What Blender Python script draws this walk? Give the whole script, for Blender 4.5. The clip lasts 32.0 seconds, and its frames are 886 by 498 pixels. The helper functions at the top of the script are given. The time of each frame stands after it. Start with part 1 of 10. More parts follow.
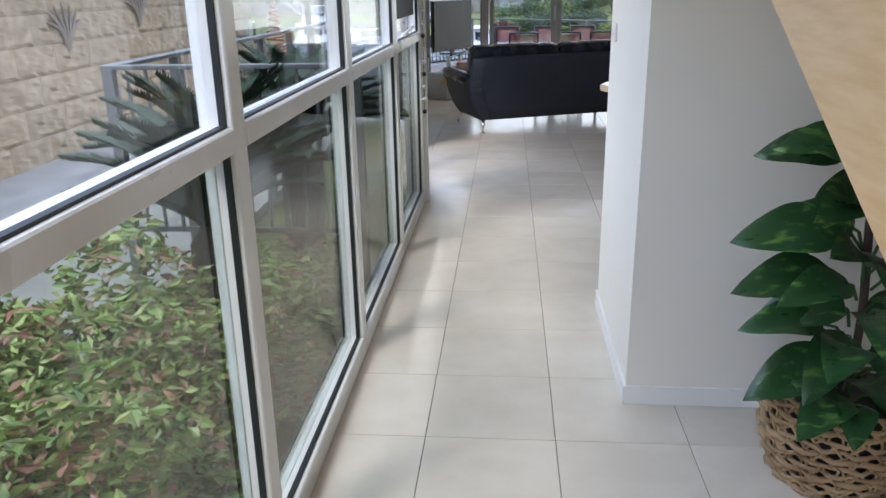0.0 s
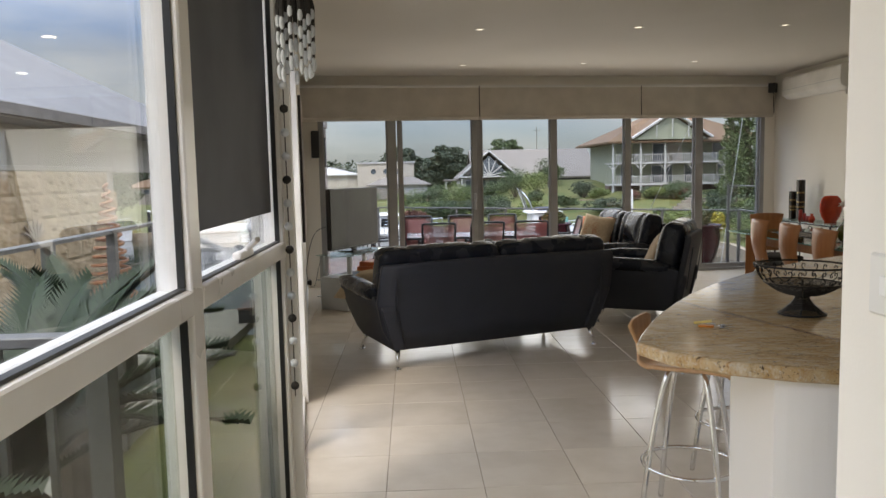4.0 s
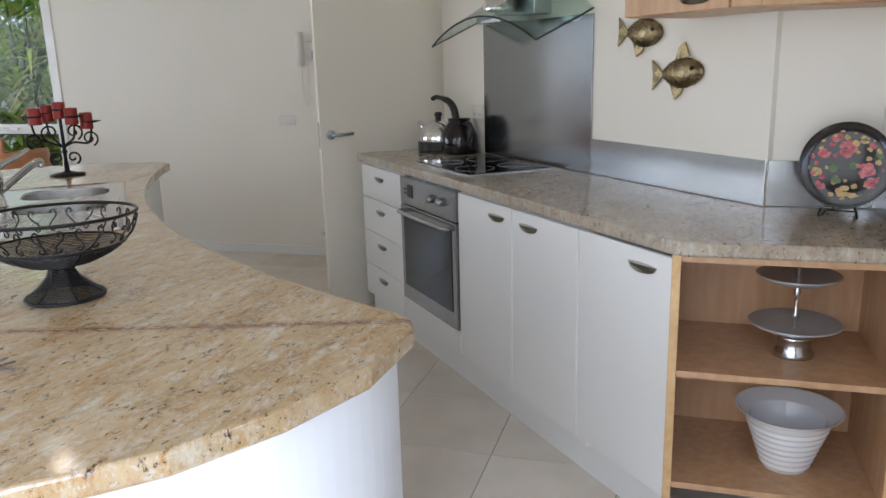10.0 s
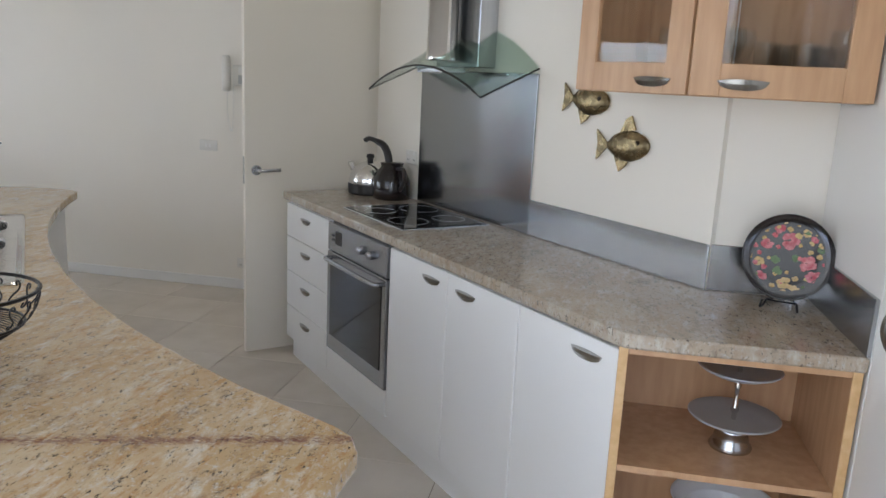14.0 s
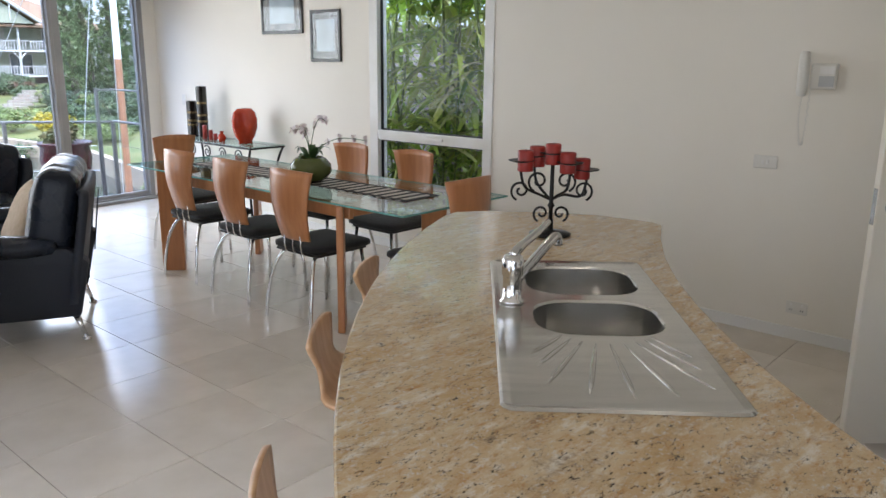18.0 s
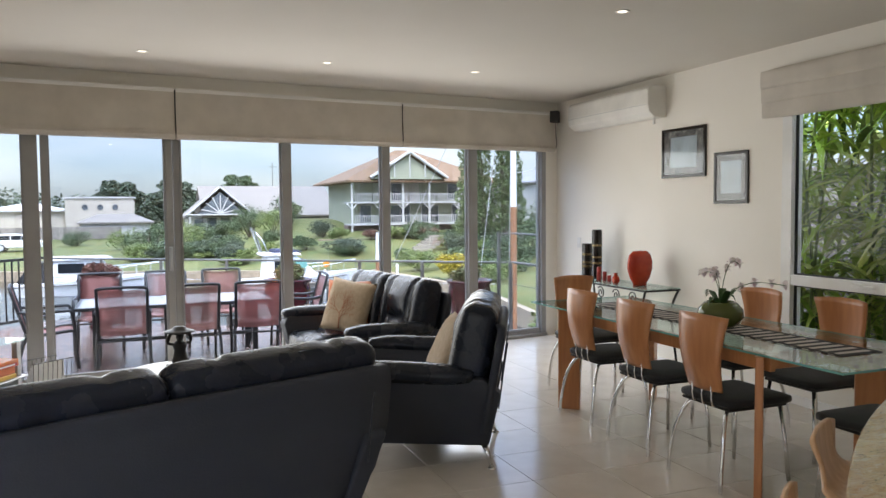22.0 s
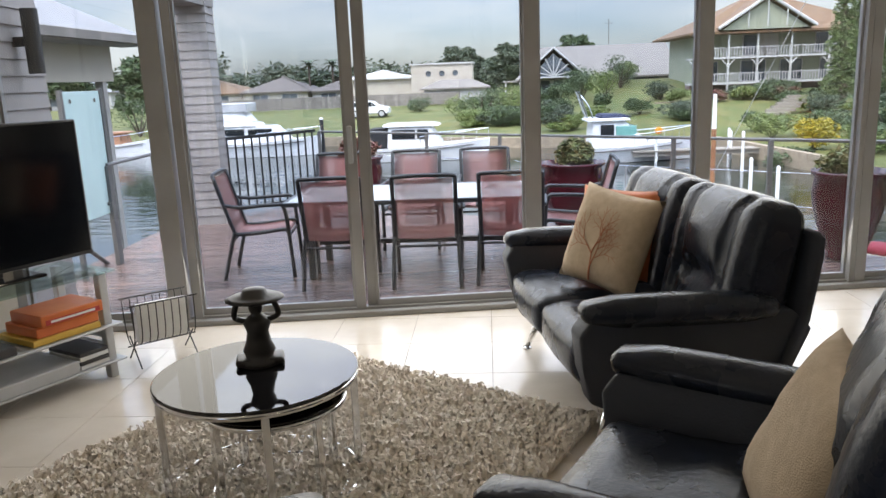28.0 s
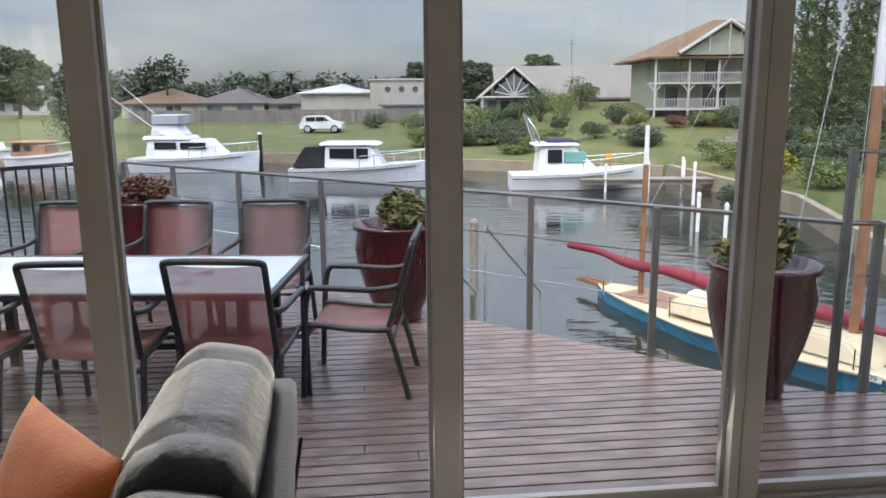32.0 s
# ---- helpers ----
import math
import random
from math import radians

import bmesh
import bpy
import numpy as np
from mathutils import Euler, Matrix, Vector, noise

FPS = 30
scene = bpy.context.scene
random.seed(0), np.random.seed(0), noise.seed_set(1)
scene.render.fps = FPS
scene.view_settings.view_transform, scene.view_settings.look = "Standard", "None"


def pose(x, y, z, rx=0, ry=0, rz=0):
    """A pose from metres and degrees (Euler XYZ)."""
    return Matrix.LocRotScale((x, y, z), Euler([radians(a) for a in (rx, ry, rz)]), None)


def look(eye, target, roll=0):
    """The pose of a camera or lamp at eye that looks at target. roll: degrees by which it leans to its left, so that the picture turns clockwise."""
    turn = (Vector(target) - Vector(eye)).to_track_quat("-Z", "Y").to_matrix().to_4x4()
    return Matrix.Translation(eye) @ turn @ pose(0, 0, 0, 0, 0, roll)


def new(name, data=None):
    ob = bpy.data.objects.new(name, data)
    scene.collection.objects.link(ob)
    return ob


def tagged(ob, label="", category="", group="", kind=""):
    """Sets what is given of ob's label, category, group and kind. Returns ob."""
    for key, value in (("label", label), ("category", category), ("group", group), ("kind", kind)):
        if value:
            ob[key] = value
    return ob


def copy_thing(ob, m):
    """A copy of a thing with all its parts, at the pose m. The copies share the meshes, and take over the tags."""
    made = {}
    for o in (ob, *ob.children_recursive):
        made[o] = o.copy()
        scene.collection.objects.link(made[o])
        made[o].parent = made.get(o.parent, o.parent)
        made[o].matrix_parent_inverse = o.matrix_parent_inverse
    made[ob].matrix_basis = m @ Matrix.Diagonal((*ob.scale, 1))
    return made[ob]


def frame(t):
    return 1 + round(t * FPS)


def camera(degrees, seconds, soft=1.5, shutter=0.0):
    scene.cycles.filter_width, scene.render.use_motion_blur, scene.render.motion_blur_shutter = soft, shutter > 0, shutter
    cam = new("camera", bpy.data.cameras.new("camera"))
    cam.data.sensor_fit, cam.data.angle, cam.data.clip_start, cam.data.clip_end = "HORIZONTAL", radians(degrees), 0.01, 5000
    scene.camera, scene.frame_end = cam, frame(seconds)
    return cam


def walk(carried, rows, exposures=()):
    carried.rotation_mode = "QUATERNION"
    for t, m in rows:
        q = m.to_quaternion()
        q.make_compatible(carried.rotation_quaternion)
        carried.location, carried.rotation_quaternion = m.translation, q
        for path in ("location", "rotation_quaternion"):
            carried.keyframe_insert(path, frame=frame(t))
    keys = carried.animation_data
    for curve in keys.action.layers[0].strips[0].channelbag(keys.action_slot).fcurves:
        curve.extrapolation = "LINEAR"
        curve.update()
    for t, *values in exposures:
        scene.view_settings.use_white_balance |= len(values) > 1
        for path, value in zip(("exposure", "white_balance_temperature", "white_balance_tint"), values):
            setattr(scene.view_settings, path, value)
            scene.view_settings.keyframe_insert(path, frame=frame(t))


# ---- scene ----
cam = camera(60.0, 32.0)
PATH = [
    (0, (0.036, -0.044, 1.482), (-0.128, 1.841, 0.835), -1.0),
    (0.6, (0.005, 0.281, 1.54), (-0.267, 2.204, 1.063), -1.1),
    (1, (-0.042, 0.531, 1.522), (-0.338, 2.474, 1.148), -1.0),
    (1.5, (-0.082, 0.845, 1.517), (-0.371, 2.806, 1.249), -0.7),
    (2, (-0.064, 1.149, 1.494), (-0.321, 3.124, 1.307), -0.6),
    (2.5, (-0.06, 1.455, 1.469), (-0.254, 3.439, 1.325), -0.7),
    (3, (-0.088, 1.809, 1.455), (-0.191, 3.802, 1.326), -0.8),
    (3.5, (-0.078, 2.14, 1.447), (-0.096, 4.134, 1.297), -1.0),
    (5.5, (-0.14, 3.433, 1.396), (0.25, 5.361, 1.033), -1.7),
    (6, (-0.144, 3.68, 1.395), (0.343, 5.578, 0.995), -1.9),
    (6.5, (-0.079, 3.923, 1.391), (0.537, 5.78, 0.98), -2.4),
    (7, (-0.023, 4.081, 1.397), (0.784, 5.866, 0.993), -3.1),
    (7.5, (0.005, 4.133, 1.384), (1.056, 5.79, 0.994), -3.6),
    (8, (-0.002, 4.104, 1.382), (1.313, 5.563, 1.009), -3.5),
    (8.5, (0.064, 4.049, 1.383), (1.6, 5.276, 1.01), -3.6),
    (9, (0.046, 3.997, 1.39), (1.743, 4.977, 0.991), -3.3),
    (9.5, (0.047, 3.963, 1.372), (1.847, 4.722, 0.941), -2.5),
    (10, (0.035, 3.922, 1.371), (1.892, 4.493, 0.897), -1.6),
    (10.5, (0.045, 3.887, 1.377), (1.933, 4.301, 0.863), -0.8),
    (11, (0.06, 3.874, 1.427), (1.964, 4.173, 0.891), -0.1),
    (11.5, (0.067, 3.874, 1.481), (1.982, 4.102, 0.951), 0.7),
    (12, (0.076, 3.877, 1.504), (1.999, 4.083, 0.994), 1.2),
    (12.5, (0.083, 3.895, 1.507), (2.012, 4.11, 1.025), 1.7),
    (13, (0.092, 3.904, 1.513), (2.023, 4.15, 1.055), 1.9),
    (13.5, (0.113, 3.945, 1.509), (2.042, 4.238, 1.07), 2.3),
    (15.5, (0.428, 4.416, 1.466), (2.268, 5.064, 1.026), 3.7),
    (16, (0.477, 4.539, 1.466), (2.263, 5.314, 1.008), 3.4),
    (16.5, (0.515, 4.707, 1.47), (2.236, 5.611, 1.0), 2.6),
    (17, (0.535, 4.878, 1.471), (2.184, 5.908, 1.0), 1.7),
    (17.5, (0.533, 5.051, 1.534), (2.104, 6.19, 1.047), 0.8),
    (18, (0.601, 5.117, 1.522), (2.063, 6.398, 1.048), 0.6),
    (18.5, (0.59, 5.188, 1.501), (1.934, 6.594, 1.032), 0.7),
    (19, (0.563, 5.24, 1.488), (1.781, 6.762, 1.038), 0.8),
    (19.5, (0.532, 5.312, 1.498), (1.633, 6.932, 1.091), 0.7),
    (20, (0.53, 5.312, 1.528), (1.529, 7.013, 1.197), 0.1),
    (20.5, (0.548, 5.326, 1.523), (1.471, 7.085, 1.289), -0.6),
    (21, (0.549, 5.277, 1.534), (1.403, 7.079, 1.374), -1.1),
    (21.5, (0.516, 5.297, 1.522), (1.314, 7.126, 1.406), -0.9),
    (22, (0.486, 5.345, 1.498), (1.223, 7.201, 1.391), -0.5),
    (22.5, (0.45, 5.453, 1.462), (1.111, 7.336, 1.333), -0.2),
    (23, (0.404, 5.573, 1.451), (0.97, 7.483, 1.275), 0.6),
    (23.5, (0.413, 5.679, 1.46), (0.875, 7.61, 1.222), 1.0),
    (24, (0.45, 5.884, 1.462), (0.8, 7.83, 1.163), 1.3),
    (24.5, (0.417, 6.137, 1.46), (0.678, 8.088, 1.106), 1.7),
    (25, (0.483, 6.421, 1.456), (0.632, 8.376, 1.062), 1.4),
    (25.5, (0.6, 6.7, 1.452), (0.662, 8.654, 1.033), 1.0),
    (27.5, (1.341, 7.846, 1.447), (1.232, 9.793, 1.005), -1.7),
    (28, (1.566, 8.157, 1.425), (1.443, 10.105, 0.989), -2.3),
    (29, (2.079, 8.655, 1.434), (2.002, 10.606, 1.002), -2.6),
    (29.5, (2.269, 8.94, 1.437), (2.205, 10.894, 1.014), -1.6),
    (30, (2.437, 9.232, 1.453), (2.403, 11.187, 1.036), -1.2),
    (31, (2.73, 9.849, 1.491), (2.699, 11.806, 1.081), 0.1),
    (32, (2.929, 10.581, 1.47), (2.883, 12.54, 1.071), -0.5),
]
EXPOSURES = [(0.0, 0.15, 6400), (1.0, 0.0, 7200), (2.0, -0.2, 8000), (3.0, -0.12, 8000), (6.0, 0.32, 8000), (8.0, 0.98, 6900), (10.0, 1.42, 6200), (13.5, 1.42, 6100), (16.0, 1.62, 6100), (18.0, 1.3, 6400), (20.0, 0.95, 6800), (22.0, 0.8, 7100), (25.0, 0.88, 7300), (28.0, 0.48, 7500), (30.0, 0.12, 8000), (32.0, 0.0, 8000)]
walk(cam, [(t, look(eye, target, roll)) for t, eye, target, roll in PATH], EXPOSURES)

# ---- world, sun, exposure ----
scene.view_settings.exposure = 0.0
world = bpy.data.worlds.new("sky")
scene.world = world
world.use_nodes = True
wn, wl = world.node_tree.nodes, world.node_tree.links
wn.clear()
w_out = wn.new("ShaderNodeOutputWorld")
w_bg = wn.new("ShaderNodeBackground")
w_sky = wn.new("ShaderNodeTexSky")
w_sky.sky_type = "NISHITA"
w_sky.sun_disc = False
w_sky.sun_elevation = radians(48)
w_sky.sun_rotation = radians(200)
w_sky.dust_density = 1.2
w_tc = wn.new("ShaderNodeTexCoord")
w_map = wn.new("ShaderNodeMapping")
w_map.inputs["Scale"].default_value = (1.3, 1.3, 5.5)
w_n = wn.new("ShaderNodeTexNoise")
w_n.inputs["Scale"].default_value = 1.7
w_n.inputs["Detail"].default_value = 7.0
w_n.inputs["Roughness"].default_value = 0.55
w_ramp = wn.new("ShaderNodeValToRGB")
w_ramp.color_ramp.elements[0].position = 0.33
w_ramp.color_ramp.elements[1].position = 0.70
w_cloud = wn.new("ShaderNodeMix")
w_cloud.data_type = "RGBA"
w_cloud.inputs[7].default_value = (6.7, 7.5, 8.8, 1)
wl.new(w_tc.outputs["Generated"], w_map.inputs["Vector"])
wl.new(w_map.outputs["Vector"], w_n.inputs["Vector"])
wl.new(w_n.outputs["Fac"], w_ramp.inputs["Fac"])
wl.new(w_ramp.outputs["Color"], w_cloud.inputs[0])
# the gaps between the clouds are a clear rain-washed blue
w_blue = wn.new("ShaderNodeVectorMath")
w_blue.operation = "MULTIPLY"
w_blue.inputs[1].default_value = (0.74, 0.86, 1.22)
wl.new(w_sky.outputs["Color"], w_blue.inputs[0])
wl.new(w_blue.outputs["Vector"], w_cloud.inputs[6])
# an overcast sky is brightest overhead
w_sep = wn.new("ShaderNodeSeparateXYZ")
w_up = wn.new("ShaderNodeMapRange")
w_up.inputs["From Min"].default_value, w_up.inputs["From Max"].default_value = 0.15, 0.60
w_up.inputs["To Min"].default_value, w_up.inputs["To Max"].default_value = 1.0, 6.2
w_mul = wn.new("ShaderNodeVectorMath")
w_mul.operation = "SCALE"
wl.new(w_tc.outputs["Generated"], w_sep.inputs["Vector"])
wl.new(w_sep.outputs["Z"], w_up.inputs["Value"])
wl.new(w_cloud.outputs[2], w_mul.inputs[0])
wl.new(w_up.outputs["Result"], w_mul.inputs["Scale"])
wl.new(w_mul.outputs["Vector"], w_bg.inputs["Color"])
w_bg.inputs["Strength"].default_value = 0.1
wl.new(w_bg.outputs["Background"], w_out.inputs["Surface"])

sun = new("sun", bpy.data.lights.new("sun", "SUN"))
sun.data.energy = 1.5
sun.data.angle = radians(14)
sun.data.color = (1.0, 0.97, 0.93)
sun.matrix_world = look((-20, -30, 48), (0, 0, 0))
LAMP = 0.4                                                     # power of each ceiling downlight

# daylight that the windows and the glass doors let in
for x, y, z, turn, tilt, w, h, watts in ((-0.52, -0.9, 1.3, -90, 90, 2.4, 2.3, 20.0), (-0.52, 1.2, 1.3, -90, 75, 1.6, 2.3, 1.0), (-0.52, 4.3, 1.3, -90, 95, 1.9, 2.3, 13.0), (-0.72, 6.45, 1.2, -82.5, 85, 1.7, 2.2, 6.0),
                                           (1.75, 12.62, 1.15, 187.1, 75, 4.6, 2.0, 44.0), (4.98, 9.2, 1.5, 90, 80, 1.5, 1.2, 1.0)):
    la = bpy.data.lights.new("window_light", "AREA")
    la.shape, la.size, la.size_y, la.energy, la.color = "RECTANGLE", w, h, watts, (0.95, 0.98, 1.0)
    lo = new("window_light", la)
    lo.matrix_world = pose(x, y, z, 0, 0, turn) @ pose(0, 0, 0, tilt, 0, 0)

# ---- materials ----
def material(name, color, rough=0.5, metal=0.0, color2=None, scale=4.0, detail=5.0, spread=(0.35, 0.65), bump=0.0, bump_scale=60.0,
             stretch=(1, 1, 1), rough_var=0.08, jitter=0.0, spec=0.5, coat=0.0, alpha=1.0, sheen=0.0, random_per="object"):
    m = bpy.data.materials.new(name)
    m.use_nodes = True
    nt = m.node_tree
    n, l = nt.nodes, nt.links
    b = n["Principled BSDF"]
    b.inputs["Roughness"].default_value = rough
    b.inputs["Metallic"].default_value = metal
    b.inputs["Specular IOR Level"].default_value = spec
    b.inputs["Coat Weight"].default_value = coat
    b.inputs["Alpha"].default_value = alpha
    b.inputs["Sheen Weight"].default_value = sheen
    c1 = (*color, 1)
    c2 = (*(color2 or [v * 0.86 for v in color]), 1)
    tc = n.new("ShaderNodeTexCoord")
    mp = n.new("ShaderNodeMapping")
    mp.inputs["Scale"].default_value = stretch
    l.new(tc.outputs["Object"], mp.inputs["Vector"])
    if jitter or random_per == "offset":
        oi = n.new("ShaderNodeObjectInfo")
        add = n.new("ShaderNodeVectorMath")
        add.operation = "SCALE"
        add.inputs[0].default_value = (37.0, 91.0, 53.0)
        l.new(oi.outputs["Random"], add.inputs["Scale"])
        l.new(add.outputs["Vector"], mp.inputs["Location"])
    nz = n.new("ShaderNodeTexNoise")
    nz.inputs["Scale"].default_value = scale
    nz.inputs["Detail"].default_value = detail
    l.new(mp.outputs["Vector"], nz.inputs["Vector"])
    rp = n.new("ShaderNodeMapRange")
    rp.inputs["From Min"].default_value, rp.inputs["From Max"].default_value = spread
    l.new(nz.outputs["Fac"], rp.inputs["Value"])
    mx = n.new("ShaderNodeMix")
    mx.data_type = "RGBA"
    mx.inputs[6].default_value, mx.inputs[7].default_value = c1, c2
    l.new(rp.outputs["Result"], mx.inputs[0])
    last = mx.outputs[2]
    if jitter:
        hs = n.new("ShaderNodeHueSaturation")
        jr = n.new("ShaderNodeMapRange")
        jr.inputs["To Min"].default_value, jr.inputs["To Max"].default_value = 1 - jitter, 1 + jitter
        l.new(oi.outputs["Random"], jr.inputs["Value"])
        l.new(jr.outputs["Result"], hs.inputs["Value"])
        l.new(last, hs.inputs["Color"])
        last = hs.outputs["Color"]
    l.new(last, b.inputs["Base Color"])
    if rough_var:
        rr = n.new("ShaderNodeMapRange")
        rr.inputs["To Min"].default_value, rr.inputs["To Max"].default_value = max(0.02, rough - rough_var), min(1, rough + rough_var)
        l.new(nz.outputs["Fac"], rr.inputs["Value"])
        l.new(rr.outputs["Result"], b.inputs["Roughness"])
    if bump:
        nb = n.new("ShaderNodeTexNoise")
        nb.inputs["Scale"].default_value = bump_scale
        nb.inputs["Detail"].default_value = 4
        l.new(mp.outputs["Vector"], nb.inputs["Vector"])
        bp = n.new("ShaderNodeBump")
        bp.inputs["Strength"].default_value = bump
        bp.inputs["Distance"].default_value = 0.01
        l.new(nb.outputs["Fac"], bp.inputs["Height"])
        l.new(bp.outputs["Normal"], b.inputs["Normal"])
    return m


def glass(name, tint=(0.93, 0.97, 0.96), rough=0.0, mirror=0.035):
    """Thin pane: mostly clear, with a mirror's share that grows at a slant."""
    m = bpy.data.materials.new(name)
    m.use_nodes = True
    n, l = m.node_tree.nodes, m.node_tree.links
    n.clear()
    out = n.new("ShaderNodeOutputMaterial")
    mix = n.new("ShaderNodeMixShader")
    tr = n.new("ShaderNodeBsdfTransparent")
    gl = n.new("ShaderNodeBsdfGlossy")
    lw = n.new("ShaderNodeLayerWeight")
    lw.inputs["Blend"].default_value = 0.5
    pw = n.new("ShaderNodeMath")
    pw.operation = "POWER"
    pw.inputs[1].default_value = 4.5
    l.new(lw.outputs["Facing"], pw.inputs[0])
    fr = n.new("ShaderNodeMath")
    fr.operation = "MULTIPLY_ADD"
    fr.inputs[1].default_value, fr.inputs[2].default_value = 0.8, mirror
    l.new(pw.outputs[0], fr.inputs[0])
    tr.inputs["Color"].default_value = (*tint, 1)
    gl.inputs["Roughness"].default_value = rough
    l.new(fr.outputs[0], mix.inputs["Fac"])
    l.new(tr.outputs["BSDF"], mix.inputs[1])
    l.new(gl.outputs["BSDF"], mix.inputs[2])
    l.new(mix.outputs["Shader"], out.inputs["Surface"])
    return m


def glow(name, color, strength):
    m = bpy.data.materials.new(name)
    m.use_nodes = True
    n, l = m.node_tree.nodes, m.node_tree.links
    n.clear()
    out = n.new("ShaderNodeOutputMaterial")
    em = n.new("ShaderNodeEmission")
    em.inputs["Color"].default_value = (*color, 1)
    em.inputs["Strength"].default_value = strength
    l.new(em.outputs["Emission"], out.inputs["Surface"])
    return m


M = {}
M["wall"] = material("wall_paint", (0.83, 0.79, 0.715), 0.55, color2=(0.81, 0.77, 0.695), scale=1.3, bump=0.06, bump_scale=180)
# darker than the walls: the ceiling's dimmer light is put into this colour
M["ceiling"] = material("ceiling_paint_dimmed", (0.68, 0.64, 0.58), 0.8, color2=(0.65, 0.61, 0.55), scale=0.8)
M["trim"] = material("white_trim", (0.81, 0.80, 0.78), 0.36, scale=1.0, detail=2, color2=(0.79, 0.775, 0.745), rough_var=0.0)
M["frame"] = material("window_enamel", (0.80, 0.80, 0.79), 0.3, color2=(0.72, 0.71, 0.67), scale=3)
M["alu"] = material("anodised_frame", (0.33, 0.325, 0.315), 0.38, color2=(0.28, 0.275, 0.265), scale=3)
M["gasket"] = material("black_gasket", (0.015, 0.017, 0.018), 0.5)
M["tile"] = material("floor_tile", (0.67, 0.605, 0.52), 0.16, color2=(0.61, 0.545, 0.46), scale=5, detail=7, bump=0.015, bump_scale=25, jitter=0.05, rough_var=0.06)
M["grout"] = material("tile_grout", (0.27, 0.23, 0.18), 0.85, scale=20)
M["glass"] = glass("window_glass", (0.975, 0.985, 0.98))
M["glass_coated"] = glass("coated_glass", (0.98, 0.99, 0.985), mirror=0.01)
# lower hall panes: darker grey-green than the upper ones
M["glass_dark"] = glass("dark_pane_glass", (0.74, 0.77, 0.72))
M["glass_grey"] = glass("grey_glass", (0.875, 0.90, 0.915))
M["leather"] = material("black_leather", (0.010, 0.014, 0.024), 0.27, color2=(0.016, 0.021, 0.033), scale=6, bump=0.22, bump_scale=60, rough_var=0.09, spec=0.24)
M["vinyl"] = material("sofa_back_cloth", (0.024, 0.029, 0.041), 0.55, color2=(0.029, 0.034, 0.047), scale=5, bump=0.2, bump_scale=150, spec=0.32)
M["chrome"] = material("chrome", (0.78, 0.78, 0.78), 0.09, 1.0, scale=5, rough_var=0.05)
M["steel"] = material("brushed_steel", (0.56, 0.58, 0.61), 0.2, 1.0, color2=(0.51, 0.53, 0.56), scale=3, stretch=(16, 16, 0.6), rough_var=0.04)
M["cherry"] = material("cherry_wood", (0.50, 0.215, 0.088), 0.32, color2=(0.41, 0.165, 0.064), scale=3, stretch=(9, 9, 1), bump=0.05, bump_scale=30)
M["beech"] = material("beech_wood", (0.55, 0.335, 0.185), 0.36, color2=(0.47, 0.275, 0.145), scale=4, stretch=(10, 10, 1.2), bump=0.04)
M["pine"] = material("pine_timber", (0.66, 0.44, 0.22), 0.35, color2=(0.58, 0.36, 0.16), scale=3, stretch=(2, 14, 14))
M["cabinet"] = material("cabinet_white", (0.81, 0.80, 0.78), 0.34, color2=(0.80, 0.79, 0.77), scale=0.7, detail=2, rough_var=0.0)
M["door"] = material("cream_door_paint", (0.80, 0.745, 0.645), 0.4, color2=(0.785, 0.73, 0.63), scale=0.8, detail=2, rough_var=0.0)
M["pull"] = material("dull_steel_pull", (0.40, 0.39, 0.37), 0.24, 1.0, rough_var=0.0)
M["black_cloth"] = material("black_cloth", (0.012, 0.012, 0.014), 0.85, bump=0.3, bump_scale=250)
M["black"] = material("black_metal", (0.016, 0.015, 0.015), 0.45, scale=10)
M["screen"] = material("tv_screen", (0.004, 0.005, 0.007), 0.10, rough_var=0.02, spec=0.22)
M["silver"] = material("silver_grey", (0.48, 0.49, 0.50), 0.4, 0.3, scale=4)
M["red"] = material("red_glaze", (0.50, 0.05, 0.025), 0.16, color2=(0.38, 0.02, 0.015), scale=5)
M["deck"] = material("wet_deck_timber", (0.19, 0.123, 0.104), 0.2, color2=(0.105, 0.066, 0.056), scale=5, stretch=(1, 3, 3), spread=(0.4, 0.62), bump=0.2, bump_scale=40, jitter=0.2, rough_var=0.18)
M["rail"] = material("railing_metal", (0.16, 0.16, 0.155), 0.45, 0.4, scale=8)
M["blind"] = material("blind_cloth", (0.60, 0.55, 0.48), 0.8, bump=0.1, bump_scale=300)


# ---- building tools ----
def part(name, bm, mat, parent=None, label="", smooth=False, m=None):
    me = bpy.data.meshes.new(name)
    bmesh.ops.recalc_face_normals(bm, faces=bm.faces[:])
    bm.to_mesh(me)
    bm.free()
    if smooth:
        for p in me.polygons:
            p.use_smooth = True
    me.materials.append(M[mat] if isinstance(mat, str) else mat)
    ob = new(name, me)
    if parent is not None:
        ob.parent = parent
    if m is not None:
        ob.matrix_basis = m
    if label:
        ob["label"] = label
    return ob


def thing(name, m=None, label="", category="", group="", kind=""):
    ob = new(name)
    if m is not None:
        ob.matrix_basis = m
    return tagged(ob, label, category, group, kind)


def box(bm, a, b, bevel=0.0, seg=1, m=None):
    """A block from corner a to corner b."""
    c = [(p + q) / 2 for p, q in zip(a, b)]
    s = [abs(q - p) for p, q in zip(a, b)]
    t = Matrix.Translation(c) @ Matrix.Diagonal((*s, 1))
    if m is not None:
        t = m @ t
    r = bmesh.ops.create_cube(bm, size=1, matrix=t)
    if bevel:
        es = {e for v in r["verts"] for e in v.link_edges}
        bmesh.ops.bevel(bm, geom=list(es), offset=bevel, segments=seg, affect="EDGES", profile=0.5)
    return bm


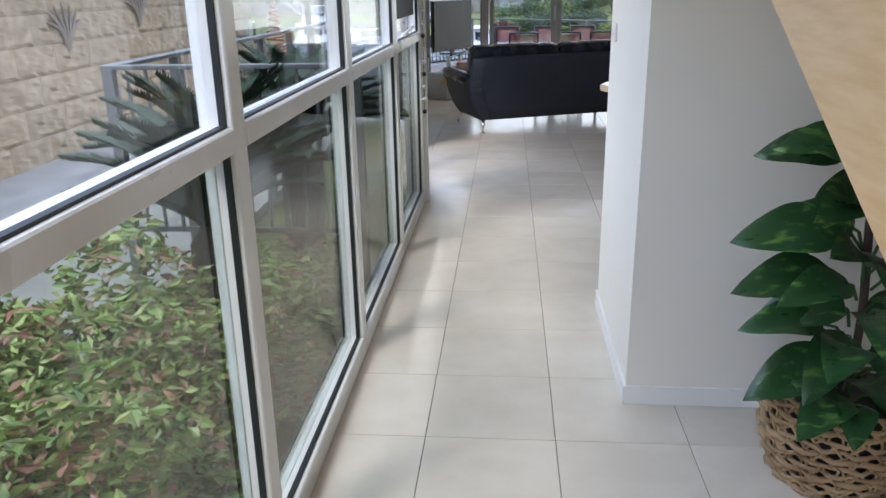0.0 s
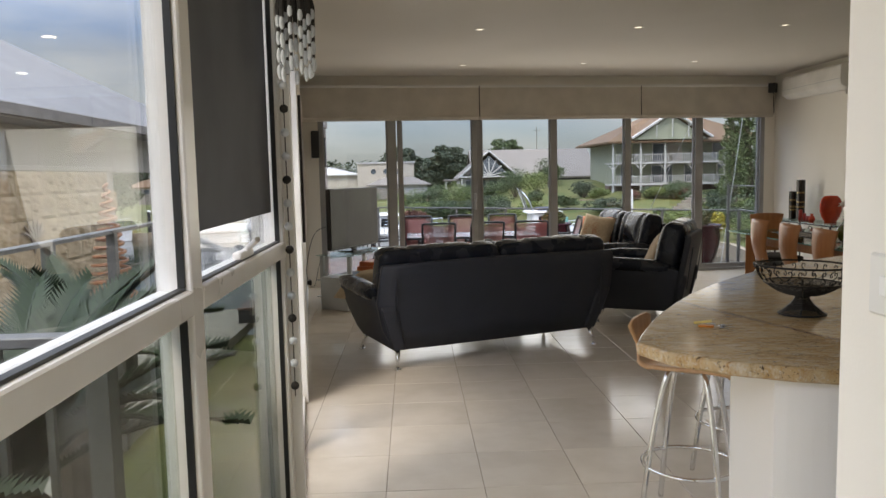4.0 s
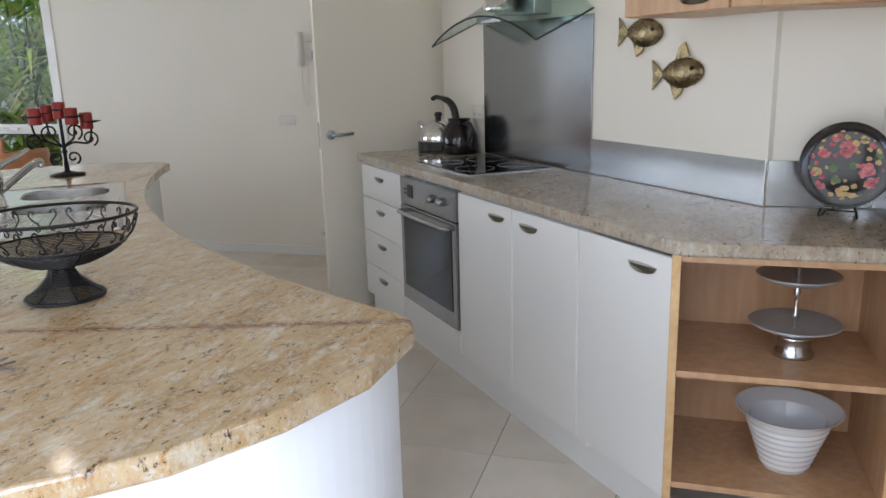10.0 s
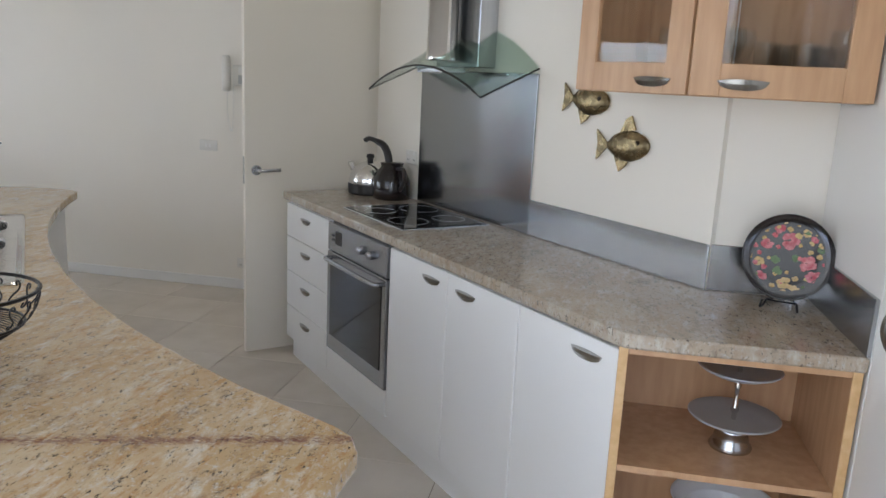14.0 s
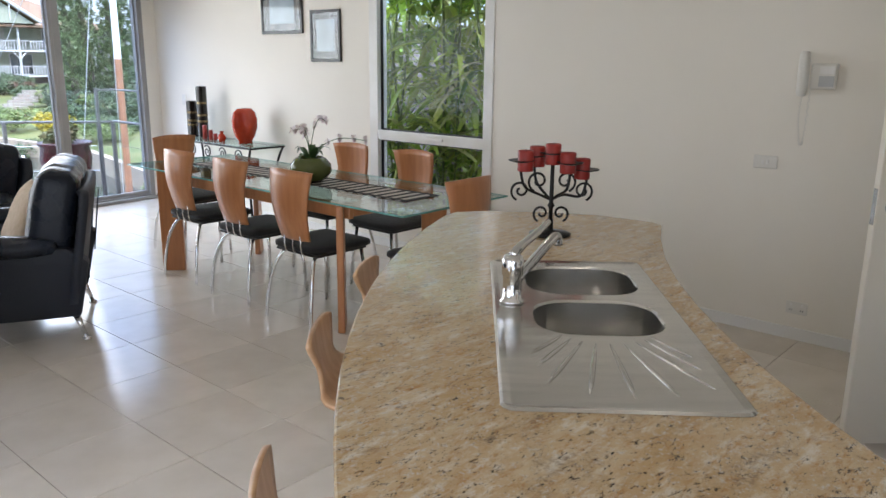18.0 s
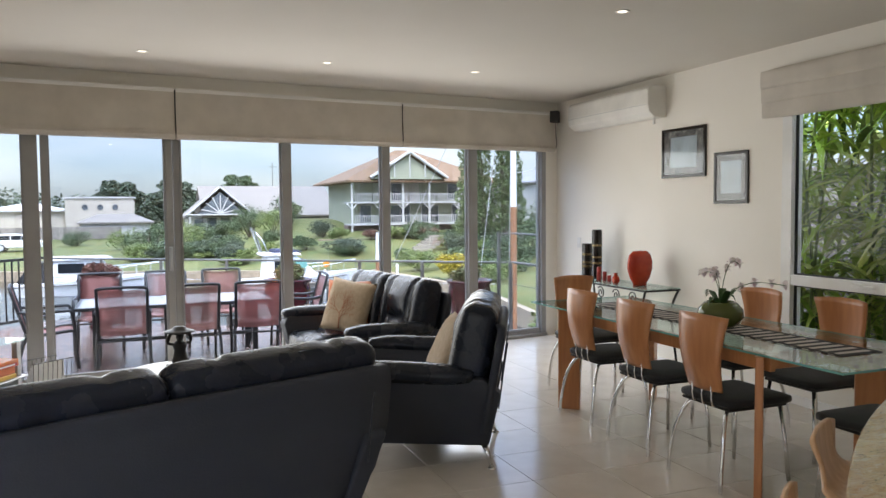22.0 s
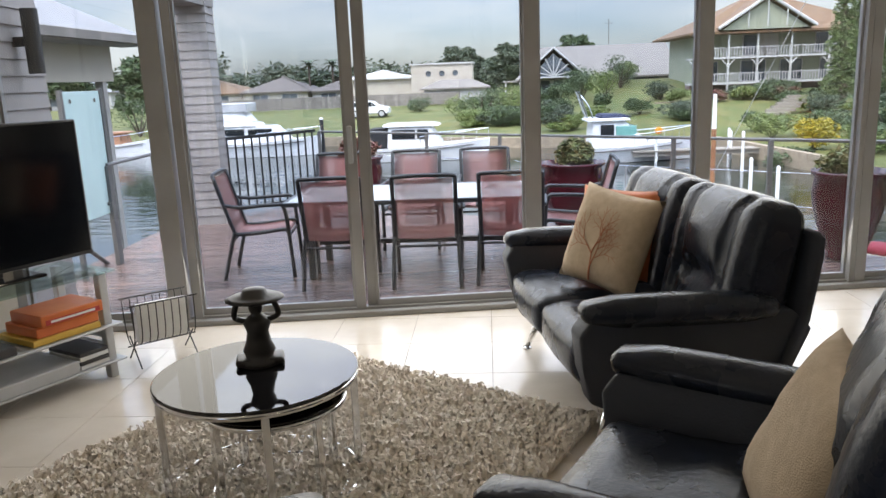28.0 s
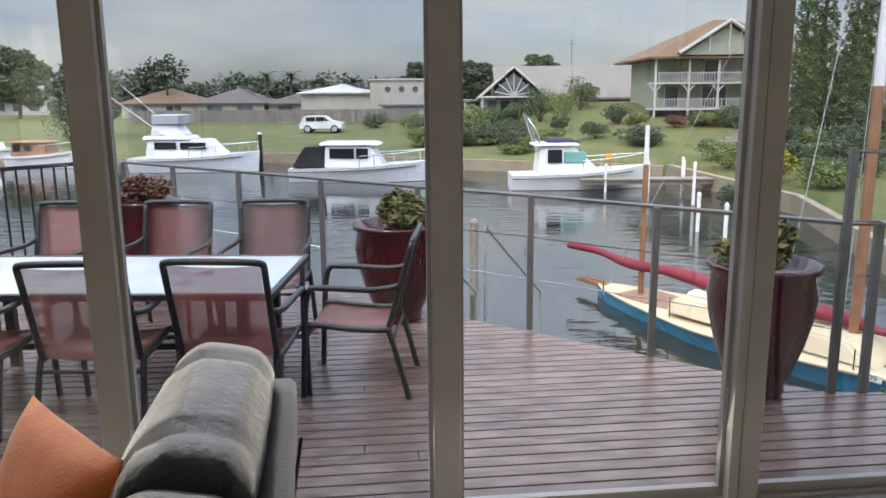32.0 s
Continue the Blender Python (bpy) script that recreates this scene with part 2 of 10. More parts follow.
def blk(a, b, bevel=0.0, seg=1, m=None):
    return box(bmesh.new(), a, b, bevel, seg, m)


def rod(bm, p, q, r, r2=None, seg=10, caps=True):
    p, q = Vector(p), Vector(q)
    d = q - p
    m = Matrix.Translation((p + q) / 2) @ d.to_track_quat("Z", "Y").to_matrix().to_4x4()
    bmesh.ops.create_cone(bm, cap_ends=caps, segments=seg, radius1=r, radius2=r if r2 is None else r2, depth=d.length, matrix=m)
    return bm


def tube(bm, pts, r, seg=8, closed=False, ends=None):
    """A bent pipe through pts; r: one radius, or one for each point."""
    pts = [Vector(p) for p in pts]
    n = len(pts)
    rs = [r] * n if isinstance(r, (int, float)) else list(r)
    rings = []
    up = None
    for i, p in enumerate(pts):
        a = pts[(i - 1) % n] if closed or i else p
        b = pts[(i + 1) % n] if closed or i < n - 1 else p
        d = (b - a).normalized()
        if up is None:
            up = d.orthogonal().normalized()
        up = (up - d * up.dot(d))
        up = up.normalized() if up.length > 1e-6 else d.orthogonal().normalized()
        side = d.cross(up)
        rings.append([bm.verts.new(p + rs[i] * (math.cos(k * math.tau / seg) * up + math.sin(k * math.tau / seg) * side)) for k in range(seg)])
    for i in range(n if closed else n - 1):
        a, b = rings[i], rings[(i + 1) % n]
        for k in range(seg):
            bm.faces.new((a[k], a[(k + 1) % seg], b[(k + 1) % seg], b[k]))
    if not closed:
        bm.faces.new(rings[0][::-1])
        bm.faces.new(rings[-1])
    return bm


def lathe(bm, prof, seg=24, at=(0, 0, 0), squash=1.0):
    """Turns a profile of (radius, height) about the upright."""
    rings = []
    for r, z in prof:
        if r < 1e-5:
            rings.append([bm.verts.new((at[0], at[1], at[2] + z))])
        else:
            rings.append([bm.verts.new((at[0] + r * math.cos(k * math.tau / seg), at[1] + squash * r * math.sin(k * math.tau / seg), at[2] + z)) for k in range(seg)])
    for a, b in zip(rings, rings[1:]):
        for k in range(seg):
            j = (k + 1) % seg
            if len(a) == 1 and len(b) == 1:
                continue
            if len(a) == 1:
                bm.faces.new((a[0], b[j], b[k]))
            elif len(b) == 1:
                bm.faces.new((a[k], a[j], b[0]))
            else:
                bm.faces.new((a[k], a[j], b[j], b[k]))
    return bm


def slab(bm, pts, z0, z1):
    """An upright prism on the outline pts."""
    lo = [bm.verts.new((x, y, z0)) for x, y in pts]
    hi = [bm.verts.new((x, y, z1)) for x, y in pts]
    n = len(pts)
    bm.faces.new(lo[::-1])
    bm.faces.new(hi)
    for i in range(n):
        bm.faces.new((lo[i], lo[(i + 1) % n], hi[(i + 1) % n], hi[i]))
    return bm


def soft_box(bm, size, r=0.3, n=8, puff=0.0, m=None):
    """A cushion-like block about the origin: rounded, with sides that swell by puff (metres)."""
    sx, sy, sz = [s / 2 for s in size]
    tmp = bmesh.new()
    bmesh.ops.create_cube(tmp, size=2)
    bmesh.ops.subdivide_edges(tmp, edges=tmp.edges[:], cuts=n - 1, use_grid_fill=True)
    rad = min(r, sx, sy, sz)
    for v in tmp.verts:
        u = Vector(v.co)
        p = Vector((u.x * sx, u.y * sy, u.z * sz))
        core = Vector((max(-sx + rad, min(sx - rad, p.x)), max(-sy + rad, min(sy - rad, p.y)), max(-sz + rad, min(sz - rad, p.z))))
        d = p - core
        q = core + (d.normalized() * rad if d.length > 1e-6 else d)
        if puff:
            w = (1 - u.x * u.x) * (1 - u.y * u.y), (1 - u.y * u.y) * (1 - u.z * u.z), (1 - u.x * u.x) * (1 - u.z * u.z)
            q += Vector((u.x * w[1], u.y * w[2], u.z * w[0])) * puff
        v.co = m @ q if m is not None else q
    me = bpy.data.meshes.new("soft")
    tmp.to_mesh(me)
    tmp.free()
    bm.from_mesh(me)
    bpy.data.meshes.remove(me)
    return bm


def arc3(a, b, c, n):
    """n + 1 points of the circle's arc from a through b to c."""
    (ax, ay), (bx, by), (cx, cy) = a, b, c
    d = 2 * (ax * (by - cy) + bx * (cy - ay) + cx * (ay - by))
    ux = ((ax * ax + ay * ay) * (by - cy) + (bx * bx + by * by) * (cy - ay) + (cx * cx + cy * cy) * (ay - by)) / d
    uy = ((ax * ax + ay * ay) * (cx - bx) + (bx * bx + by * by) * (ax - cx) + (cx * cx + cy * cy) * (bx - ax)) / d
    r = math.hypot(ax - ux, ay - uy)
    t0, t1, t2 = (math.atan2(y - uy, x - ux) for x, y in (a, b, c))
    while t1 < t0:
        t1 += math.tau
    while t2 < t0:
        t2 += math.tau
    if t1 > t2:
        t2 -= math.tau
    return [(ux + r * math.cos(t0 + (t2 - t0) * i / n), uy + r * math.sin(t0 + (t2 - t0) * i / n)) for i in range(n + 1)]


def curve_pts(ctrl, n=6, closed=False):
    """A smooth run of points through ctrl."""
    c = [Vector(p) for p in ctrl]
    k = len(c)
    out = []
    for i in range(k if closed else k - 1):
        p0 = c[(i - 1) % k] if closed or i else c[0]
        p1, p2 = c[i], c[(i + 1) % k]
        p3 = c[(i + 2) % k] if closed or i + 2 < k else c[-1]
        for j in range(n):
            t = j / n
            out.append(0.5 * ((2 * p1) + (p2 - p0) * t + (2 * p0 - 5 * p1 + 4 * p2 - p3) * t * t + (3 * p1 - p0 - 3 * p2 + p3) * t ** 3))
    if not closed:
        out.append(c[-1])
    return out


def lump(bm, amount, scale, seed=0.0):
    for v in bm.verts:
        v.co += v.co.normalized() * amount * noise.noise(Vector(v.co) * scale + Vector((seed, seed * 1.7, seed * 0.3)))
    return bm


def writing(name, text, size, mat, parent, m, depth=0.001):
    c = bpy.data.curves.new(name, "FONT")
    c.body, c.size, c.extrude, c.align_x, c.align_y = text, size, depth, "CENTER", "CENTER"
    c.materials.append(M[mat])
    ob = new(name, c)
    ob.parent = parent
    ob.matrix_basis = m
    return ob


# ---- the plan ----
CEIL = 2.7                                                     # living room ceiling
T = 0.45                                                       # floor tile
GX, GY = 0.2125, 7.21                                          # a tile corner
WM = pose(-0.157, 12.565, 0, 0, 0, 7.1)                        # glazed wall: x along it, y outwards
LM = pose(-0.545, 5.36, 0, 0, 0, 97.5)                         # left wall: x along it, y outwards
KR = pose(2.09, 3.914, 0, 0, 0, 42.3)                          # kitchen bench: x along its front, y to the room, -y to the wall
KS = 1.06                                                      # bench units to metres along the front
KM = KR @ Matrix.Diagonal((KS, 1, 1, 1))
EM = Matrix.Translation((2.07, 3.339, 0)) @ Matrix.Diagonal((1.026, 1.169, 1, 1)) @ Matrix.Translation((-1.852, -3.475, 0))   # end of the bench
XR = 5.05                                                      # dining wall
DECK = -0.245


def structure(name, bm, mat, label="", category="", m=None):
    ob = part(name, bm, mat, None, "", False, m)
    return tagged(ob, label, category, kind="structure")


def setting(name, m, label, category):
    return thing(name, m, label, category, kind="structure")


# slab under the tiles
bm = bmesh.new()
slab(bm, [(-0.65, -3.0), (5.2, -3.0), (5.2, 13.2), (-1.5, 12.4), (-0.65, 5.4)], -0.3, -0.004)
floor = structure("floor", bm, "grout", "beige square floor tiles with thin dark grout lines", "floor")

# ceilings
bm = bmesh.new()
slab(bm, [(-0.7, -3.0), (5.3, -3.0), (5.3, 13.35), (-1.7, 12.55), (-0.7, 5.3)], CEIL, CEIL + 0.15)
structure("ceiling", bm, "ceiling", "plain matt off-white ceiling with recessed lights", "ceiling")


def wall_run(name, a, b, z0, z1, thick, label, mat="wall"):
    """A plain wall whose inner face runs from a to b; it is thick to the right of that way."""
    d = Vector((b[0] - a[0], b[1] - a[1], 0))
    m = Matrix.Translation((a[0], a[1], 0)) @ Matrix.Rotation(math.atan2(d.y, d.x), 4, "Z")
    return structure(name, blk((0, -thick, z0), (d.length, 0, z1)), mat, label, "wall", m)


# hall: the pier with the switch, and the walls that close the place
wp = setting("wall_pier", None, "cream painted wall end with a light switch", "wall")
part("side", blk((0.482, 2.525, 0), (0.60, 3.466, CEIL)), "wall", wp)
part("face", blk((0.60, 2.525, 0), (2.75, 2.65, CEIL)), "wall", wp)
part("bulkhead", blk((0.60, 2.65, 2.1), (2.617, 3.27, CEIL)), "wall", wp)
structure("wall_south", blk((-0.7, -3.1, 0), (5.2, -3.0, CEIL)), "wall", "cream painted end wall of the hall", "wall")
structure("wall_east_hall", blk((5.0, -3.0, 0), (5.1, 5.3, CEIL)), "wall", "cream painted wall beside the stairs", "wall")
# dining wall with its window
WY0, WY1, WZ0, WZ1 = 8.55, 9.83, 0.36, 2.36
wd = setting("wall_east", None, "cream painted dining room wall with a tall window", "wall")
for a, b in (((XR, 5.08, 0), (XR + 0.12, WY0, CEIL)), ((XR, WY1, 0), (XR + 0.12, 13.25, CEIL)), ((XR, WY0, 0), (XR + 0.12, WY1, WZ0)), ((XR, WY0, WZ1), (XR + 0.12, WY1, CEIL))):
    part("wall_panel", blk(a, b), "wall", wd)
# kitchen walls
wall_run("wall_kitchen_back", (KM @ Vector((2.37, -0.541, 0)))[:2], (KM @ Vector((0.19, -0.541, 0)))[:2], 0, CEIL, -0.12, "cream painted kitchen wall behind the cooktop")
structure("wall_kitchen_corner", blk((2.617, 2.65, 0), (2.73, 3.655, CEIL)), "wall", "short cream wall at the end of the bench", "wall")
structure("wall_kitchen_return", blk((4.36, 5.08, 0), (XR, 5.20, CEIL)), "wall", "cream painted wall beside the kitchen door", "wall")
# left wall of the living room, past the side door
structure("wall_west", blk((2.02, 0, 0), (7.15, 0.14, CEIL)), "wall", "cream painted living room wall with a framed print", "wall", LM)
structure("wall_west_lintel", blk((0.06, 0, 2.36), (2.02, 0.14, CEIL)), "wall", "cream painted wall above the side door", "wall", LM)
# beam above the glazed wall
structure("wall_north_lintel", blk((-1.5, 0.0, 2.36), (5.3, 0.14, CEIL)), "wall", "cream painted wall above the glazed doors", "wall", WM)
structure("wall_north_end", blk((5.09, 0.0, 0), (5.3, 0.14, 2.36)), "wall", "narrow cream wall beside the glazed doors", "wall", WM)
structure("wall_north_corner", blk((-1.5, 0.0, 0), (-1.12, 0.14, 2.36)), "wall", "beige corner post of the living room", "wall", WM)
# hall lintel over the window wall
structure("wall_hall_lintel", blk((-0.755, -3.0, 2.5), (-0.559, 5.40, CEIL)), "trim", "white head above the hall windows", "wall")

# skirting
bm = bmesh.new()
box(bm, (0.472, 2.515, 0), (0.482, 3.476, 0.075), 0.002)
box(bm, (0.472, 2.515, 0), (2.7, 2.525, 0.075), 0.002)
structure("baseboard_1", bm, "trim", "white skirting board of the hall pier", "baseboard")
structure("baseboard_2", blk((XR - 0.012, 5.21, 0), (XR, 13.18, 0.07), 0.002), "trim", "white skirting board of the dining wall", "baseboard")
structure("baseboard_3", blk((2.06, -0.012, 0), (7.1, 0.0, 0.07), 0.002), "trim", "white skirting board of the living room wall", "baseboard", LM)


# ---- hall windows ----
def pane(parent, a, b, m=None, mat="glass"):
    ob = part("pane", blk(a, b), mat, parent, "clear glass pane", m=m)
    ob.visible_shadow = False
    return ob


def hall_window(name, y0, y1, label):
    w = setting(name, None, label, "window")
    gx, fx = -0.614, -0.557
    for n, a, b in (("sill", (-0.636, y0, 0), (fx, y1, 0.085)), ("transom", (-0.636, y0 + 0.04, 1.142), (fx, y1 - 0.04, 1.198)), ("head", (-0.636, y0, 2.42), (fx, y1, 2.5))):
        part(n, blk(a, b, 0.004), "frame", w)
    part("mullion", blk((-0.636, y1 - 0.04, 0.085), (fx - 0.002, y1 + 0.04, 2.42), 0.004), "frame", w)
    for z0, z1 in ((0.085, 1.142), (1.198, 2.42)):
        bm = bmesh.new()
        a0, a1 = y0 + 0.04, y1 - 0.04
        for p, q in (((-0.589, a0, z0), (-0.573, a0 + 0.006, z1)), ((-0.589, a1 - 0.006, z0), (-0.573, a1, z1)),
                     ((-0.589, a0 + 0.006, z0), (-0.573, a1 - 0.006, z0 + 0.006)), ((-0.589, a0 + 0.006, z1 - 0.006), (-0.573, a1 - 0.006, z1))):
            box(bm, p, q)
        part("gasket", bm, "gasket", w, "black rubber gasket")
        pane(w, (gx, a0, z0), (gx + 0.005, a1, z1), mat="glass" if z0 > 1 else "glass_dark")
    return w


ys = (-2.2, -0.93, 0.345, 1.62, 2.895, 4.16)
for i, (a, b) in enumerate(zip(ys, ys[1:])):
    hall_window("window_hall_%d" % (i + 1), a, b, "tall white-framed hall window over a low fixed pane")
hw = hall_window("window_hall_6", 4.16, 5.33, "white-framed hall window with a small winder below a grey blind")
bm = bmesh.new()
box(bm, (-0.606, 4.21, 1.31), (-0.596, 5.27, 2.42))
part("screen", bm, material("screen_mesh", (0.09, 0.10, 0.12), 0.7), hw, "dark grey roller screen drawn halfway")
bm = bmesh.new()
box(bm, (-0.60, 4.66, 1.20), (-0.572, 4.83, 1.225), 0.006, 2)
rod(bm, (-0.578, 4.75, 1.225), (-0.53, 4.68, 1.26), 0.008)
part("winder", bm, "trim", hw, "white winder handle")

# ---- side door of the living room ----
sd = setting("door_side", LM, "white-framed glass sliding side door", "sliding door")
for n, a, b in (("post", (-0.02, -0.02, 0), (0.09, 0.14, 2.36)), ("post", (1.93, -0.02, 0), (2.04, 0.14, 2.36)), ("post", (0.98, 0.03, 0.05), (1.06, 0.09, 2.3)), ("track", (0.09, 0.0, 0), (1.93, 0.14, 0.045)), ("head", (0.09, 0.0, 2.3), (1.93, 0.14, 2.36))):
    part(n, blk(a, b, 0.004), "frame", sd)
for a, b in ((0.09, 0.98), (1.06, 1.93)):
    pane(sd, (a, 0.058, 0.045), (b, 0.063, 2.3))

# ---- glazed wall ----
gw = setting("door_north", WM, "wall of tall grey-framed glass sliding doors to the deck", "glass door")
part("sill", blk((-1.12, -0.03, 0.0), (5.09, 0.14, 0.035), 0.004), "alu", gw)
part("track", blk((-1.12, 0.02, 0.035), (5.09, 0.06, 0.05)), "alu", gw)
part("head", blk((-1.12, 0.0, 2.28), (5.09, 0.14, 2.36), 0.004), "alu", gw)
for n, a, b, y0, y1 in (("jamb", -1.12, -1.06, 0, 0.12), ("jamb", -0.235, -0.12, 0, 0.12), ("stile", -0.10, -0.045, 0.02, 0.08), ("stile", 0.893, 0.955, 0.02, 0.06), ("stile", 0.965, 1.025, 0.065, 0.11),
                        ("stile", 1.965, 2.055, 0.01, 0.11), ("stile", 3.02, 3.11, 0.01, 0.11), ("stile", 4.05, 4.085, 0.0, 0.05), ("stile", 4.09, 4.165, 0.01, 0.11), ("jamb", 5.03, 5.09, 0, 0.12)):
    part(n, blk((a, y0, 0.035), (b, y1, 2.28), 0.003), "alu", gw)
edges = ((-1.06, -0.235), (-0.045, 0.893), (1.025, 1.965), (2.055, 3.02), (3.11, 4.05), (4.165, 5.03))
for k, (a, b) in enumerate(edges):
    bm = bmesh.new()
    for p, q in (((a, 0.045, 0.05), (a + 0.014, 0.075, 2.28)), ((b - 0.014, 0.045, 0.05), (b, 0.075, 2.28)), ((a, 0.045, 0.05), (b, 0.075, 0.09))):
        box(bm, p, q)
    part("bead", bm, "alu", gw)
    pane(gw, (a, 0.058, 0.05), (b, 0.063, 2.28), mat="glass_grey" if k in (1, 3, 5) else "glass")
bm = bmesh.new()
box(bm, (0.905, -0.03, 0.95), (0.935, 0.02, 1.17), 0.008, 2)
part("handle", bm, "silver", gw, "grey pull handle")


# ---- lamps ----
LENS = glow("downlight_lens", (1, 0.93, 0.82), 1.6)
for x in (0.55, 1.97, 3.3):
    for y in (5.2, 7.3, 9.4, 11.63):
        if x > 3 and y < 6 or x > 1 and y < 5:
            continue
        d = thing("downlight", pose(x, y, CEIL), "small white recessed ceiling downlight, switched on", "downlight", "recessed ceiling lights")
        part("rim", lathe(bmesh.new(), [(0.045, 0.0), (0.045, -0.006), (0.032, -0.004), (0.030, 0.0)], 16), "trim", d)
        part("lens", lathe(bmesh.new(), [(0.0, -0.002), (0.030, -0.002)], 16), LENS, d)
        la = bpy.data.lights.new("downlight_lamp", "AREA")
        la.shape, la.size, la.energy, la.color = "DISK", 0.12, LAMP, (1.0, 0.90, 0.76)
        lo = new("downlight_lamp", la)
        lo.matrix_world = pose(x, y, CEIL - 0.012)


# ---- sofas ----
def leg_chrome(parent, x, y, dx, dy, h=0.15):
    bm = bmesh.new()
    rod(bm, (x, y, h), (x + dx * 0.9, y + dy * 0.9, 0.012), 0.020, 0.011, 12)
    rod(bm, (x + dx * 0.9, y + dy * 0.9, 0.012), (x + dx * 0.9, y + dy * 0.9, 0.0), 0.022, 0.024, 14)
    return part("leg", bm, "chrome", parent, "splayed chrome leg", True)


def side_panel(sx, half_b, half_t, depth, arm_h):
    """A sofa's side: an upright sheet that flares outwards to its arm."""
    bm = bmesh.new()
    prof = [(0.02, 0.14), (depth - 0.16, 0.14), (depth - 0.05, 0.20), (depth - 0.01, 0.34), (depth + 0.02, arm_h - 0.06), (depth - 0.02, arm_h), (0.40, arm_h + 0.01), (0.05, arm_h - 0.01), (-0.05, arm_h - 0.1)]
    lo, hi = [], []
    for y, z in prof:
        k = (z - 0.14) / (arm_h - 0.14)
        xo = sx * (half_b + (half_t - half_b) * k)
        lo.append(bm.verts.new((xo, y, z)))
        hi.append(bm.verts.new((xo - sx * (0.10 + 0.03 * k), y, z)))
    n = len(prof)
    bm.faces.new(lo)
    bm.faces.new(hi[::-1])
    for i in range(n):
        bm.faces.new((lo[i], lo[(i + 1) % n], hi[(i + 1) % n], hi[i]))
    bmesh.ops.bevel(bm, geom=bm.edges[:], offset=0.018, segments=3, affect="EDGES", profile=0.6)
    return bm


